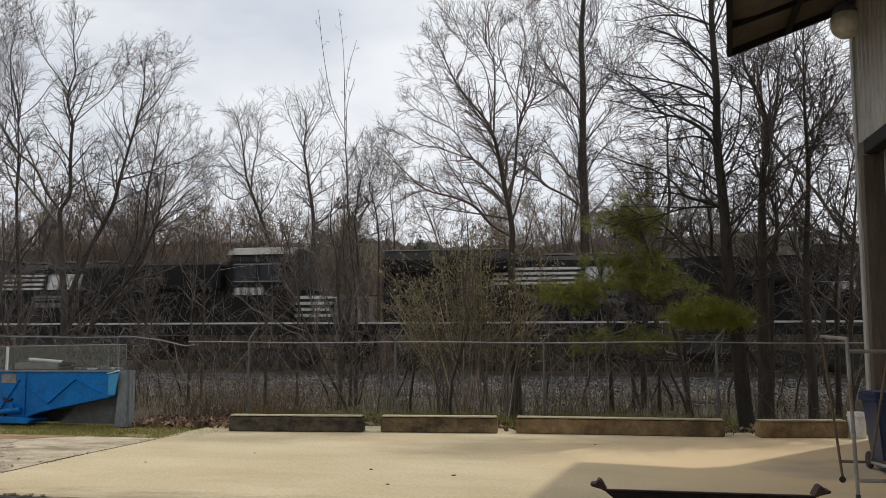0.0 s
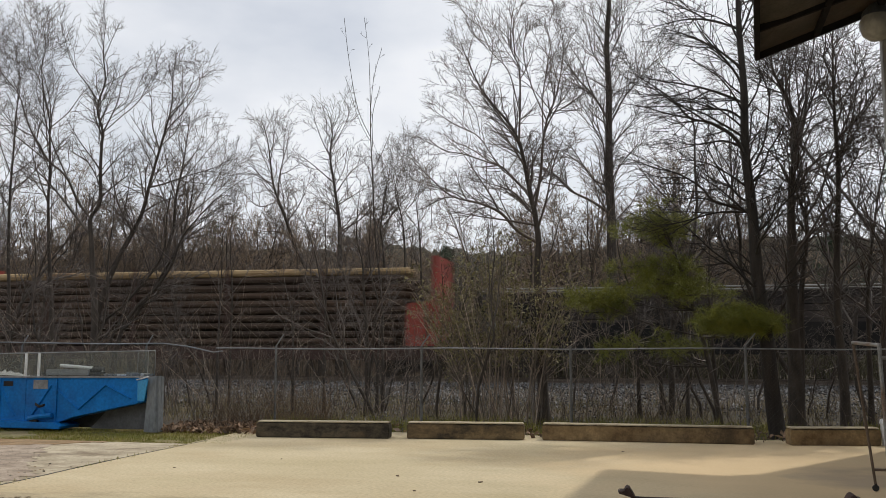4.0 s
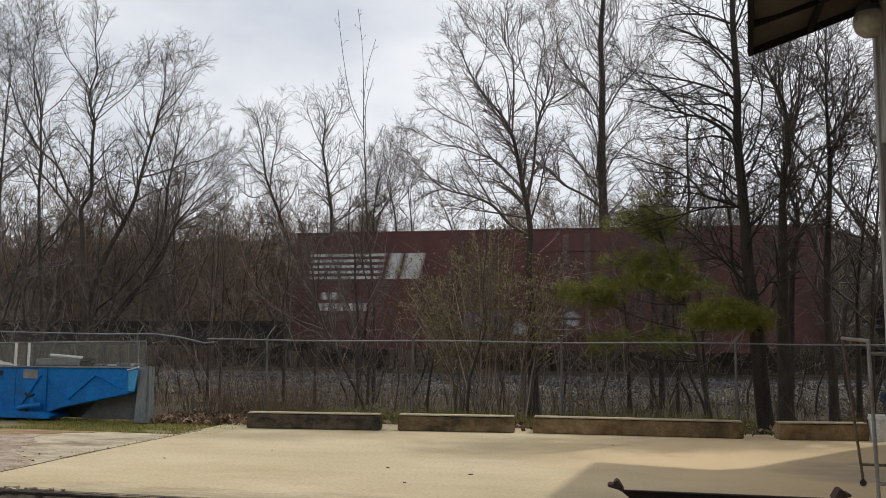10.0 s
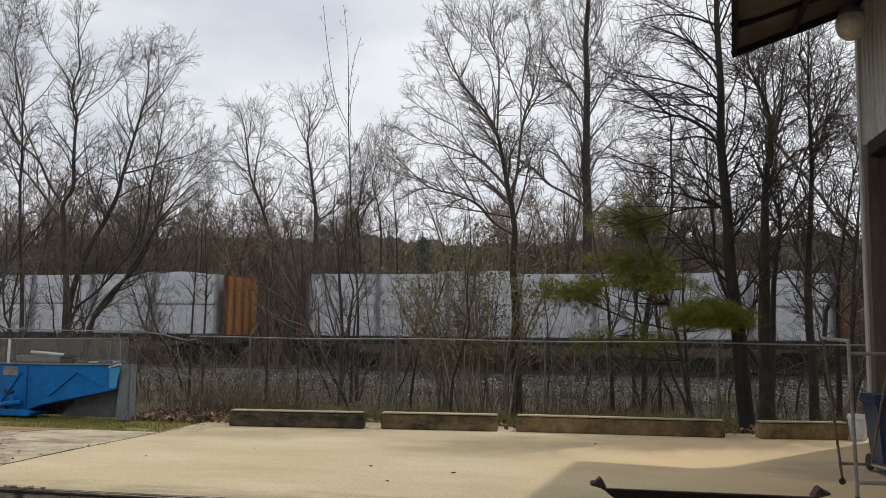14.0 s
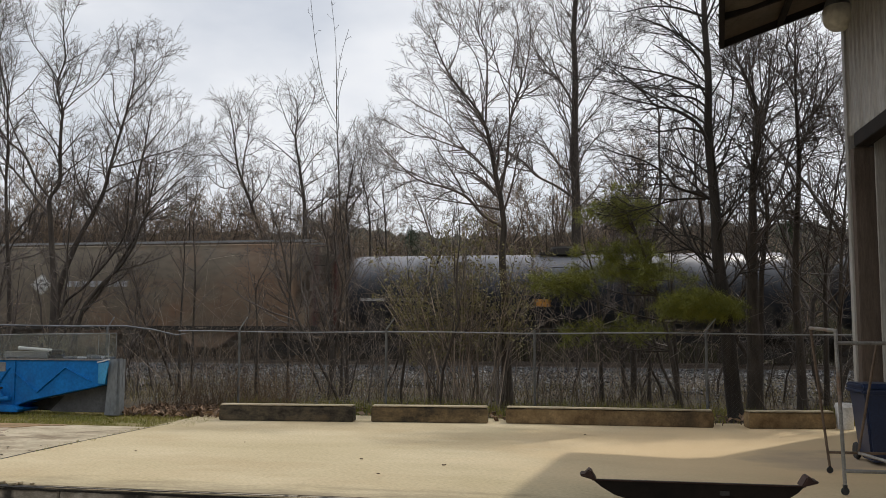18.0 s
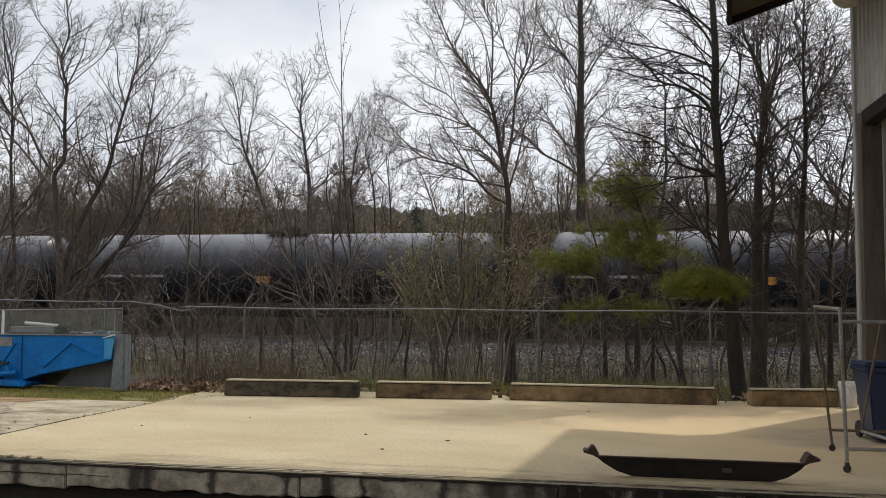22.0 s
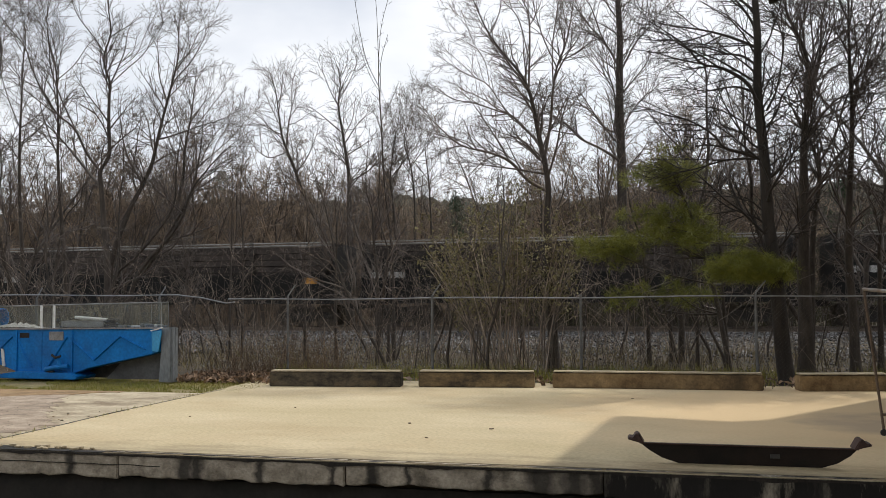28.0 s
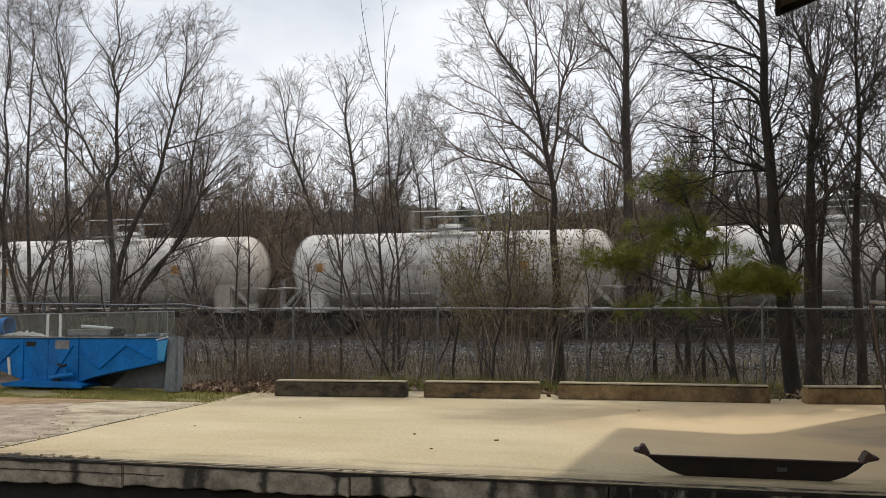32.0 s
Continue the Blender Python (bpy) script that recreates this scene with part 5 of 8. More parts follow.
    bare_tree(-18.40, 22, 0.085, [[(0.03, -0.21), (0.0, 2.63), (-0.07, 4.6), (0.05, 6.26), (-0.08, 7.61), (0.04, 8.8), (-0.1, 10.01), (0.04, 10.87)], [(0.05, 6.26), (-0.51, 7.46), (-0.89, 8.85), (-1.06, 9.9)], [(-0.08, 7.61), (0.28, 8.62), (0.5, 9.63), (0.54, 10.49)], [(0.04, 8.8), (-0.38, 9.86), (-0.53, 10.73)]], first=1.7, second=0.95, third=0.5, rise=0.05, density=2.1, spread=0.66, per2=6, per3=4)
    bare_tree(-23.02, 41, 0.2, [[(0.12, -0.45), (0.0, 3.37), (-0.29, 5.99), (0.03, 7.74), (0.23, 9.21), (0.49, 10.69), (0.76, 12.17), (0.93, 13.51)], [(0.03, 7.74), (-0.67, 9.24), (-1.47, 10.46), (-2.13, 11.45)], [(0.03, 7.74), (1.24, 9.18), (2.03, 10.1), (2.62, 11.26), (3.02, 12.6)], [(0.23, 9.21), (-0.21, 10.72), (-0.48, 12.59)], [(0.49, 10.69), (1.47, 11.69), (2.0, 13.01)], [(0.03, 7.6), (1.12, 8.3), (2.42, 9.61), (3.71, 10.33)], [(-0.24, 6.28), (-1.18, 7.33), (-2.75, 8.41)]], density=2.0, first=2.3, second=1.3, third=0.7, fine=0.0085, per3=3, label="bare grey-barked tree just behind the track")
    bare_tree(-14.68, 40, 0.2, [[(0.14, -0.47), (0.0, 3.29), (-0.34, 4.38), (-1.09, 5.77), (-1.55, 6.75), (-2.01, 7.79), (-2.39, 8.87), (-2.77, 9.73), (-2.98, 10.87), (-3.16, 12.02), (-3.61, 13.2)], [(-2.01, 7.79), (-1.5, 8.45), (-1.1, 9.16), (-0.83, 9.99)], [(-2.46, 9.09), (-2.18, 9.99), (-1.79, 10.97), (-1.33, 11.66)], [(-2.77, 9.73), (-3.56, 10.15), (-4.67, 10.83)], [(-2.01, 7.73), (-0.83, 7.28), (0.11, 6.96)], [(-2.98, 10.87), (-2.65, 12.0), (-2.37, 12.99)], [(-2.39, 8.87), (-3.28, 8.56), (-3.98, 9.06), (-4.46, 9.79)], [(-1.55, 6.75), (-2.44, 7.32), (-3.49, 7.49), (-4.54, 7.46)], [(-1.79, 10.97), (-1.66, 11.95), (-1.29, 12.65)]], density=2.0, first=2.3, second=1.3, third=0.7, fine=0.0085, per3=3, label="bare grey-barked tree just behind the track")
    bare_tree(-14.05, 41, 0.22, [[(0.02, -0.45), (0.0, 3.33), (-0.04, 6.11), (-0.13, 7.52), (-0.26, 8.66), (-0.55, 10.1), (-0.72, 11.25), (-0.65, 12.55), (-1.01, 13.73)], [(-0.12, 7.35), (0.8, 8.06), (1.52, 9.17), (2.17, 9.99)], [(-0.26, 8.66), (0.64, 9.2), (1.6, 9.73)], [(-0.55, 9.87), (-1.43, 10.7), (-2.28, 11.32)], [(-0.73, 11.48), (-0.15, 12.38), (0.32, 13.28)], [(-0.69, 11.11), (-1.19, 12.14), (-1.66, 13.33)], [(-0.19, 8.09), (-0.98, 8.82), (-1.88, 9.43)], [(-0.39, 9.23), (0.18, 10.35), (0.91, 11.13)], [(-0.65, 12.55), (-0.16, 13.25), (0.04, 13.88)]], density=2.0, first=2.3, second=1.3, third=0.7, fine=0.0085, per3=3, label="bare grey-barked tree just behind the track")
    bare_tree(-6.66, 23, 0.045, [[(0.03, -0.21), (0.0, 2.61), (-0.08, 4.0), (-0.19, 5.1), (-0.27, 6.36), (-0.31, 7.48), (-0.36, 8.29), (-0.42, 9.6), (-0.46, 10.42), (-0.52, 10.88)], [(-0.31, 7.39), (-0.57, 8.14), (-0.62, 9.28), (-0.56, 10.29)], [(-0.31, 7.29), (-0.51, 7.62), (-0.82, 8.22), (-1.08, 8.98), (-1.34, 9.46)], [(-0.28, 7.16), (-0.16, 8.02), (0.02, 8.76)], [(-0.34, 8.26), (-0.2, 9.09), (0.07, 9.86)], [(-0.27, 6.52), (-0.02, 7.07), (0.17, 7.54)], [(-0.23, 5.89), (-0.47, 6.53), (-0.67, 6.99)]], density=0.9, first=0.45, second=0.2, third=0.08, per2=1, per3=1)
    bare_tree(-11.98, 42, 0.13, [[(0.1, -0.43), (0.0, 3.35), (-0.24, 6.46), (-0.4, 7.61), (-0.24, 9.04), (0.04, 10.48), (0.21, 11.92)], [(-0.4, 7.55), (0.77, 8.67), (1.35, 9.28), (1.69, 10.41)], [(-0.27, 6.47), (0.49, 6.96), (1.24, 7.29)], [(-0.24, 9.04), (-0.72, 10.22), (-0.89, 11.33)], [(0.04, 10.48), (0.75, 11.17), (0.92, 11.89)], [(-0.34, 7.32), (-1.33, 6.2), (-1.58, 7.35), (-1.45, 8.79), (-1.02, 9.94)]], density=2.0, first=2.3, second=1.3, third=0.7, fine=0.0085, per3=3, label="bare grey-barked tree just behind the track")
    bare_tree(-10.99, 42, 0.12, [[(0.01, -0.43), (0.0, 3.35), (-0.02, 6.44), (-0.21, 8.15), (-0.49, 9.31), (-0.23, 10.45), (-0.09, 11.25)], [(-0.21, 8.15), (0.42, 8.99), (0.59, 10.13)], [(-0.12, 7.29), (0.81, 7.84), (1.29, 8.54)]], density=2.0, first=2.3, second=1.3, third=0.7, fine=0.0085, per3=3, label="bare grey-barked tree just behind the track")
    bare_tree(-9.59, 40, 0.11, [[(0.03, -0.47), (0.0, 3.27), (-0.07, 5.13), (-0.1, 7.01), (-0.28, 8.64), (-0.09, 9.23), (0.18, 9.98)], [(-0.28, 8.64), (-0.76, 9.47), (-0.96, 10.17)], [(-0.1, 7.01), (0.44, 7.21), (0.41, 9.16), (0.32, 11.07)], [(0.44, 7.13), (0.99, 7.38), (1.39, 8.31), (1.58, 9.39)]], density=1.1, first=2.1, second=1.1, third=0.55, fine=0.0085, label="bare grey-barked tree just behind the track")
    bare_tree(-2.03, 20, 0.14, [[(0.02, -0.21), (0.0, 2.21), (-0.04, 3.37), (-0.05, 4.03), (-0.1, 4.66), (-0.13, 4.95), (-0.25, 5.46), (-0.35, 6.02), (-0.45, 6.36), (-0.64, 6.77), (-0.99, 7.2), (-1.31, 7.69), (-1.64, 8.4), (-1.8, 8.8)], [(-0.13, 4.95), (-0.3, 5.24), (-0.59, 5.56), (-0.91, 5.91), (-1.26, 6.08), (-1.93, 6.36), (-2.46, 6.52), (-2.9, 6.88)], [(-0.91, 5.85), (-1.18, 6.26), (-1.5, 6.68), (-2.07, 6.99), (-2.68, 7.43)], [(-1.42, 6.61), (-1.53, 7.16), (-1.73, 7.61), (-1.94, 8.28)], [(-0.43, 6.26), (-0.38, 7.37), (-0.42, 8.05), (-0.56, 8.47), (-0.51, 9.16), (-0.41, 9.63)], [(-0.1, 4.81), (0.04, 5.6), (0.14, 6.27), (0.22, 6.8), (0.41, 7.19), (0.56, 7.72), (0.68, 8.39), (0.56, 9.08)], [(0.14, 6.27), (0.08, 7.34), (0.15, 8.15), (0.23, 8.97), (0.1, 9.46)], [(-0.41, 7.1), (-0.63, 7.93), (-0.98, 8.36), (-1.25, 8.93), (-1.36, 9.36)], [(-0.05, 4.03), (-0.52, 4.3), (-0.83, 4.68), (-1.29, 4.88), (-1.93, 5.07), (-2.41, 5.49), (-2.73, 5.87)], [(-0.1, 4.62), (-0.57, 5.16), (-1.02, 5.4), (-1.53, 5.53)], [(-0.06, 4.29), (0.19, 4.94), (0.38, 5.7), (0.59, 6.25)], [(-0.07, 4.42), (-0.66, 4.5), (-1.26, 4.58), (-1.86, 4.67)], [(-1.31, 7.69), (-1.09, 8.23), (-1.01, 8.92)], [(0.22, 6.8), (-0.05, 7.49), (-0.18, 8.17), (-0.11, 8.72)], [(-0.35, 6.02), (-0.65, 6.3), (-0.85, 6.44)]], density=3.4, first=1.5, second=0.8, third=0.42, rise=0.045, spread=0.62, lo=0.3, per2=7, per3=4, fine=0.005)
    bare_tree(-0.92, 40, 0.3, [[(-0.02, -0.47), (0.0, 3.22), (0.06, 5.51), (0.09, 7.57), (0.07, 9.13), (0.11, 11.62), (0.11, 13.35), (0.04, 15.23), (0.2, 17.24), (0.19, 18.06)], [(0.11, 11.62), (-0.26, 12.57), (-0.76, 13.4), (-1.4, 14.24), (-1.81, 15.14), (-2.03, 16.51)], [(0.11, 11.62), (0.77, 13.04), (1.42, 13.94), (2.2, 15.08), (2.53, 16.66)], [(0.09, 7.57), (-0.81, 8.25), (-1.72, 8.8), (-2.36, 9.48), (-2.88, 9.9), (-3.79, 10.6), (-4.59, 11.18)], [(0.01, 8.82), (-0.69, 9.16), (-1.3, 10.1), (-1.7, 10.65), (-2.53, 10.82)], [(-0.05, 9.4), (-0.26, 10.72), (-0.53, 11.52), (-1.29, 12.25)], [(0.12, 9.08), (0.64, 9.76), (1.22, 10.34), (1.85, 10.49)], [(0.09, 13.88), (-0.61, 15.0), (-0.85, 16.37)], [(0.08, 14.69), (0.69, 15.72), (0.92, 17.05)], [(0.09, 10.44), (0.86, 11.19), (1.63, 11.81)], [(0.07, 15.76), (-0.46, 16.62), (-0.7, 17.72)]], taper=0.7, density=3.2, first=2.8, second=1.4, third=0.7, fine=0.0085, per3=3, label="bare grey-barked tree just behind the track")
    bare_tree(2.61, 17.7, 0.165, [[(0.04, -0.21), (0.0, 0.49), (-0.1, 1.28), (-0.17, 2.25), (-0.23, 3.01), (-0.25, 3.89), (-0.3, 4.67), (-0.33, 5.57), (-0.34, 6.7), (-0.39, 7.86), (-0.43, 8.91)], [(-0.29, 4.25), (-0.6, 4.39), (-1.0, 4.52), (-1.23, 4.81), (-1.65, 5.1), (-2.09, 5.21), (-2.55, 5.39)], [(-0.34, 5.32), (-0.56, 5.74), (-1.02, 6.05), (-1.41, 6.14), (-1.73, 6.44), (-2.17, 6.75), (-2.63, 7.04)], [(-0.35, 6.45), (-0.75, 6.73), (-1.28, 6.99), (-1.88, 7.21), (-2.4, 7.48)], [(-0.36, 7.14), (-0.83, 7.54), (-1.32, 7.81), (-1.83, 7.98)], [(-0.34, 5.54), (-0.78, 5.7), (-1.32, 5.61), (-1.91, 5.72)], [(-0.21, 5.22), (0.07, 5.75), (0.15, 6.67), (0.07, 7.25)], [(-0.24, 4.09), (0.02, 4.32), (0.35, 4.65)], [(-0.36, 7.57), (-0.6, 8.1), (-0.71, 8.82)], [(-0.3, 4.72), (-0.64, 5.02), (-1.11, 5.32), (-1.54, 5.39)], [(-0.34, 6.08), (-0.63, 6.32), (-0.97, 6.42), (-1.46, 6.59), (-2.06, 6.55)], [(-0.26, 4.44), (-0.54, 4.62), (-0.88, 5.14), (-1.15, 5.89)], [(-0.34, 6.7), (-0.52, 7.17), (-1.04, 7.79), (-1.36, 8.28)], [(-0.38, 7.74), (-0.06, 8.3), (0.04, 8.7)], [(-0.33, 6.3), (-0.05, 6.8), (0.02, 7.37)], [(-0.39, 7.97), (-0.92, 8.3), (-1.47, 8.46), (-2.13, 8.46)], [(-0.27, 4.28), (-0.92, 4.3), (-1.57, 4.17), (-2.11, 4.1)], [(-0.2, 3.12), (-0.52, 3.45), (-0.86, 3.63)]], bark=DARKBARK, taper=0.72, density=2.7, first=2.1, second=1.05, third=0.45, per3=4, rise=0.015, spread=0.78, lo=0.28, fine=0.0058, per2=7, label="large dark-barked tree with long side branches at the fence")
    bare_tree(3.18, 19, 0.18, [[(0.01, -0.21), (0.0, 1.26), (-0.02, 2.17), (0.0, 3.45), (0.06, 4.8), (0.15, 5.75), (0.12, 6.51), (-0.09, 7.03), (-0.23, 7.43), (-0.23, 8.15)], [(0.06, 4.98), (-0.06, 5.34), (-0.36, 5.69), (-0.58, 6.03)], [(0.15, 5.79), (0.38, 6.38), (0.47, 7.22), (0.61, 7.87), (0.68, 8.57)], [(0.06, 4.74), (0.36, 5.21), (0.68, 5.57), (1.12, 5.71), (1.44, 5.93)], [(0.13, 6.29), (-0.03, 6.79), (0.14, 7.51), (0.28, 8.11)], [(0.01, 3.8), (-0.25, 4.22), (-0.4, 4.76)]], density=3.8, first=1.7, second=0.95, third=0.46, rise=0.03, fine=0.0058, spread=0.75, lo=0.22, per2=7)
    bare_tree(3.39, 19.5, 0.09, [[(-0.05, -0.21), (0.0, 1.24), (0.13, 2.89), (0.24, 4.21), (0.14, 5.18), (0.13, 6.04), (0.24, 6.77), (0.23, 7.77), (0.33, 8.52)], [(0.22, 4.33), (0.54, 4.92), (0.67, 5.53), (0.94, 6.1), (1.17, 6.82), (1.32, 7.21), (1.78, 7.45)], [(0.24, 4.21), (-0.15, 4.7), (-0.37, 4.95)], [(0.14, 5.18), (0.46, 6.33), (0.94, 6.61), (1.53, 6.89)], [(0.15, 5.91), (0.51, 6.64), (0.64, 7.62), (0.76, 8.36)]], density=3.8, first=1.7, second=0.95, third=0.46, rise=0.03, fine=0.0058, spread=0.75, lo=0.22, per2=7)
    bare_tree(4.10, 19, 0.11, [[(0.01, -0.21), (0.0, 1.26), (-0.03, 2.17), (-0.03, 3.43), (0.05, 5.18), (0.06, 6.37), (0.08, 7.57), (0.15, 8.3), (0.23, 9.15)], [(0.05, 5.18), (0.34, 5.88), (0.44, 6.71), (0.5, 7.67)], [(0.01, 4.6), (-0.19, 5.19), (-0.32, 5.85)], [(0.08, 7.33), (0.31, 7.92), (0.53, 8.39)], [(-0.02, 3.78), (0.25, 4.24), (0.59, 4.7)]], density=3.8, first=1.7, second=0.95, third=0.46, rise=0.03, fine=0.0058, spread=0.75, lo=0.22, per2=7)
    bare_tree(4.83, 20, 0.07, [[(-0.01, -0.21), (0.0, 1.72), (0.03, 2.91), (0.22, 4.7), (0.51, 5.8), (0.65, 6.81)], [(0.15, 4.12), (-0.11, 4.86), (-0.2, 5.48)], [(0.22, 4.7), (0.36, 5.34), (0.28, 6.08)]], density=3.8, first=1.7, second=0.95, third=0.46, rise=0.03, fine=0.0058, spread=0.75, lo=0.22, per2=7)
    bare_tree(4.69, 18.4, 0.06, [[(-0.02, -0.21), (0.0, 1.5), (0.04, 3.03), (0.21, 4.48), (0.37, 5.71), (0.51, 6.74)], [(0.21, 4.48), (0.6, 5.25), (0.79, 6.15)]], density=3.8, first=1.7, second=0.95, third=0.46, rise=0.03, fine=0.0058, spread=0.75, lo=0.22, per2=7)
    bare_tree(6.42, 21, 0.09, [[(-0.05, -0.21), (0.0, 1.72), (0.12, 4.21), (-0.03, 5.74), (0.16, 7.28), (0.1, 8.59)], [(0.12, 4.21), (0.64, 5.46), (0.82, 6.73)], [(-0.03, 5.74), (-0.33, 6.79), (-0.4, 7.84)]], density=3.8, first=1.7, second=0.95, third=0.46, rise=0.03, fine=0.0058, spread=0.75, lo=0.22, per2=7)
    bare_tree(-14.35, 22.5, 0.085, [[(0.0, -0.15), (-0.04, 1.7), (0.54, 2.51), (1.15, 3.31), (1.92, 4.58), (2.2, 5.86), (2.32, 7.15)], [(0.8, 2.83), (1.51, 3.06), (1.94, 3.45)]], density=2.2, first=0.95, second=0.5, third=0.25, per2=5, per3=3, label="slender dark-stemmed young tree in the scrub by the fence")
    bare_tree(-14.77, 22, 0.07, [[(0.0, -0.15), (0.13, 2.1), (0.83, 2.81), (1.6, 3.67), (1.94, 4.38), (2.04, 5.48), (2.33, 6.91)], [(1.6, 3.67), (1.41, 4.55), (1.3, 5.51)]], density=2.2, first=0.95, second=0.5, third=0.25, per2=5, per3=3, label="slender dark-stemmed young tree in the scrub by the fence")
    bare_tree(-16.57, 21.5, 0.06, [[(0.0, -0.15), (-0.02, 1.87), (0.09, 2.98), (0.43, 3.93), (0.68, 4.72), (0.58, 6.34)], [(0.09, 2.98), (-0.3, 3.95), (-0.52, 4.92)]], density=2.2, first=0.95, second=0.5, third=0.25, per2=5, per3=3, label="slender dark-stemmed young tree in the scrub by the fence")
    bare_tree(-17.21, 23, 0.06, [[(0.0, -0.15), (-0.03, 1.54), (0.07, 2.89), (0.42, 4.08), (0.89, 4.74), (1.04, 6.27)], [(0.24, 3.57), (-0.07, 4.43), (-0.18, 5.46)]], density=2.2, first=0.95, second=0.5, third=0.25, per2=5, per3=3, label="slender dark-stemmed young tree in the scrub by the fence")
    bare_tree(-10.97, 22, 0.045, [[(0.0, -0.15), (-0.03, 1.7), (-0.01, 3.24), (0.02, 4.32), (-0.06, 5.58)], [(-0.01, 3.08), (-0.31, 3.87), (-0.49, 4.65)], [(-0.0, 3.55), (0.27, 4.32), (0.36, 5.09)]], density=2.2, first=0.95, second=0.5, third=0.25, per2=5, per3=3, label="slender dark-stemmed young tree in the scrub by the fence")
    bare_tree(-11.09, 23, 0.045, [[(0.0, -0.15), (-0.02, 1.61), (0.01, 3.14), (-0.13, 4.6), (-0.07, 6.07)], [(0.01, 3.14), (0.35, 3.78), (0.51, 4.58)]], density=2.2, first=0.95, second=0.5, third=0.25, per2=5, per3=3, label="slender dark-stemmed young tree in the scrub by the fence")
    bare_tree(-8.4, 21, 0.04, [[(0.0, -0.15), (0.02, 1.69), (-0.07, 2.7), (0.23, 3.42), (0.32, 4.43)], [(-0.07, 2.56), (-0.38, 3.29), (-0.51, 3.87)]], density=2.2, first=0.95, second=0.5, third=0.25, per2=5, per3=3, label="slender dark-stemmed young tree in the scrub by the fence")
    bare_tree(-7.93, 22, 0.045, [[(0.0, -0.15), (-0.01, 1.99), (0.01, 3.19), (0.05, 4.24), (0.0, 5.46)], [(0.01, 3.19), (-0.47, 3.8), (-0.71, 4.26)], [(0.01, 2.89), (0.48, 3.63), (0.72, 4.22)], [(0.0, 2.59), (-0.63, 3.35), (-0.87, 3.66)]], density=2.2, first=0.95, second=0.5, third=0.25, per2=5, per3=3, label="slender dark-stemmed young tree in the scrub by the fence")
    bare_tree(-6.63, 21.5, 0.065, [[(0.0, -0.15), (-0.04, 1.69), (-0.11, 3.14), (-0.19, 3.87), (-0.32, 4.61), (-0.28, 6.08)], [(-0.12, 3.28), (0.19, 4.01), (0.26, 4.73)]], density=2.2, first=0.95, second=0.5, third=0.25, per2=5, per3=3, label="slender dark-stemmed young tree in the scrub by the fence")
    bare_tree(-6.65, 22.5, 0.05, [[(0.0, -0.15), (-0.0, 1.69), (0.07, 2.74), (0.07, 3.2), (-0.17, 3.81), (-0.48, 4.28)], [(0.07, 3.04), (0.34, 3.8), (0.4, 4.56)]], density=2.2, first=0.95, second=0.5, third=0.25, per2=5, per3=3, label="slender dark-stemmed young tree in the scrub by the fence")
    bare_tree(0.12, 22, 0.06, [[(0.0, -0.15), (-0.03, 1.67), (-0.14, 2.92), (-0.4, 3.9), (-0.49, 5.17)], [(-0.14, 2.92), (0.27, 3.6), (0.55, 4.15)]], density=2.2, first=0.95, second=0.5, third=0.25, per2=5, per3=3, label="slender dark-stemmed young tree in the scrub by the fence")
    bare_tree(0.68, 23, 0.06, [[(0.0, -0.15), (-0.03, 1.74), (0.09, 2.96), (0.01, 3.69), (0.11, 4.84)]], density=2.2, first=0.95, second=0.5, third=0.25, per2=5, per3=3, label="slender dark-stemmed young tree in the scrub by the fence")
    bare_tree(1.21, 21.5, 0.05, [[(0.0, -0.15), (0.04, 1.81), (-0.12, 3.01), (-0.04, 3.81), (-0.13, 4.9)]], density=2.2, first=0.95, second=0.5, third=0.25, per2=5, per3=3, label="slender dark-stemmed young tree in the scrub by the fence")
    bare_tree(1.78, 20.5, 0.06, [[(0.0, -0.15), (-0.02, 0.67), (-0.04, 2.56), (-0.12, 3.45), (0.01, 4.59)]], density=2.2, first=0.95, second=0.5, third=0.25, per2=5, per3=3, label="slender dark-stemmed young tree in the scrub by the fence")


plant_trees()


def wild_tree(seed, height, r, limbs, density, first, second, third, twig, thick=0.0052, per2=6, per3=5):
    """Meshes of a freely grown tree: trunk and crown."""
    rng = random.Random(seed)
    n = 10
    p = [np.array([0.0, 0.0, -0.2])]
    way = np.array([rng.gauss(0, 0.08), rng.gauss(0, 0.08), 1.0])
    for k in range(n - 1):
        way = way + np.array([rng.gauss(0, 0.17), rng.gauss(0, 0.17), 0.07])
        way /= np.linalg.norm(way)
        p.append(p[-1] + way * (height + 0.2) / (n - 1))
    p = np.array(p)
    rad = np.linspace(r, r * 0.15, n)
    big = shoots(rng, p, rad, limbs, height * 0.45, 0.55, 0.10, 7, 0.25)
    stems = [(p, rad)] + big
    l1, l2, l3 = crown_of(rng, stems, density, first, second, third, 0.06, 0.25, None, thick, per2, per3, 0.75)
    v, f = tubes(stems[:1], 7)
    trunk = bulk("trunk", v, f, BARK)
    sets = [tubes(big, 5), tubes(l1, 3), tubes(l2, 3), tubes(l3, 3)]
    v, f = joined(*sets)
    return trunk, bulk("crown", v, f, twig)


def put_tree(name, meshes, x, y, z, scale, turn, label, group):
    ob = thing(name, (x, y, z), label, "tree", group, turn)
    ob.scale = (scale, scale, scale)
    for n, me in zip(("trunk", "crown"), meshes):
        c = new(n, me)
        c.parent = ob
    return ob


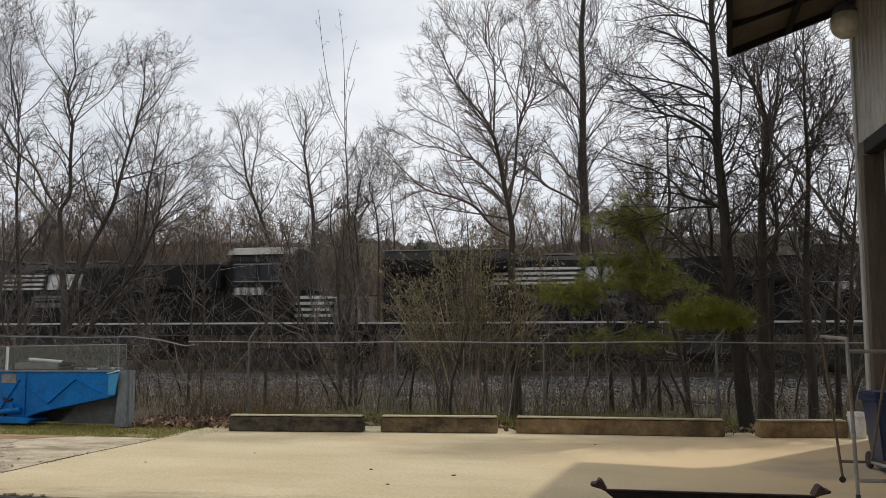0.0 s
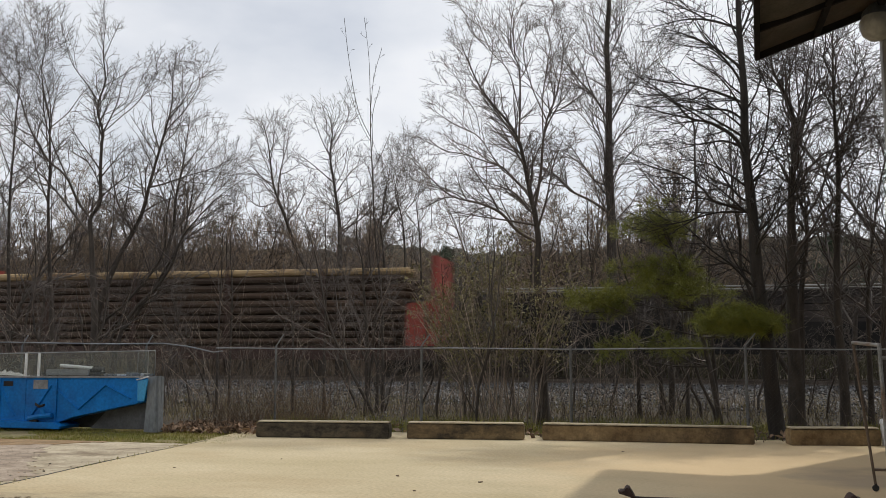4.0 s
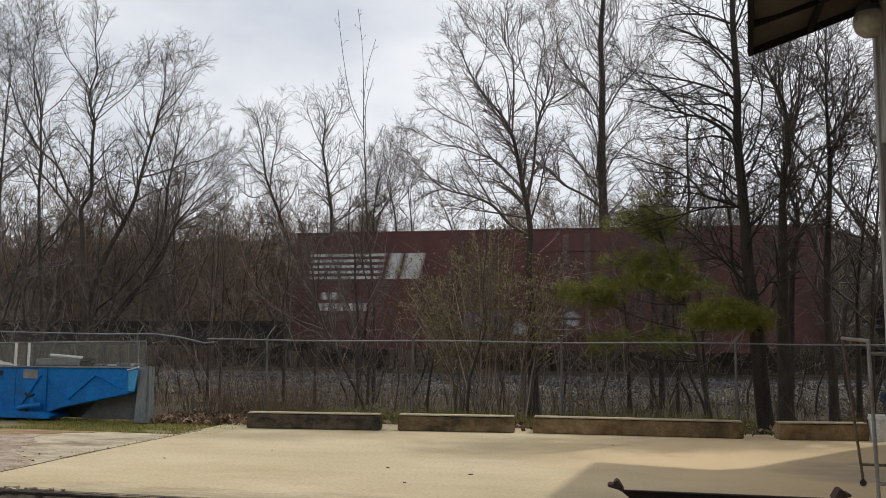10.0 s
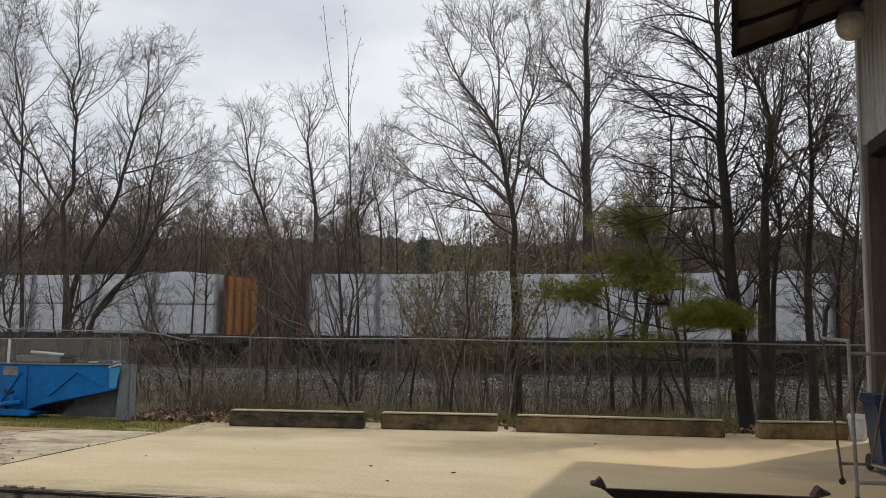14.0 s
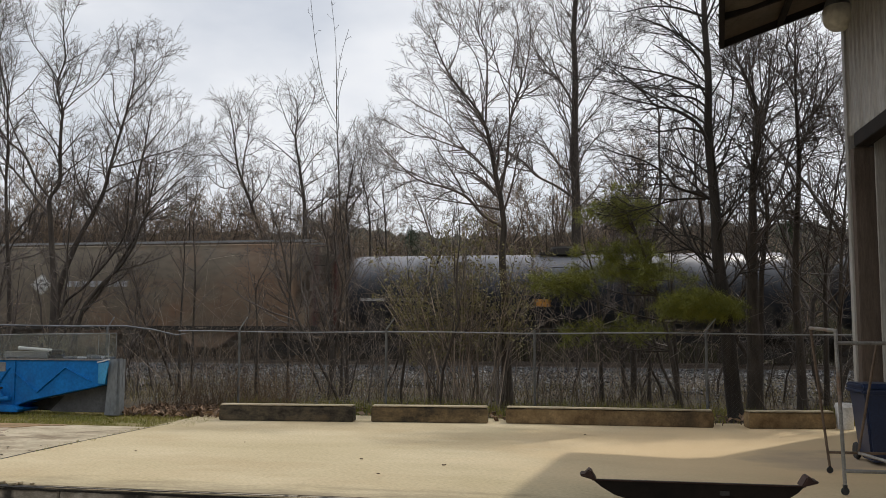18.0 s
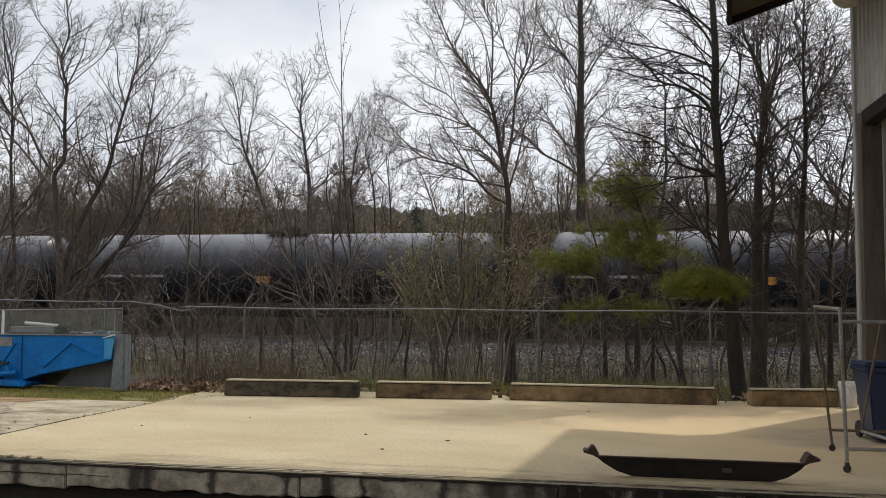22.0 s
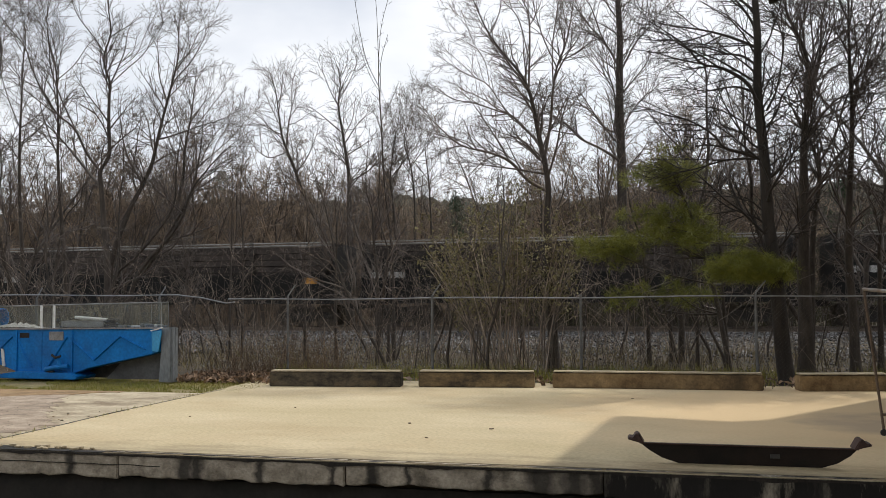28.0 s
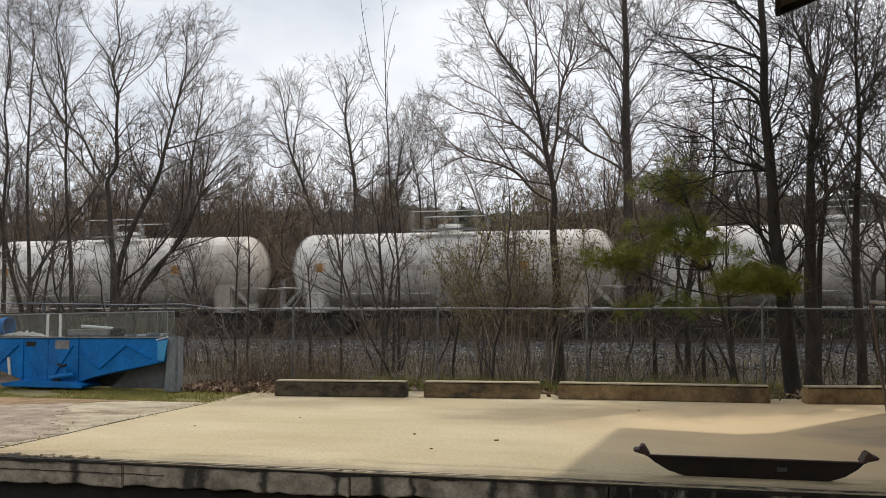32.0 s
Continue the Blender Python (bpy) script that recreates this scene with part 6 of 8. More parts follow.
rng = random.Random(21)
saplings = [wild_tree(50 + k, 4.2, 0.032, 5, 2.4, 0.9, 0.45, 0.25, TWIG, 0.0042, 5, 3) for k in range(5)]
for k in range(36):
    x, y = rng.uniform(-18.5, 7.5), rng.uniform(18.1, 27.5)
    put_tree("sapling", saplings[k % 5], x, y, ground_z(x, y) - 0.02, rng.uniform(0.6, 1.35), rng.uniform(0, 360), "thin bare sapling in the scrub by the fence", "saplings along the fence")
mid = [wild_tree(70 + k, 8.5, 0.09, 6, 2.0, 1.3, 0.6, 0.3, TWIG) for k in range(4)]
for k, x in enumerate((-24.5, -22.0, -20.3, -18.9, 0.9, 6.6, 7.9, 9.5, 11.5, 4.4, 5.7)):
    y = rng.uniform(22, 28)
    put_tree("bare_tree", mid[k % 4], x, y, ground_z(x, y) - 0.02, rng.uniform(0.95, 1.2), rng.uniform(0, 360), "bare slender tree between fence and track", "bare trees beyond the fence")
far = [wild_tree(90 + k, 10.0, 0.12, 8, 1.3, 1.8, 1.0, 0.6, FARTWIG, 0.0115, 4, 2) for k in range(6)]
for k in range(130):
    y = 42 + 62 * rng.random() ** 1.5
    x = rng.uniform(-0.78 * y - 4, 0.42 * y + 4) if k % 4 else rng.uniform(-0.72 * y, -0.25 * y)
    put_tree("wood_tree", far[k % 6], x, y, ground_z(x, y) - 0.05, rng.uniform(0.72, 1.08) * (0.85 + 0.003 * y), rng.uniform(0, 360), "bare brown-grey tree in the wood behind the track", "trees of the wood behind the track")


def thicket(name, n, xr, yr, h, r, material, label, seed, bend=0.35):
    g = np.random.RandomState(seed)
    br = []
    for k in range(n):
        x, y = g.uniform(*xr), g.uniform(*yr)
        z = ground_z(x, y) - 0.03
        H = h[0] + (h[1] - h[0]) * g.uniform() ** 1.8
        w = g.normal(0, bend, 2)
        t = np.linspace(0, 1, 5)
        px = x + w[0] * H * t ** 1.5 + g.normal(0, 0.06, 5) * H * t
        py = y + w[1] * H * 0.6 * t ** 1.5
        pz = z + H * (t - 0.22 * abs(w[0]) * t ** 2)
        rr = r * g.uniform(0.6, 1.4)
        br.append((np.stack([px, py, pz], 1), np.linspace(rr, rr * 0.4, 5)))
        for q in range(g.randint(1, 4)):
            i = g.randint(1, 5)
            d = np.array([g.normal(0, 0.5), g.normal(0, 0.4), g.uniform(0.0, 0.7)]) * H * 0.35
            p0 = np.array([px[i], py[i], pz[i]])
            br.append((np.stack([p0, p0 + d * 0.5 + g.normal(0, 0.03, 3), p0 + d]), np.linspace(rr * 0.6, rr * 0.3, 3)))
    return stuff(name, *tubes(br, 3), material, label, "brush")


thicket("brambles", 800, (-21, 9.5), (17.5, 22), (0.3, 1.7), 0.006, BRAMBLE, "tangle of bare brambles behind the fence", 4)
thicket("russet_brush", 480, (-9.2, -6.2), (17.0, 18.8), (0.3, 1.2), 0.005, RUSSET, "russet weed stalks by the fence end", 31, 0.3)
thicket("leaning_canes", 90, (-22, -8.5), (18, 24), (1.0, 3.2), 0.006, PALECANE, "arching pale canes behind the hopper", 26, 0.6)
thicket("pale_canes", 60, (-9, 8), (19, 27), (1.8, 3.6), 0.006, PALECANE, "arching pale canes among the saplings", 27, 0.6)
thicket("twig_tangle", 430, (-22, 2), (19, 25.5), (1.6, 4.7), 0.0062, TANGLE, "fine tan twigs standing among the saplings", 44, 0.45)
thicket("scrub", 420, (-24, 10), (21, 27), (0.6, 3.2), 0.007, TWIG, "bare grey scrub on the slope below the track", 6, 0.25)
thicket("sapling_wood", 800, (-54, -9), (44, 60), (5.5, 10.0), 0.014, FARTWIG, "hazy brown young wood behind the track", 52, 0.12)
thicket("undergrowth", 3700, (-52, -5), (40, 62), (1.5, 6.0), 0.016, FARTWIG, "dense brown undergrowth behind the track", 7, 0.2)
thicket("olive_undergrowth", 3900, (-9, 32), (40, 62), (1.5, 5.6), 0.020, OLIVETWIG, "dense dark olive undergrowth behind the track", 8, 0.25)
thicket("far_undergrowth", 3600, (-90, 50), (62, 100), (3.0, 9.0), 0.028, FARTWIG, "dense brown wood far behind the track", 9, 0.12)

brush = [wild_tree(130 + k, 6.5, 0.06, 9, 1.5, 1.4, 0.8, 0.45, FARTWIG, 0.0085, 4, 3) for k in range(4)]
for k in range(84):
    x, y = rng.uniform(-42, 22), rng.uniform(38.8, 46)
    grown = rng.uniform(0.8, 1.5)
    if k % 3 == 1:
        x = rng.uniform(-44, -14)
        grown = rng.uniform(1.3, 1.75)
    elif k % 3 == 2:
        x = rng.uniform(-6, 10)
        grown = rng.uniform(1.3, 1.75) if x < 4 else rng.uniform(0.7, 1.0)
    if -22 < x < -8:
        grown = 1.02 + 0.3 * (grown - 0.8)
    put_tree("edge_tree", brush[k % 4], x, y, ground_z(x, y) - 0.05, grown, rng.uniform(0, 360), "bushy bare tree at the wood's edge behind the track", "trees at the wood's edge")

haze = [wild_tree(230 + k, 10.0, 0.10, 10, 1.5, 1.9, 1.1, 0.6, FARTWIG, 0.0125, 4, 3) for k in range(4)]
for k in range(80):
    x, y = (rng.uniform(-42, -9), rng.uniform(43, 58)) if k < 38 else (rng.uniform(-44, -22), rng.uniform(43, 56)) if k < 54 else (rng.uniform(-6, 5), rng.uniform(44, 56))
    put_tree("wood_tree", haze[k % 4], x, y, ground_z(x, y) - 0.05, rng.uniform(0.85, 1.15) * (0.62 + 0.008 * y) * (1.0 if x < -19 else 0.82), rng.uniform(0, 360), "bare brown-grey tree in the wood behind the track", "trees of the wood behind the track")

for k in range(3):
    x, y = -4.4 + 1.7 * k, 40.5 + 1.3 * (k * 3 % 5)
    put_tree("edge_tree", brush[k % 4], x, y, ground_z(x, y) - 0.05, 1.2 + 0.1 * (k * 2 % 3), 61 * k, "bushy bare tree at the wood's edge behind the track", "trees at the wood's edge")

# distant wooded rise that closes the view
rv, rf, cols = [], [], 700
for i in range(cols + 1):
    x = -330 + 560 * i / cols
    h = 19.0 + 2.0 * noise.noise((x * 0.02, 0.3, 0)) + 1.6 * noise.noise((x * 0.11, 1.3, 0)) + 1.0 * noise.noise((x * 0.45, 2.0, 0)) + 1.1 * noise.noise((x * 1.3, 6.0, 0)) + 0.7 * noise.noise((x * 2.9, 8.0, 0))
    for j, (dy, q) in enumerate(((0, -0.05), (3, 0.5), (8, 0.86), (14, 1.0), (60, 0.9))):
        rv.append((x, 150 + dy + 2 * noise.noise((x * 0.2, j, 5)), 1.0 + h * q + (0.7 * noise.noise((x * 0.7, j * 3.1, 2)) if 0 < j else 0)))
for i in range(cols):
    for j in range(4):
        a = i * 5 + j
        rf.append((a, a + 5, a + 6, a + 1))
tagged(new("backdrop", bulk("backdrop", rv, rf, RIDGE)), "low wooded rise far behind the railway", "distant wood", kind="structure")


def needles(g, centres, tufts, per, reach, length, width):
    """Pine foliage: tufts of thin needles round the ends of short shoots. Triangles."""
    V, n = [], 0
    for c in centres:
        for k in range(tufts):
            o = np.array(c) + g.normal(0, 1, 3) * np.array(reach)
            d = g.normal(0, 1, (per, 3)) + np.array([0, 0, 0.25])
            d /= np.linalg.norm(d, axis=1, keepdims=True)
            s = np.cross(d, g.normal(0, 1, (per, 3)))
            s /= np.linalg.norm(s, axis=1, keepdims=True) + 1e-9
            L = length * g.uniform(0.6, 1.2, (per, 1))
            V.append(np.stack([o + s * width, o - s * width, o + d * L + np.array([0, 0, -0.25]) * L * L], 1).reshape(-1, 3))
    V = np.concatenate(V)
    return V, np.arange(len(V)).reshape(-1, 3)


pine = thing("young_pine", (1.79, 19.5, 0), "young pine with yellow-green needles behind the fence", "pine tree")
stem = smooth_path([(0, 0, -0.15), (-0.31, 0, 1.73), (-0.70, 0, 3.18), (-1.04, 0, 4.18), (-1.15, 0, 4.62)], 12)
spots = [(0.62, 4.42, 0.26), (0.50, 4.22, 0.26), (0.78, 4.25, 0.24), (0.72, 3.5, 0.26), (1.19, 3.36, 0.25), (0.12, 3.42, 0.2), (-0.87, 2.70, 0.16), (-0.60, 2.64, 0.18), (-0.2, 2.76, 0.2), (0.47, 3.1, 0.22), (0.95, 3.0, 0.22), (1.72, 2.13, 0.14), (1.92, 2.22, 0.14), (2.10, 2.17, 0.15), (2.34, 2.12, 0.13), (0.57, 1.78, 0.2), (-0.28, 1.55, 0.18), (1.16, 1.55, 0.2), (1.45, 3.05, 0.26), (0.30, 2.95, 0.22), (1.25, 2.75, 0.24), (0.72, 2.72, 0.22)]
limbs, ends = [(stem, np.linspace(0.06, 0.012, 12))], []
prng = np.random.RandomState(12)
for sx, sz, sr in spots:
    k = int(np.argmin(abs(stem[:, 2] - max(0.6, sz - 0.55))))
    a, b = stem[k], np.array([sx - 1.79, -1.95 + prng.uniform(-0.15, 0.1) if 2 < sz < 2.4 and sx > 1.5 else prng.uniform(-0.5, 0.5), sz])
    limbs.append((smooth_path([a, a * 0.5 + b * 0.5 + np.array([0, 0, -0.12]), b], 6), np.linspace(0.02, 0.006, 6)))
    for q in range(24 if 2 < sz < 2.4 and sx > 1.5 else 15 if sz > 4 else 12 if 2.6 < sz < 2.8 and sx < 0 else 7):
        e = b + prng.normal(0, 1, 3) * np.array([sr * 1.5, sr, sr * 0.55])
        limbs.append((np.stack([b, (b + e) / 2 + np.array([0, 0, -0.03]), e]), np.array([0.007, 0.005, 0.003])))
        ends.append(e)
v, f = tubes([l for l in limbs if len(l[0]) == 12], 8)
part_tk = new("trunk", bulk("trunk", v, f, BARK))
part_tk.parent = pine
v, f = tubes([l for l in limbs if len(l[0]) != 12], 4)
part_br = tagged(new("branch", bulk("branch", v, f, BARK)), kind="stuff")
part_br.parent = pine
v, f = needles(prng, ends, 7, 30, (0.12, 0.12, 0.07), 0.21, 0.0038)
part_nd = tagged(new("needle_foliage", bulk("needle_foliage", v, f, NEEDLE)), kind="stuff")
part_nd.parent = pine

for x, y, h, w in ((-21.5, 72, 11.5, 2.6), (-37.5, 74, 12.5, 3.0), (-17.0, 80, 11.0, 2.4), (2.6, 52, 9.4, 1.9), (14.0, 66, 9.5, 2.4), (8.5, 70, 9.0, 2.4), (-26.0, 78, 11.5, 2.6)):
    ob = thing("far_pine", (x, y, ground_z(x, y)), "dark green pine in the wood behind the track", "pine tree", "pines behind the track")
    v, f = tubes([(np.array([(0, 0, -0.2), (0.1, 0, h * 0.5), (0, 0, h)]), np.array([0.16, 0.11, 0.03]))], 7)
    c = new("trunk", bulk("trunk", v, f, BARK))
    c.parent = ob
    cs = [np.array([prng.normal(0, 0.45) * w * (1.15 - q) * 0.9, prng.normal(0, 0.45) * w * (1.15 - q) * 0.9, h * (0.45 + 0.55 * q)]) for q in prng.uniform(0, 1, 42)]
    v, f = needles(prng, cs, 12, 14, (0.38, 0.38, 0.22), 0.34, 0.016)
    c = new("crown", bulk("crown", v, f, FARNEEDLE))
    c.parent = ob

# budding shrub
shrub = thing("budding_shrub", (-2.8, 19.6, -0.08), "shrub with small yellow-green spring buds", "shrub")
srng = random.Random(33)
stems = []
for k in range(46):
    w = srng.uniform(-0.55, 0.5)
    H = srng.uniform(3.0, 4.4) * (1 - 0.35 * abs(w))
    p = smooth_path([(w * 1.6 + srng.uniform(-0.3, 0.3), srng.uniform(-0.5, 0.5), 0), (w * 2.3, srng.uniform(-0.5, 0.5), H * 0.5), (w * 3.8, srng.uniform(-0.8, 0.8), H)], 8)
    stems.append((p, np.linspace(0.016, 0.005, 8)))
l1, l2, l3 = crown_of(srng, stems, 2.6, 0.75, 0.35, 0.16, 0.05, 0.3, None, 0.003, 5, 1)
v, f = joined(tubes(stems, 4), tubes(l1, 3), tubes(l2, 3))
c = tagged(new("stem", bulk("stem", v, f, TANGLE)), kind="stuff")
c.parent = shrub
g = np.random.RandomState(2)
tips = np.array([p[-1] for p, r in l2 + l1 * 2])
tips = tips[g.uniform(0, 1, len(tips)) < 0.9]
tips = np.concatenate([tips + g.normal(0, s, tips.shape) for s in (0.0, 0.05, 0.09, 0.12)])
a, b = g.normal(0, 0.015, (len(tips), 3)), g.normal(0, 0.015, (len(tips), 3))
V = np.stack([tips + a, tips + b, tips - a, tips - b], 1).reshape(-1, 3)
c = new("bud", bulk("buds", V, np.arange(len(V)).reshape(-1, 4), BUD))
c.parent = shrub
tagged(c, kind="stuff")

# grass, weeds and fallen leaves
g = np.random.RandomState(14)


def blades(n, xr, yr, h, seed_z=0.0):
    x, y = g.uniform(*xr, n), g.uniform(*yr, n)
    keep = np.array([noise.noise((a * 0.7, b * 0.9, 3)) for a, b in zip(x, y)]) > -0.15
    x, y = x[keep], y[keep]
    z = np.array([max(ground_z(a, b), -0.03) for a, b in zip(x, y)])
    n = len(x)
    H = h * g.uniform(0.4, 1.3, n)
    a = g.uniform(0, 6.28, n)
    w = 0.008
    base = np.stack([x, y, z - 0.01], 1)
    off = np.stack([np.cos(a) * w, np.sin(a) * w, np.zeros(n)], 1)
    tip = base + np.stack([g.normal(0, 0.35, n) * H, g.normal(0, 0.35, n) * H, H], 1)
    V = np.stack([base - off, base + off, tip], 1).reshape(-1, 3)
    return V, np.arange(len(V)).reshape(-1, 3)


stuff("grass", *blades(26000, (-16, -6.95), (14.3, 16.9), 0.055), BLADE, "short patchy winter grass by the hopper", "grass")
stuff("tall_grass", *blades(8000, (-8, 6), (16.9, 19.5), 0.24), BLADE, "green-yellow weeds along the fence foot", "grass")
stuff("dry_grass", *blades(9000, (-22, 9), (18.5, 27), 0.32), DRYGRASS, "dry tan grass among the scrub", "grass")
stuff("joint_weeds", *blades(450, (-7.72, -7.50), (9.0, 14.8), 0.07), BLADE, "small weeds in the slab joint", "weeds")
n = 2600
x = np.where(g.uniform(0, 1, n) < 0.7, g.uniform(-9.3, -6.6, n), g.uniform(-9.3, 4, n))
y = g.uniform(15.9, 17.6, n) + np.where(x > -6.6, 0.45, 0)
a, b = g.normal(0, 0.03, (n, 3)), g.normal(0, 0.03, (n, 3))
c = np.stack([x, y, 0.02 + g.uniform(0, 0.07, n)], 1)
V = np.stack([c + a, c + b, c - a, c - b], 1).reshape(-1, 3)
stuff("fallen_leaves", V, np.arange(len(V)).reshape(-1, 4), LEAF, "drift of dry brown leaves against the fence", "leaves")
for x, y, s in ((-3.05, 11.3, 0.03), (-2.55, 10.2, 0.025), (-1.9, 11.0, 0.03), (-5.2, 12.6, 0.02), (-0.2, 14.6, 0.02), (-6.3, 11.4, 0.02)):
    solid("dead_leaf", Shape().prism([(-s, -s * 0.5), (0, -s * 0.8), (s, 0), (0, s * 0.7)], "z", 0.0, s * 0.4), LEAF, "dry brown leaf on the concrete", "leaf", "leaves on the pad", at=(x, y, 0.001), turn=x * 90)
# ---- the train: every car on its own, all at one speed ----
SPEED = 21.275
cars = []
disc = Shape()
for y in (-0.75, 0.75):
    disc.lathe([(0.20, y - 0.06), (0.44, y - 0.06), (0.455, y + 0.05), (0.20, y + 0.06)], "y", 18)
disc.rod((0, -0.95, 0), (0, 0.95, 0), 0.085, 8)
WHEELSET = disc.mesh("wheelset", WHEEL)
side = Shape()
for y in (-0.98, 0.98):
    side.prism([(-1.15, 0.42), (-0.95, 0.62), (-0.45, 0.62), (-0.25, 0.80), (0.25, 0.80), (0.45, 0.62), (0.95, 0.62), (1.15, 0.42), (0.95, 0.34), (0.55, 0.40), (0.35, 0.22), (-0.35, 0.22), (-0.55, 0.40), (-0.95, 0.34)], "y", y - 0.07, y + 0.07)
side.box(-0.25, -1.0, 0.45, 0.25, 1.0, 0.78)
TRUCK = side.mesh("truck", UNDER)
side = Shape()
for y in (-1.05, 1.05):
    side.prism([(-2.6, 0.45), (-2.4, 0.75), (2.4, 0.75), (2.6, 0.45), (2.2, 0.35), (-2.2, 0.35)], "y", y - 0.08, y + 0.08)
    for x in (-1.9, 0, 1.9):
        side.box(x - 0.22, y - 0.12, 0.3, x + 0.22, y + 0.12, 0.72)
side.box(-0.5, -1.0, 0.45, 0.5, 1.0, 0.9)
TRUCK3 = side.mesh("truck", UNDER)
CUT = Shape().box(-0.35, -0.12, 0.75, 0.35, 0.12, 1.0).box(0.2, -0.2, 0.7, 0.42, 0.2, 1.05).mesh("coupler", UNDER)


def running_gear(car, L, inset=1.75, three=False):
    for x in (-L / 2 + inset, L / 2 - inset):
        tk = new("truck", TRUCK3 if three else TRUCK)
        tk.parent, tk.location = car, (x, 0, 0)
        for dx in ((-1.9, 0, 1.9) if three else (-0.86, 0.86)):
            w = new("wheelset", WHEELSET)
            w.parent, w.location = tk, (dx, 0, 0.455)
    for sgn in (-1, 1):
        c = new("coupler", CUT)
        c.parent, c.location = car, (sgn * (L / 2 - 0.02), 0, 0)
        c.rotation_euler[2] = 0 if sgn > 0 else math.pi


def car_at(lo, hi, name, label, category, group=""):
    car = thing(name, ((lo + hi) / 2, TRACK_Y, RAIL_Z), label, category, group)
    cars.append((car, (lo + hi) / 2))
    return car


def again(car, lo, hi):
    ob = copy_thing(car, pose((lo + hi) / 2, TRACK_Y, RAIL_Z))
    cars.append((ob, (lo + hi) / 2))
    return ob


def bars(car, x, z, w, h, n, y, m=WHITE, name="lettering", slant=0.0):
    """Unreadable or withheld writing as plain upright bars."""
    s = Shape()
    step = w / n
    for k in range(n):
        x0 = x + k * step
        s.prism([(x0, z), (x0 + step * 0.5, z), (x0 + step * 0.5 + slant * h, z + h), (x0 + slant * h, z + h)], "y", y - 0.006, y)
    return part(name, s, m, car, "faded white lettering")


def stripes(car, x0, x1, z0, z1, n, y, slant=0.25, m=WHITE):
    """The railway's striped emblem as plain slanted bars with two blocks."""
    s = Shape()
    h = (z1 - z0) / (2 * n - 1)
    w = x1 - x0
    for k in range(n):
        z = z0 + 2 * k * h
        s.prism([(x0, z), (x0 + w * 0.62 + (z - z0) * slant, z), (x0 + w * 0.62 + (z + h - z0) * slant, z + h), (x0, z + h)], "y", y - 0.006, y)
    part("emblem", s, m, car, "white slanted stripes")
    s = Shape()
    for a, b in ((0.68, 0.77), (0.82, 0.97)):
        s.prism([(x0 + w * a, z0), (x0 + w * b, z0), (x0 + w * b + (z1 - z0) * slant, z1), (x0 + w * a + (z1 - z0) * slant, z1)], "y", y - 0.006, y)
    part("emblem", s, m, car, "white slanted blocks")


def rails(car, x0, x1, y, z0, z1, n, m=WHITE, name="handrail"):
    s = Shape().rod((x0, y, z1), (x1, y, z1), 0.02, 5)
    for k in range(n + 1):
        x = x0 + (x1 - x0) * k / n
        s.rod((x, y, z0), (x, y, z1), 0.018, 5)
    return part(name, s, m, car)


def ladder(car, x, y, z0, z1, m, w=0.42):
    s = Shape()
    for dx in (-w / 2, w / 2):
        s.rod((x + dx, y, z0), (x + dx, y, z1), 0.02, 5)
    n = int((z1 - z0) / 0.36)
    for k in range(n + 1):
        z = z0 + (z1 - z0) * k / n
        s.rod((x - w / 2, y, z), (x + w / 2, y, z), 0.016, 5)
    return part("ladder", s, m, car)


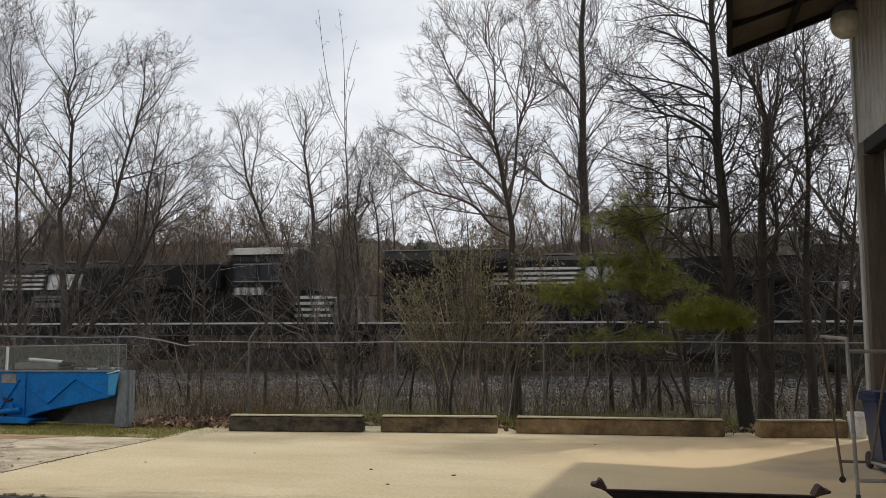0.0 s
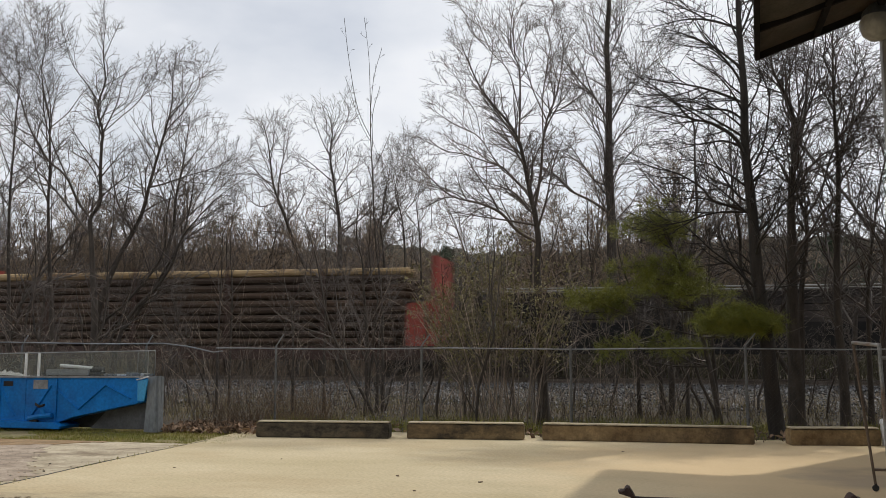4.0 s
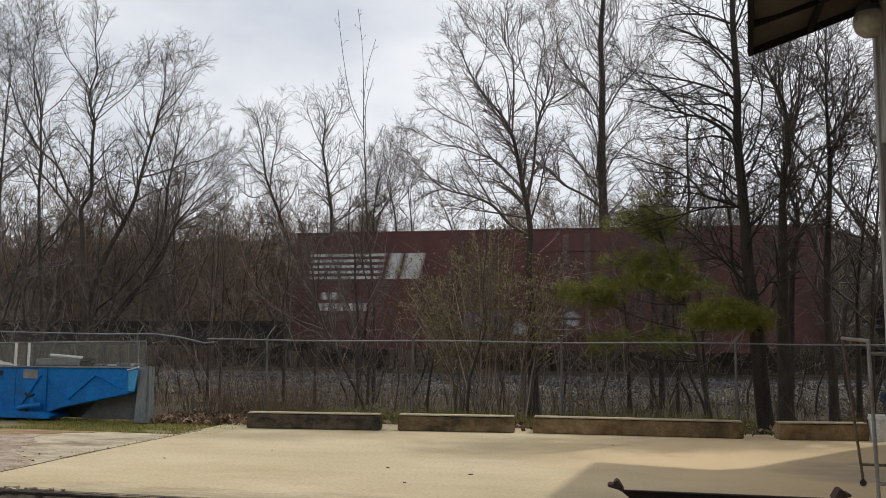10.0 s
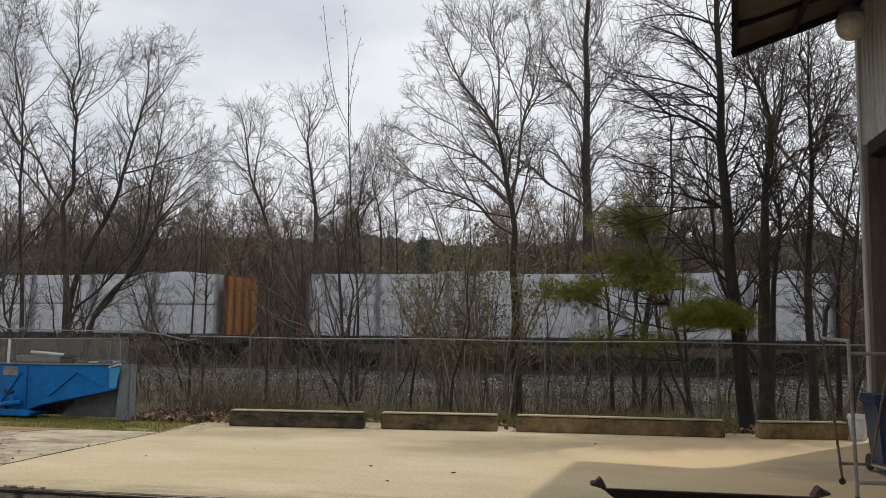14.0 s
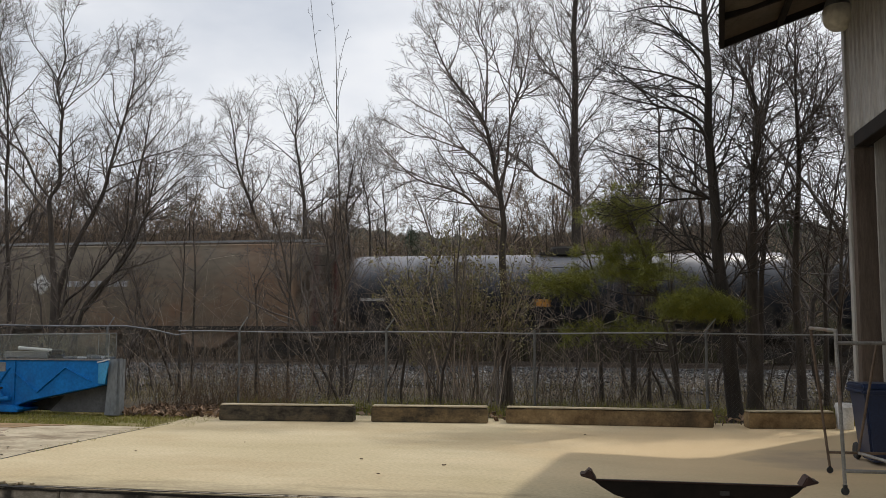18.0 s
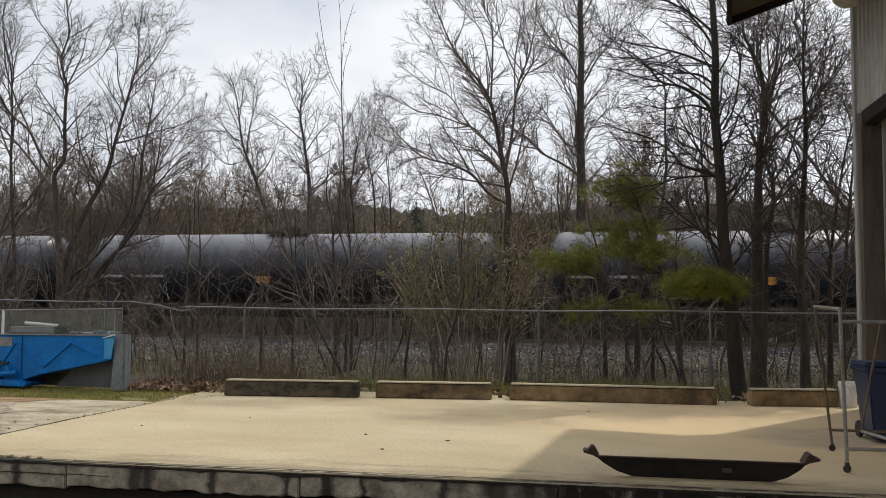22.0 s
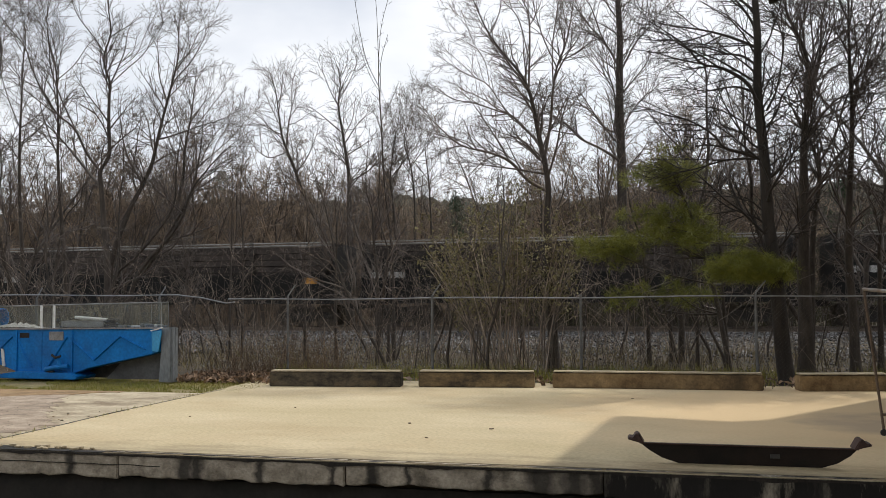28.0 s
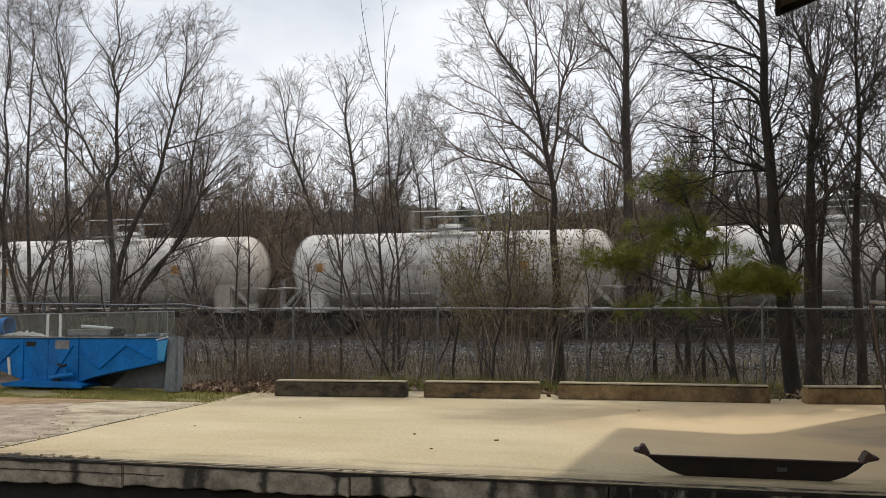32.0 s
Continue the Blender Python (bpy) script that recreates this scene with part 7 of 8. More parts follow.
def locomotive(lo, hi, shift=0.0):
    car = car_at(lo, hi, "locomotive", "black diesel locomotive with white emblem stripes", "locomotive", "locomotives at the head")
    L = hi - lo - 0.5
    part("frame", Shape().box(-L / 2, -1.5, 1.45, L / 2, 1.5, 1.85), LOCO, car, bevel=0.03)
    part("sill_stripe", Shape().box(-L / 2 + 0.1, -1.515, 1.86, L / 2 - 0.1, -1.44, 1.93), WHITE, car, "white walkway edge")
    part("fuel_tank", Shape().prism([(-1.45, 1.4), (-1.45, 0.75), (-1.1, 0.42), (1.1, 0.42), (1.45, 0.75), (1.45, 1.4)], "x", -3.0, 3.2), UNDER, car)
    part("hood", Shape().prism([(-0.98, 1.85), (-0.98, 4.25), (-0.75, 4.45), (0.75, 4.45), (0.98, 4.25), (0.98, 1.85)], "x", -L / 2 + 0.9, 6.2), LOCO, car, bevel=0.03)
    part("radiator", Shape().prism([(-1.4, 3.9), (-1.45, 4.3), (-1.1, 4.72), (1.1, 4.72), (1.45, 4.3), (1.4, 3.9)], "x", -L / 2 + 1.0, -4.8), LOCO, car, "flared radiator housing", bevel=0.03)
    for k in range(3):
        part("roof_fan", Shape().lathe([(0.6, 4.45), (0.62, 4.52), (0.5, 4.6)], "z", 16, (-3.2 + k * 1.7, 0, 0)), UNDER, car)
    part("blower_box", Shape().box(1.8, -1.3, 3.3, 5.8, 1.3, 4.3), LOCO, car, bevel=0.05)
    for k in range(9):
        x = -8.6 + k * 1.15
        part("hood_door", Shape().box(x, -1.01, 2.05, x + 1.05, -0.985, 3.05), LOCO, car)
    part("cab", Shape().prism([(-1.5, 1.85), (-1.5, 4.38), (-1.1, 4.86), (0, 4.99), (1.1, 4.86), (1.5, 4.38), (1.5, 1.85)], "x", 6.2, 8.8), LOCO, car, bevel=0.03)
    part("cab_roof", Shape().prism([(-1.36, 4.66), (-1.12, 4.94), (0, 5.08), (1.12, 4.94), (1.36, 4.66), (1.1, 4.88), (0, 5.01), (-1.1, 4.88)], "x", 6.1, 8.9), CABROOF, car, "pale faded cab roof")
    part("hood_top", Shape().box(-L / 2 + 1.0, -1.12, 4.722, -4.8, 1.1, 4.75), CABROOF, car, "pale radiator top")
    for x in (6.5, 7.55):
        w = part("cab_window", Shape().box(x, -1.53, 3.6, x + 0.85, -1.495, 4.22), TANKBLACK, car, "dark glass")
        part("window_frame", Shape().box(x - 0.05, -1.53, 3.54, x + 0.9, -1.505, 3.59).box(x - 0.05, -1.53, 4.23, x + 0.9, -1.505, 4.28), GREYPAINT, w)
    part("nose", Shape().prism([(8.8, 1.85), (10.5, 1.85), (10.5, 2.9), (10.3, 3.15), (8.8, 3.25)], "y", -1.1, 1.1), LOCO, car, bevel=0.05)
    for k in range(4):
        part("nose_stripe", Shape().box(8.95, -1.112, 2.15 + 0.24 * k, 10.4, -1.102, 2.27 + 0.24 * k), WHITE, car, "white nose stripe")
    stripes(car, -4.6 + shift, 0.4 + shift, 3.35, 4.0, 4, -1.0)
    bars(car, -1.7 + shift, 2.9, 1.9, 0.2, 7, -1.02, GREYINK)
    bars(car, -1.7 + shift, 2.6, 2.1, 0.2, 8, -1.02, GREYINK)
    bars(car, 6.55, 3.02, 1.25, 0.3, 4, -1.51)
    rails(car, -L / 2 + 0.4, 6.0, -1.45, 1.93, 2.95, 14, LOCO)
    rails(car, L / 2 - 1.0, L / 2 - 0.2, -1.45, 1.0, 2.9, 1, WHITE)
    rails(car, -L / 2 + 0.1, -L / 2 + 0.6, -1.45, 1.0, 2.9, 1, WHITE)
    for sgn in (-1, 1):
        part("pilot", Shape().box(sgn * L / 2 - 0.12, -1.4, 0.3, sgn * L / 2 + 0.12, 1.4, 1.45), LOCO, car, bevel=0.03)
        part("steps", Shape().box(sgn * (L / 2 - 0.5) - 0.3, -1.52, 0.45, sgn * (L / 2 - 0.5) + 0.3, -1.3, 0.5).box(sgn * (L / 2 - 0.5) - 0.3, -1.52, 0.95, sgn * (L / 2 - 0.5) + 0.3, -1.3, 1.0), UNDER, car)
    running_gear(car, L, 4.0, True)
    return car


def gondola(lo, hi, m, name, label, top=2.62, load=None):
    car = car_at(lo, hi, name, label, "gondola car")
    L = hi - lo - 0.9
    part("floor", Shape().box(-L / 2, -1.4, 1.0, L / 2, 1.4, 1.12), UNDER, car)
    for y in (-1.45, 1.38):
        part("side_wall", Shape().box(-L / 2, y, 0.98, L / 2, y + 0.07, top), m, car)
    for x in (-L / 2, L / 2 - 0.07):
        part("end_wall", Shape().box(x, -1.38, 1.0, x + 0.07, 1.38, top), m, car)
    part("top_chord", Shape().box(-L / 2 - 0.04, -1.53, top - 0.12, L / 2 + 0.04, -1.36, top).box(-L / 2 - 0.04, 1.36, top - 0.12, L / 2 + 0.04, 1.53, top), m, car, bevel=0.015)
    part("side_sill", Shape().box(-L / 2, -1.52, 0.9, L / 2, -1.42, 1.08), m, car)
    rib_me = Shape().box(-0.06, -1.54, 1.08, 0.06, -1.45, top - 0.12).mesh("rib", m)
    n = int(L / 1.2)
    for k in range(n + 1):
        r = new("rib", rib_me)
        r.parent, r.location = car, (-L / 2 + 0.1 + (L - 0.2) * k / n, 0, 0)
    if top > 2.2:
        bars(car, -6.6, top - 0.55, 0.7, 0.30, 2, -1.46)
        bars(car, -7.1, top - 1.0, 1.8, 0.30, 6, -1.46)
    running_gear(car, hi - lo - 0.4)
    return car


def cylinders(car, xs, top, r, m, label):
    for k, (x, L) in enumerate(xs):
        part("pipe_load", Shape().lathe([(r * 0.86, -L / 2), (r, -L / 2), (r, L / 2), (r * 0.86, L / 2)], "x", 18, (x, -0.3 if k % 2 else -0.6, top - r)), m, car, label, smooth=True)


def pole_car(lo, hi):
    car = car_at(lo, hi, "pole_car", "red bulkhead flat car loaded with wooden poles", "flat car", "cars with pole loads")
    L = hi - lo - 0.9
    part("deck", Shape().box(-L / 2, -1.45, 0.95, L / 2, 1.45, 1.25), UNDER, car, bevel=0.02)
    part("side_sill", Shape().box(-L / 2, -1.5, 0.72, L / 2, -1.46, 1.24), EARSTEEL, car)
    for sgn in (-1, 1):
        bh = part("bulkhead", Shape().box(sgn * (L / 2 - 0.3) - 0.12, -1.45, 1.25, sgn * (L / 2 - 0.3) + 0.12, 1.45, 4.75), REDCAR, car, "red steel bulkhead", bevel=0.02)
        part("gusset", Shape().prism([(sgn * (L / 2 - 0.42), 1.25), (sgn * (L / 2 - 1.5), 1.25), (sgn * (L / 2 - 1.4), 2.9), (sgn * (L / 2 - 0.42), 3.0)], "y", -1.47, -1.40), REDCAR, bh)
    g = random.Random(int(lo))
    for row in range(10):
        for col in range(7):
            if row < 9 and col > 1 and col < 6:
                continue
            y, z = -1.22 + col * 0.40, 1.42 + row * 0.31
            r = g.uniform(0.13, 0.17)
            Lp = L - 2.9 - g.uniform(0, 0.8)
            o = g.uniform(-0.3, 0.3)
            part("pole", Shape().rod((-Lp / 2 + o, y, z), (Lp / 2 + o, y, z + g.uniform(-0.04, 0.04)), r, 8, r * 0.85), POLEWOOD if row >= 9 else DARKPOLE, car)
    for x in (-6.2, -2.1, 2.1, 6.2):
        part("stake", Shape().box(x - 0.06, -1.5, 1.2, x + 0.06, -1.40, 4.45), EARSTEEL, car)
    running_gear(car, hi - lo - 0.4)
    return car


def tie_car(lo, hi, top=3.25, emblem=False):
    """Dark gondola heaped with dark ties above its stakes."""
    car = car_at(lo, hi, "stake_car", "dark stake car piled with dark timber", "flat car", "dark loaded cars")
    L = hi - lo - 0.8
    part("deck", Shape().box(-L / 2, -1.45, 0.95, L / 2, 1.45, 1.2), UNDER, car)
    part("side_plate", Shape().box(-L / 2, -1.5, 0.95, L / 2, -1.46, 2.1), LOCO, car)
    for sgn in (-1, 1):
        part("end_rack", Shape().box(sgn * (L / 2 - 0.15) - 0.08, -1.45, 1.2, sgn * (L / 2 - 0.15) + 0.08, 1.45, top + 0.12), LOCO, car, bevel=0.02)
    g = random.Random(int(lo))
    piles = int(L / 2.9)
    for p in range(piles):
        x0 = -L / 2 + 0.5 + p * (L - 1.0) / piles
        for row in range(8):
            z = 1.25 + row * (top - 1.25) / 8
            for y0 in (-1.42, -0.3, 0.6):
                part("timber", Shape().box(x0 + g.uniform(0, 0.12), y0 + g.uniform(0, 0.06), z, x0 + (L - 1.0) / piles - 0.08 + g.uniform(-0.1, 0), y0 + 0.8, z + (top - 1.25) / 8 - 0.03), DARKLOAD, car)
    for k in range(piles + 1):
        x = -L / 2 + 0.45 + k * (L - 1.0) / piles
        part("stake", Shape().box(x - 0.04, -1.5, 1.2, x + 0.04, -1.44, top + (0.55 if k % 3 == 1 else 0.05)), UNDER, car)
    part("top_bar", Shape().rod((-L / 2 + 0.3, -1.40, top + 0.05), (L / 2 - 0.3, -1.40, top + 0.05), 0.035, 6), DRUM, car, "pale bar along the top")
    part("top_bar", Shape().rod((-L / 2 + 0.3, -1.36, top + 0.16), (L / 2 - 0.3, -1.36, top + 0.16), 0.03, 6), DRUM, car, "pale bar along the top")
    part("end_panel", Shape().box(-L / 2 + 0.25, -1.53, 1.15, -L / 2 + 3.6, -1.505, 2.75), LOCO, car, "smooth dark end panel")
    part("placard", Shape().box(L / 2 - 1.3, -1.535, 1.75, L / 2 - 0.85, -1.505, 2.0), PLACARD, car, "orange placard")
    bars(car, -L / 2 + 0.5, 1.95, 0.4, 0.24, 2, -1.532)
    bars(car, -L / 2 + 1.25, 1.95, 0.65, 0.24, 3, -1.532)
    # Loose timbers; the grey ones hold the pile's lit top in their colour.
    for k in range(16):
        x, w = -L / 2 + 0.6 + g.uniform(0, L - 3.6), g.uniform(1.2, 2.6)
        part("loose_timber", Shape().box(x, -1.3 + g.uniform(0, 0.5), top - 0.02, x + w, -0.6 + g.uniform(0, 0.4), top + g.uniform(0.05, 0.14)), (DARKLOAD, TIE, GREYWOOD)[k % 3], car)
    if emblem:
        stripes(car, 0.2, 3.6, 1.45, 2.05, 4, -1.51, m=BLOCK)
    running_gear(car, hi - lo - 0.4)
    return car


PALE_TAGS = ((2.4, 3.7, 1.22, 2.2), (3.85, 5.3, 1.2, 2.28), (5.4, 5.9, 1.4, 2.0), (6.05, 7.3, 1.25, 2.2), (-6.6, -5.7, 1.45, 2.2), (-5.6, -4.6, 1.4, 2.1))


def boxcar(lo, hi, m, label, top=5.45, door=None, door_m=None, emblem=True, graffiti=0, drop=0.0):
    car = car_at(lo, hi, "boxcar", label, "boxcar")
    L = hi - lo - 1.0
    part("body", Shape().box(-L / 2, -1.48, 1.15, L / 2, 1.48, top - 0.12), m, car, bevel=0.02)
    part("roof", Shape().prism([(-1.5, top - 0.14), (-1.5, top - 0.08), (0, top), (1.5, top - 0.08), (1.5, top - 0.14)], "x", -L / 2 - 0.03, L / 2 + 0.03), KERBTOP if m is YELLOW else TUSCAN, car, "dull metal roof")
    part("side_sill", Shape().prism([(-L / 2 + 0.3, 1.2), (-L / 2 + 2.4, 0.82), (L / 2 - 2.4, 0.82), (L / 2 - 0.3, 1.2)], "y", -1.5, -1.44), m, car)
    rib_me = Shape().prism([(-0.07, -1.48), (-0.035, -1.53), (0.035, -1.53), (0.07, -1.48)], "z", 1.22, top - 0.16).mesh("rib", m)
    n = int(L / 1.25)
    for k in range(n + 1):
        x = -L / 2 + 0.12 + (L - 0.24) * k / n
        if door and abs(x - door[0]) < door[1] / 2 + 0.1:
            continue
        r = new("rib", rib_me)
        r.parent, r.location = car, (x, 0, 0)
    if door:
        d = part("door", Shape().box(door[0] - door[1] / 2, -1.56, 1.3, door[0] + door[1] / 2, -1.50, top - 0.25), door_m or m, car, bevel=0.01)
        for k in range(7):
            z = 1.45 + k * (top - 1.9) / 7
            part("door_rib", Shape().box(door[0] - door[1] / 2 + 0.08, -1.585, z, door[0] + door[1] / 2 - 0.08, -1.56, z + 0.1), door_m or m, d)
        part("door_rail", Shape().box(door[0] - door[1], -1.57, 1.2, door[0] + door[1], -1.50, 1.28), m, car)
        for x in (-0.4, 0.4):
            part("lock_bar", Shape().rod((door[0] + x, -1.6, 1.35), (door[0] + x, -1.6, top - 0.3), 0.025, 5), GALV, d)
    for sgn in (-1, 1):
        for k in range(9):
            z = 1.5 + k * (top - 2.0) / 9
            part("end_corrugation", Shape().prism([(sgn * L / 2, z), (sgn * (L / 2 + 0.09), z + 0.1), (sgn * (L / 2 + 0.09), z + 0.18), (sgn * L / 2, z + 0.28)], "y", -1.35, 1.35), m, car)
        ladder(car, sgn * (L / 2 - 0.35), -1.55, 0.8, 3.0, m)
    y = -1.535
    if emblem:
        stripes(car, -L / 2 + 0.7 - drop, -L / 2 + 5.2 - drop, top - 1.95 - drop, top - 0.95 - drop, 5, y)
        bars(car, -L / 2 + 1.2, top - 2.75, 0.7, 0.28, 2, y)
        bars(car, -L / 2 + 1.0, top - 3.2, 2.2, 0.30, 7, y)
        for k in range(3):
            bars(car, 0.8, top - 1.2 - k * 0.18, 1.2, 0.10, 9, y)
    else:
        bars(car, -L / 2 + 3.6, top - 1.2, 1.0, 0.14, 7, y, UNDER)
        bars(car, -L / 2 + 2.0, top - 2.6, 1.5, 0.26, 4, y, UNDER)
        bars(car, -L / 2 + 1.5, top - 3.1, 2.6, 0.30, 6, y, UNDER)
        for k in range(3):
            bars(car, -L / 2 + 3.6, top - 1.45 - k * 0.2, 0.9, 0.10, 5, y, UNDER)
        part("sign_panel", Shape().box(L / 2 - 3.5, y - 0.012, top - 1.15, L / 2 - 2.1, y, top - 0.55), UNDER, car, "black panel with pale marks")
        bars(car, L / 2 - 3.35, top - 0.95, 1.1, 0.22, 3, y - 0.013)
        ex, ez = -L / 2 + 2.5, top - 1.2
        part("emblem", Shape().prism([(ex - 0.75, ez), (ex - 0.3, ez + 0.45), (ex + 0.45, ez + 0.5), (ex + 0.75, ez + 0.1), (ex + 0.35, ez - 0.45), (ex - 0.4, ez - 0.4)], "y", y - 0.008, y), GRAFF_C, car, "blue emblem plate")
        part("emblem", Shape().prism([(ex - 0.55, ez + 0.02), (ex - 0.1, ez + 0.14), (ex + 0.3, ez + 0.38), (ex + 0.12, ez + 0.06), (ex + 0.5, ez - 0.12), (ex, ez - 0.1), (ex - 0.3, ez - 0.32), (ex - 0.22, ez - 0.06)], "y", y - 0.016, y - 0.009), REDCAR, car, "red star shape on the emblem")
    if graffiti:
        g = random.Random(graffiti)
        if drop:
            for x0, x1, z0, z1 in PALE_TAGS:
                edge_up = [(x0 + (x1 - x0) * i / 12, z1 + 0.30 * noise.noise((x0 + i * 0.8, 1, 0))) for i in range(13)]
                edge_low = [(x0 + 0.12 + (x1 - x0) * i / 12, z0 + 0.24 * noise.noise((x0 + i * 0.9, 5, 0))) for i in range(13)]
                part("spray_mark", Shape().prism(edge_low + edge_up[::-1], "y", y - 0.010, y - 0.003), GRAFF_A, car, "broad patch of pale spray paint")
        for k in range(0 if drop else 9 if emblem else 5):
            x = g.uniform(-3.5, 1.0) if emblem else g.uniform(-L / 2 + 2, -1.2)
            z = 1.4 + g.uniform(0, 0.5)
            w = g.uniform(0.35, 0.8)
            hgt = g.uniform(0.35, 0.8)
            mm = (GRAFF_A, GRAFF_C, GRAFF_B, GRAFF_A)[(k + graffiti) % 4] if emblem else GREYINK
            part("spray_mark", Shape().prism([(x, z), (x + w * 0.8, z - 0.1), (x + w, z + hgt * 0.5), (x + w * 0.6, z + hgt), (x + w * 0.1, z + hgt * 0.8)], "y", y - 0.012 - 0.002 * k, y - 0.003), mm, car, "patch of spray paint")
    running_gear(car, hi - lo - 0.4, 2.4)
    return car


def tank_car(lo, hi, m, name, label, group, top, dia, white):
    car = car_at(lo, hi, name, label, "tank car", group)
    L = hi - lo - (1.55 if white else 1.3)
    r, zc = dia / 2, top - dia / 2
    rings = [(0.02, -L / 2)] + [(r * math.sin(a), -L / 2 + 0.75 * (1 - math.cos(a)) * (1 if white else 0.8)) for a in np.linspace(0.25, math.pi / 2, 6)]
    rings += [(q, -h) for q, h in reversed(rings)]
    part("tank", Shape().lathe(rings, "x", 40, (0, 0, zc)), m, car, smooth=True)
    seam = Shape().lathe([(r + 0.004, -0.04), (r + 0.004, 0.04)], "x", 40, (0, 0, zc)).mesh("seam", m)
    for k in range(1, 5):
        s = new("seam", seam)
        s.parent, s.location = car, (-L / 2 + 0.6 + (L - 1.2) * k / 5, 0, 0)
    part("stub_sill", Shape().box(-(hi - lo) / 2 + 0.45, -0.35, 0.78, (hi - lo) / 2 - 0.45, 0.35, 1.05), UNDER, car)
    for sgn in (-1, 1):
        x = sgn * ((hi - lo) / 2 - 2.0)
        part("saddle", Shape().prism([(-1.25, 1.0), (-1.35, zc - r * 0.42), (-0.9, zc - r * 0.8), (0.9, zc - r * 0.8), (1.35, zc - r * 0.42), (1.25, 1.0)], "x", x - 0.35, x + 0.35), m if white else UNDER, car)
        e = sgn * ((hi - lo) / 2 - 0.5)
        part("end_platform", Shape().box(min(e, e - sgn * 1.1), -1.45, 0.98, max(e, e - sgn * 1.1), 1.45, 1.08), UNDER, car)
        s = Shape()
        for y in (-1.42, 1.42):
            s.path([(e, y, 1.08), (e, y, 2.0), (e - sgn * 0.7, y, 2.0), (e - sgn * 1.05, y, 1.4)], 0.022, 5)
        s.rod((e, -1.42, 2.0), (e, 1.42, 2.0), 0.022, 5)
        part("end_rail", s, m if white else UNDER, car)
        if white:
            part("end_brace", Shape().rod((e - sgn * 0.1, -1.4, 1.08), (e - sgn * 1.25, -1.3, 2.3), 0.035, 6).rod((e - sgn * 0.15, -1.4, 1.08), (e - sgn * 0.15, -1.4, 2.35), 0.03, 6), WHITE, car, "white slanted brace")
    part("dome", Shape().lathe([(0.45, top - 0.1), (0.45, top + 0.22), (0.40, top + 0.30)], "z", 16), m if white else UNDER, car)
    if white:
        part("dome_platform", Shape().box(-1.3, -1.1, top + 0.02, 1.3, -0.55, top + 0.07).box(-1.3, 0.55, top + 0.02, 1.3, 1.1, top + 0.07), GALV, car)
        s = Shape()
        for y in (-1.1, 1.1):
            s.rod((-1.3, y, top + 0.75), (1.3, y, top + 0.75), 0.022, 5)
            for x in (-1.3, 0, 1.3):
                s.rod((x, y, top - 0.3), (x, y, top + 0.75), 0.022, 5)
        part("platform_rail", s, WHITE, car)
        part("running_rail", Shape().rod((-L / 2, -1.5, 1.18), (L / 2, -1.5, 1.18), 0.03, 5), WHITE, car)
        part("grab_rail", Shape().rod((-L / 2 + 1, -1.5, 1.75), (-0.4, -1.5, 1.75), 0.02, 5), WHITE, car)
        ladder(car, 0.1, -1.52, 1.1, top - 0.5, WHITE)
        bars(car, -3.4, zc - 0.1, 1.1, 0.2, 4, -r - 0.004, TANKINK)
        bars(car, -2.0, zc - 0.1, 1.5, 0.2, 6, -r - 0.004, TANKINK)
        for x in (3.0, -L / 2 + 1.3):
            part("placard", Shape().box(x, -r - 0.012, zc - 0.15, x + 0.35, -r - 0.002, zc + 0.2), PLACARD, car, "orange placard")
    else:
        part("dome_rail", Shape().box(-0.9, -0.75, top - 0.05, 0.9, 0.75, top + 0.05), UNDER, car)
        ladder(car, -0.1, -1.50, 1.0, top - 0.6, UNDER)
        bars(car, -7.7, zc - 0.40, 1.0, 0.22, 4, -r * 0.97 - 0.004, WHITE)
        bars(car, -6.3, zc - 0.40, 1.4, 0.22, 6, -r * 0.97 - 0.004, WHITE)
        part("placard", Shape().box(-0.95, -r - 0.012, zc - 0.62, -0.45, -r + 0.06, zc - 0.34), PLACARD, car, "orange placard")
        part("running_rail", Shape().rod((-L / 2 + 0.5, -1.5, 1.2), (L / 2 - 0.5, -1.5, 1.2), 0.025, 5), UNDER, car)
    running_gear(car, hi - lo - 0.4, 1.7)
    return car


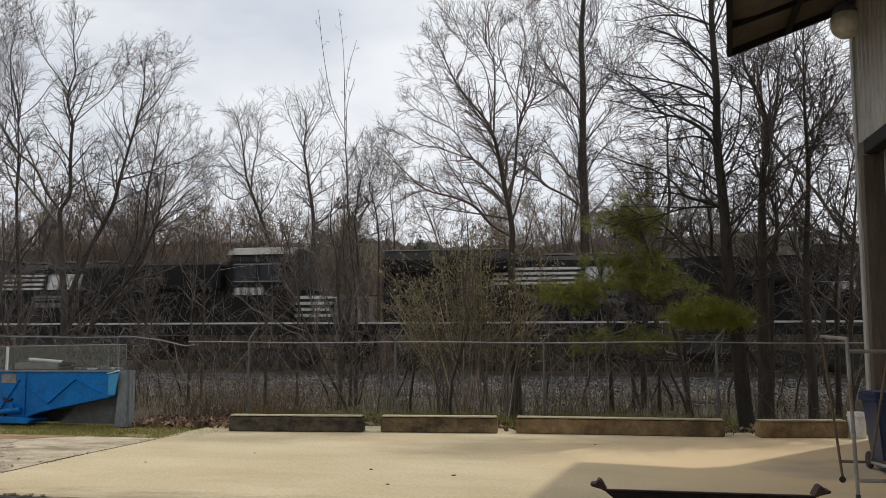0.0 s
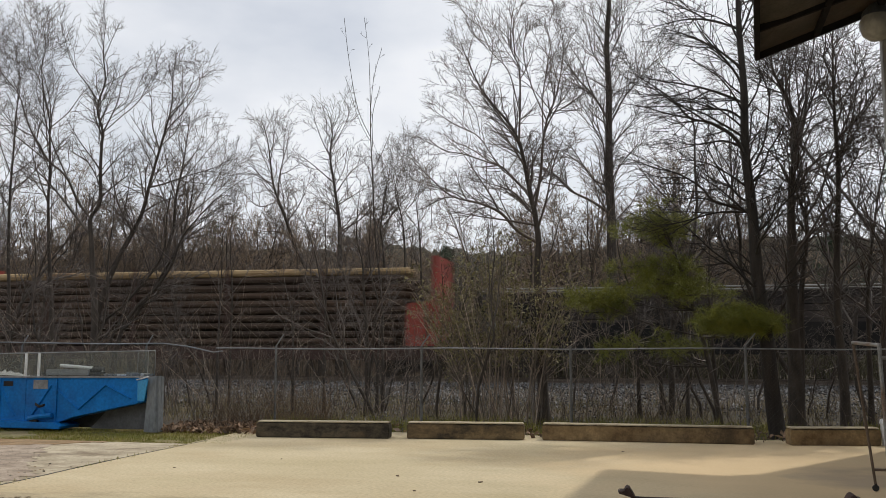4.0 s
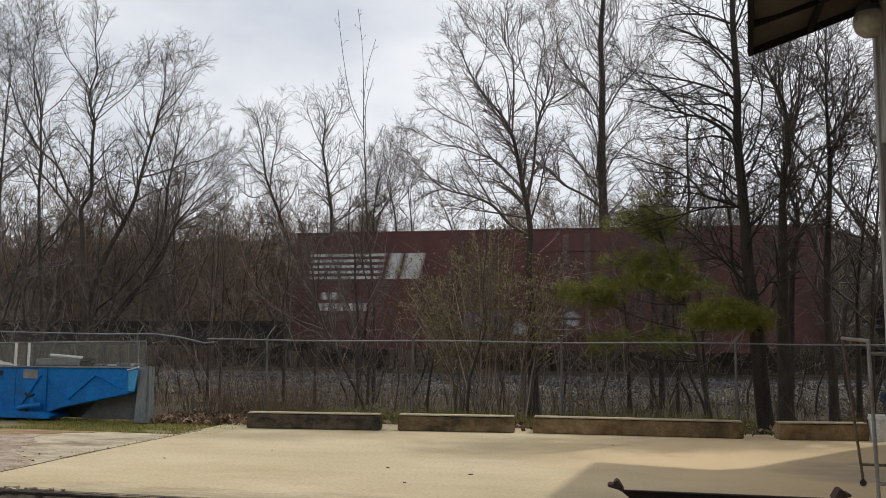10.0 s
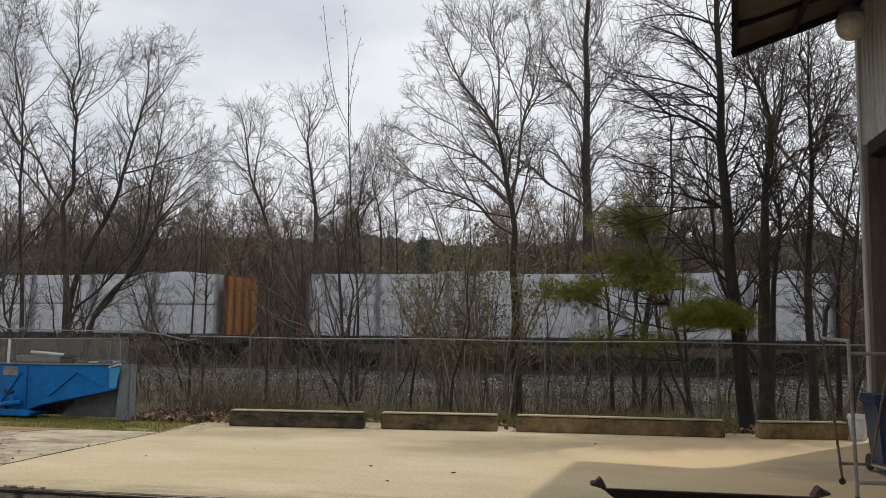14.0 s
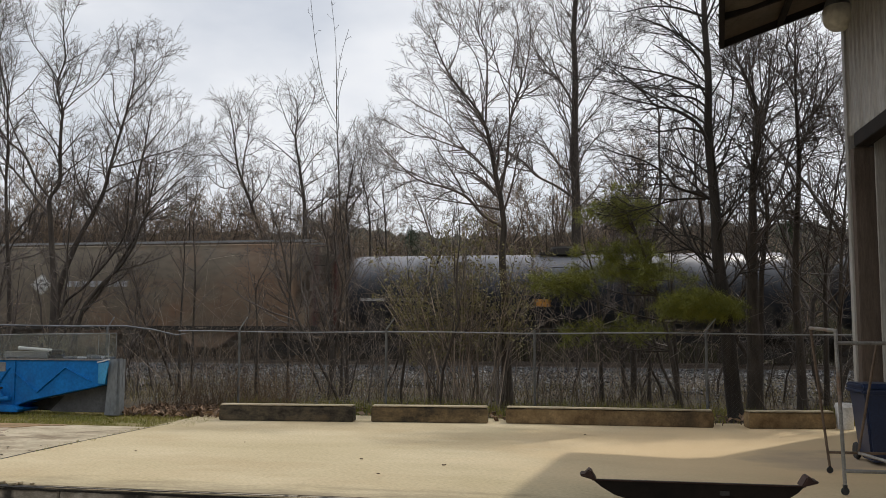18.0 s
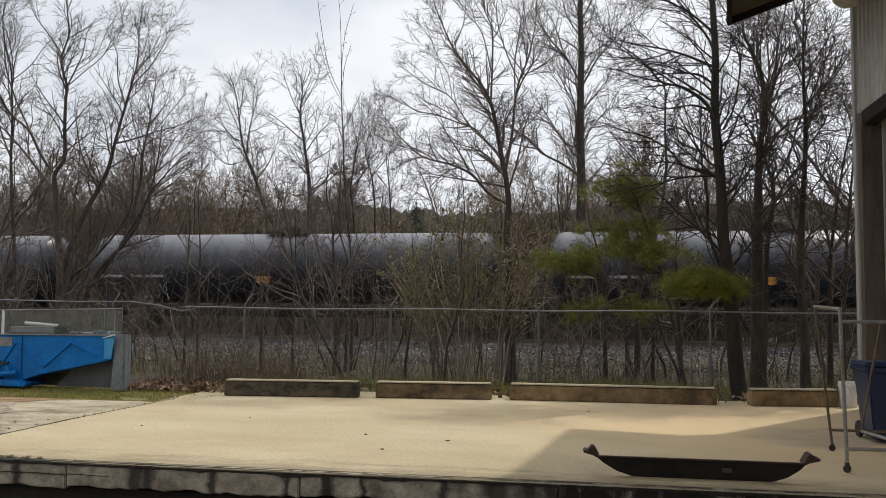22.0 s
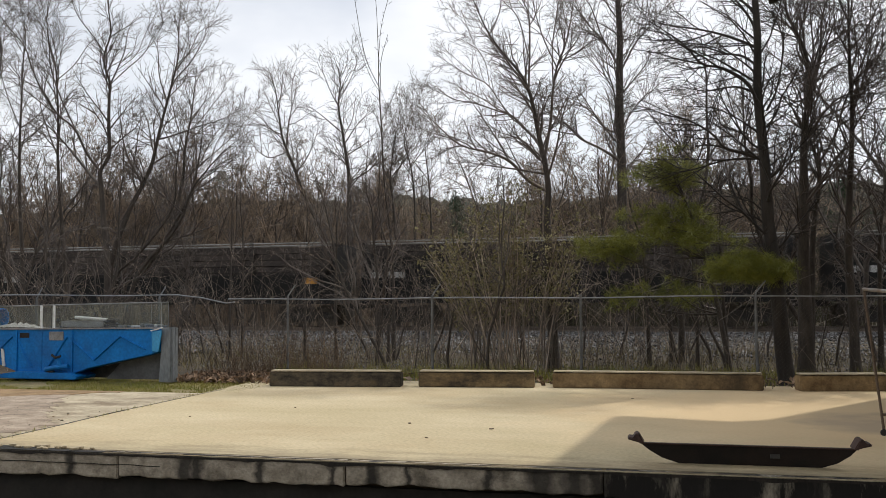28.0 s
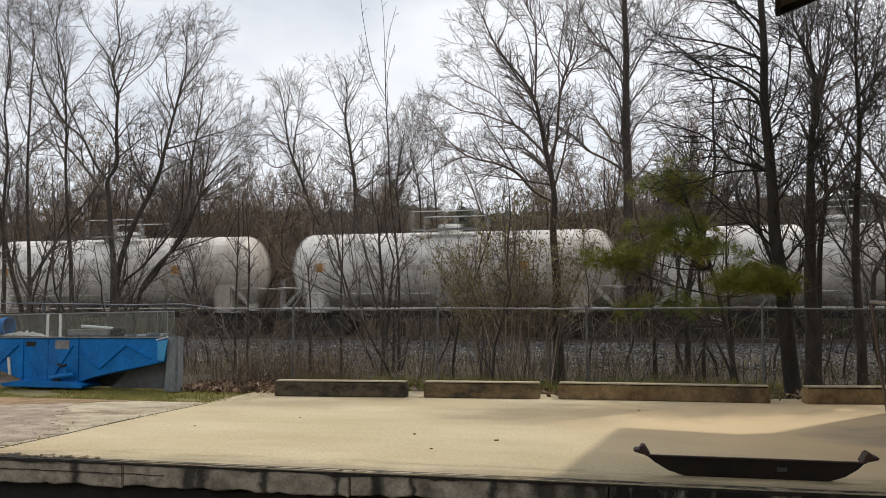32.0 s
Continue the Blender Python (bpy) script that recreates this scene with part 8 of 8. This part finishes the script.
def lumber_car(lo, hi, topper=False):
    car = car_at(lo, hi, "lumber_car", "flat car with lumber stacks wrapped in white film", "flat car", "cars with wrapped lumber")
    L = hi - lo - 0.9
    part("deck", Shape().box(-L / 2, -1.45, 0.9, L / 2, 1.45, 1.24), UNDER, car, bevel=0.02)
    part("side_sill", Shape().prism([(-L / 2 + 1.5, 0.95), (-L / 2 + 3, 0.62), (L / 2 - 3, 0.62), (L / 2 - 1.5, 0.95)], "y", -1.47, -1.40), RUST, car)
    for sgn in (-1, 1):
        bh = part("bulkhead", Shape().box(sgn * (L / 2 - 0.15) - 0.1, -1.45, 1.24, sgn * (L / 2 - 0.15) + 0.1, 1.45, 3.66), TUSCAN, car, "rusty brown bulkhead", bevel=0.02)
        for y in (-1.2, -0.4, 0.4, 1.2):
            part("bulkhead_rib", Shape().box(sgn * (L / 2 - 0.02) - 0.06, y - 0.08, 1.24, sgn * (L / 2 - 0.02) + 0.06, y + 0.08, 3.6), ORANGE, bh)
    if topper:
        part("bulkhead_top", Shape().box(-L / 2 + 0.05, -1.2, 3.67, -L / 2 + 1.1, 1.2, 4.70).box(-L / 2 + 0.0, -1.25, 4.62, -L / 2 + 1.15, 1.25, 4.72), ORANGE, car, "weathered orange frame above the load", bevel=0.03)
    g = random.Random(int(lo))
    n = 7
    w = (L - 0.9) / n
    for k in range(n):
        x0 = -L / 2 + 0.45 + k * w
        for z0, z1 in ((1.26, 2.45), (2.47, 3.68)):
            z1 += g.uniform(-0.03, 0.03) if z1 > 3 else 0
            part("lumber_pack", Shape().box(x0 + 0.03, -1.42 + g.uniform(0, 0.04), z0, x0 + w - 0.03, 1.42, z1), WRAP, car, "white film-wrapped pack", bevel=0.035)
    for k in range(n + 1):
        x = -L / 2 + 0.45 + k * w
        part("strap", Shape().box(x - 0.07, -1.47, 1.25, x + 0.07, -1.40, 3.72), STRAP, car, "grey tie-down strap")
    for k in range(4):
        x0 = -L / 2 + 0.6 + g.uniform(0, L - 3.5)
        part("loose_film", Shape().prism([(x0, 3.66), (x0 + 1.8, 3.66), (x0 + 1.5, 3.76), (x0 + 0.8, 3.80), (x0 + 0.2, 3.74)], "y", -1.35, 0.2), WRAP, car, "loose film on the top", bevel=0.02)
    running_gear(car, hi - lo - 0.4)
    return car


def hopper_car(lo, hi):
    car = car_at(lo, hi, "covered_hopper", "grey-tan covered hopper car with curved sides", "hopper car", "covered hoppers")
    L = hi - lo - 0.9
    prof = [(-1.35, 1.3), (-1.5, 2.2), (-1.52, 3.2), (-1.45, 4.2), (-1.2, 4.62), (-0.7, 4.75), (0.7, 4.75), (1.2, 4.62), (1.45, 4.2), (1.52, 3.2), (1.5, 2.2), (1.35, 1.3)]
    part("body", Shape().prism(prof, "x", -L / 2 + 1.3, L / 2 - 1.3), HOPPER, car, smooth=True)
    for sgn in (-1, 1):
        part("end_slope", Shape().prism([(sgn * (L / 2 - 1.35), 4.6), (sgn * (L / 2 - 0.4), 4.6), (sgn * (L / 2 - 0.45), 4.3), (sgn * (L / 2 - 1.35), 2.6)], "y", -1.3, 1.3), HOPPER, car)
        part("end_post", Shape().box(sgn * (L / 2 - 0.5) - 0.1, -1.45, 1.0, sgn * (L / 2 - 0.5) + 0.1, -1.30, 4.5), TUSCAN, car, "rusty end post")
        part("end_post", Shape().box(sgn * (L / 2 - 0.5) - 0.1, 1.30, 1.0, sgn * (L / 2 - 0.5) + 0.1, 1.45, 4.5), TUSCAN, car, "rusty end post")
        part("end_deck", Shape().box(min(sgn * (L / 2), sgn * (L / 2 - 1.6)), -1.45, 1.0, max(sgn * (L / 2), sgn * (L / 2 - 1.6)), 1.45, 1.15), UNDER, car)
        ladder(car, sgn * (L / 2 - 0.3), -1.47, 0.8, 4.5, UNDER)
    part("top_rail", Shape().box(-L / 2 + 0.8, -1.30, 4.72, L / 2 - 0.8, -1.15, 4.80), GALV, car, "pale roof walk edge")
    part("roof_walk", Shape().box(-L / 2 + 0.8, -0.9, 4.80, L / 2 - 0.8, -0.5, 4.85).box(-L / 2 + 0.8, 0.5, 4.80, L / 2 - 0.8, 0.9, 4.85), GALV, car)
    for k in range(5):
        part("hatch", Shape().box(-6.5 + k * 3.0, -0.3, 4.75, -4.5 + k * 3.0, 0.3, 4.88), HOPPER, car, bevel=0.02)
    for k in range(3):
        x = -5.2 + k * 5.2
        part("outlet", Shape().prism([(x - 1.7, 1.35), (x - 0.5, 0.5), (x + 0.5, 0.5), (x + 1.7, 1.35)], "y", -1.25, 1.25), HOPPER, car)
    part("side_sill", Shape().box(-L / 2 + 0.3, -1.5, 1.2, L / 2 - 0.3, -1.42, 1.36), UNDER, car)
    s = Shape()
    cx, cz, q = -2.0, 3.05, 0.42
    s.prism([(cx - q, cz), (cx, cz - q), (cx + q, cz), (cx, cz + q)], "y", -1.535, -1.525)
    part("emblem", s, WHITE, car, "pale diamond emblem")
    s = Shape()
    for dx, dz in ((-0.16, 0), (0.16, 0), (0, 0.16), (0, -0.16)):
        s.prism([(cx + dx - 0.1, cz + dz), (cx + dx, cz + dz - 0.1), (cx + dx + 0.1, cz + dz), (cx + dx, cz + dz + 0.1)], "y", -1.545, -1.536)
    part("emblem", s, UNDER, car, "dark marks in the diamond")
    bars(car, -1.2, 2.95, 3.2, 0.24, 9, -1.53, GRAFF_A)
    running_gear(car, hi - lo - 0.4)
    return car


def build_train():
    loco = locomotive(-32.3, -9.9, -1.0)
    again(loco, -9.8, 12.6)
    locomotive(13.3, 35.9, 0.7)
    gon = gondola(36.1, 54.9, LOCO, "gondola", "black gondola car carrying pale cylinders")
    cylinders(gon, ((-8.2, 2.0), (-5.6, 1.5), (1.3, 1.4), (4.4, 1.3), (6.6, 1.1)), 3.22, 0.34, DRUM, "pale cylinder end")
    pole_car(55.3, 78.4)
    tie_car(78.8, 99.4)
    tie_car(99.6, 115.4, emblem=True)
    low = gondola(115.8, 136.6, UNDER, "low_gondola", "empty grimy black low-sided gondola car", 1.9)
    tagged(low, group="empty low gondolas")
    for k in range(3):
        again(low, 136.8 + 20.9 * k, 157.5 + 20.9 * k)
    boxcar(199.4, 220.3, TUSCAN, "tall red-brown boxcar with white emblem and graffiti", 5.5, (1.2, 3.2), None, True, 4)
    black = tank_car(220.9, 237.9, TANKBLACK, "black_tank_car", "black tank car with a pale sheen painted along its top", "black tank cars", 4.2, 2.9, False)
    lumber_car(239.0, 260.2, True)
    lum = lumber_car(262.1, 283.3)
    again(lum, 285.4, 306.6)
    again(lum, 307.8, 329.0)
    hc = hopper_car(329.4, 350.9)
    again(hc, 351.5, 373.0)
    long_black = tank_car(372.4, 390.9, TANKBLACK, "black_tank_car", "long black tank car with a pale sheen painted along its top", "black tank cars", 4.2, 2.9, False)
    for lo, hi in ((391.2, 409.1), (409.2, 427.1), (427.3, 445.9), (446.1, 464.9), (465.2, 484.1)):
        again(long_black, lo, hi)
    g2 = gondola(485.0, 503.2, TUSCAN, "gondola", "red-brown gondola car carrying pale cylinders")
    cylinders(g2, ((-7.4, 1.25), (-5.1, 1.75), (4.95, 1.1), (6.25, 1.1)), 3.25, 0.36, DRUM, "pale cylinder end")
    boxcar(503.3, 523.9, TUSCAN, "tall red-brown boxcar with white emblem", 5.5, (1.5, 3.0), None, True, 7, 0.3)
    boxcar(524.2, 544.9, YELLOW, "weathered yellow boxcar with a dark green door", 5.4, (0.0, 4.9), TEAL, False, 3)
    g3 = gondola(545.2, 566.8, TUSCAN, "gondola", "red-brown gondola car with pale cylinders")
    cylinders(g3, ((-8.0, 1.8), (-5.0, 1.6), (0.0, 1.2), (4.0, 1.4), (7.5, 1.3)), 3.3, 0.36, DRUM, "pale cylinder end")
    for k in range(4):
        tie_car(567.0 + 17.4 * k, 584.2 + 17.4 * k)
    white = tank_car(636.4, 651.0, TANKWHITE, "white_tank_car", "white tank car with a railed dome platform", "white tank cars", 4.24, 2.95, True)
    for k in range(4):
        again(white, 651.05 + 14.65 * k, 665.65 + 14.65 * k)


build_train()


def motions():
    for car, start in cars:
        walk(car, [(t, pose(start - SPEED * t, TRACK_Y, RAIL_Z)) for t in (0, 8, 16, 24, 32)])


motions()
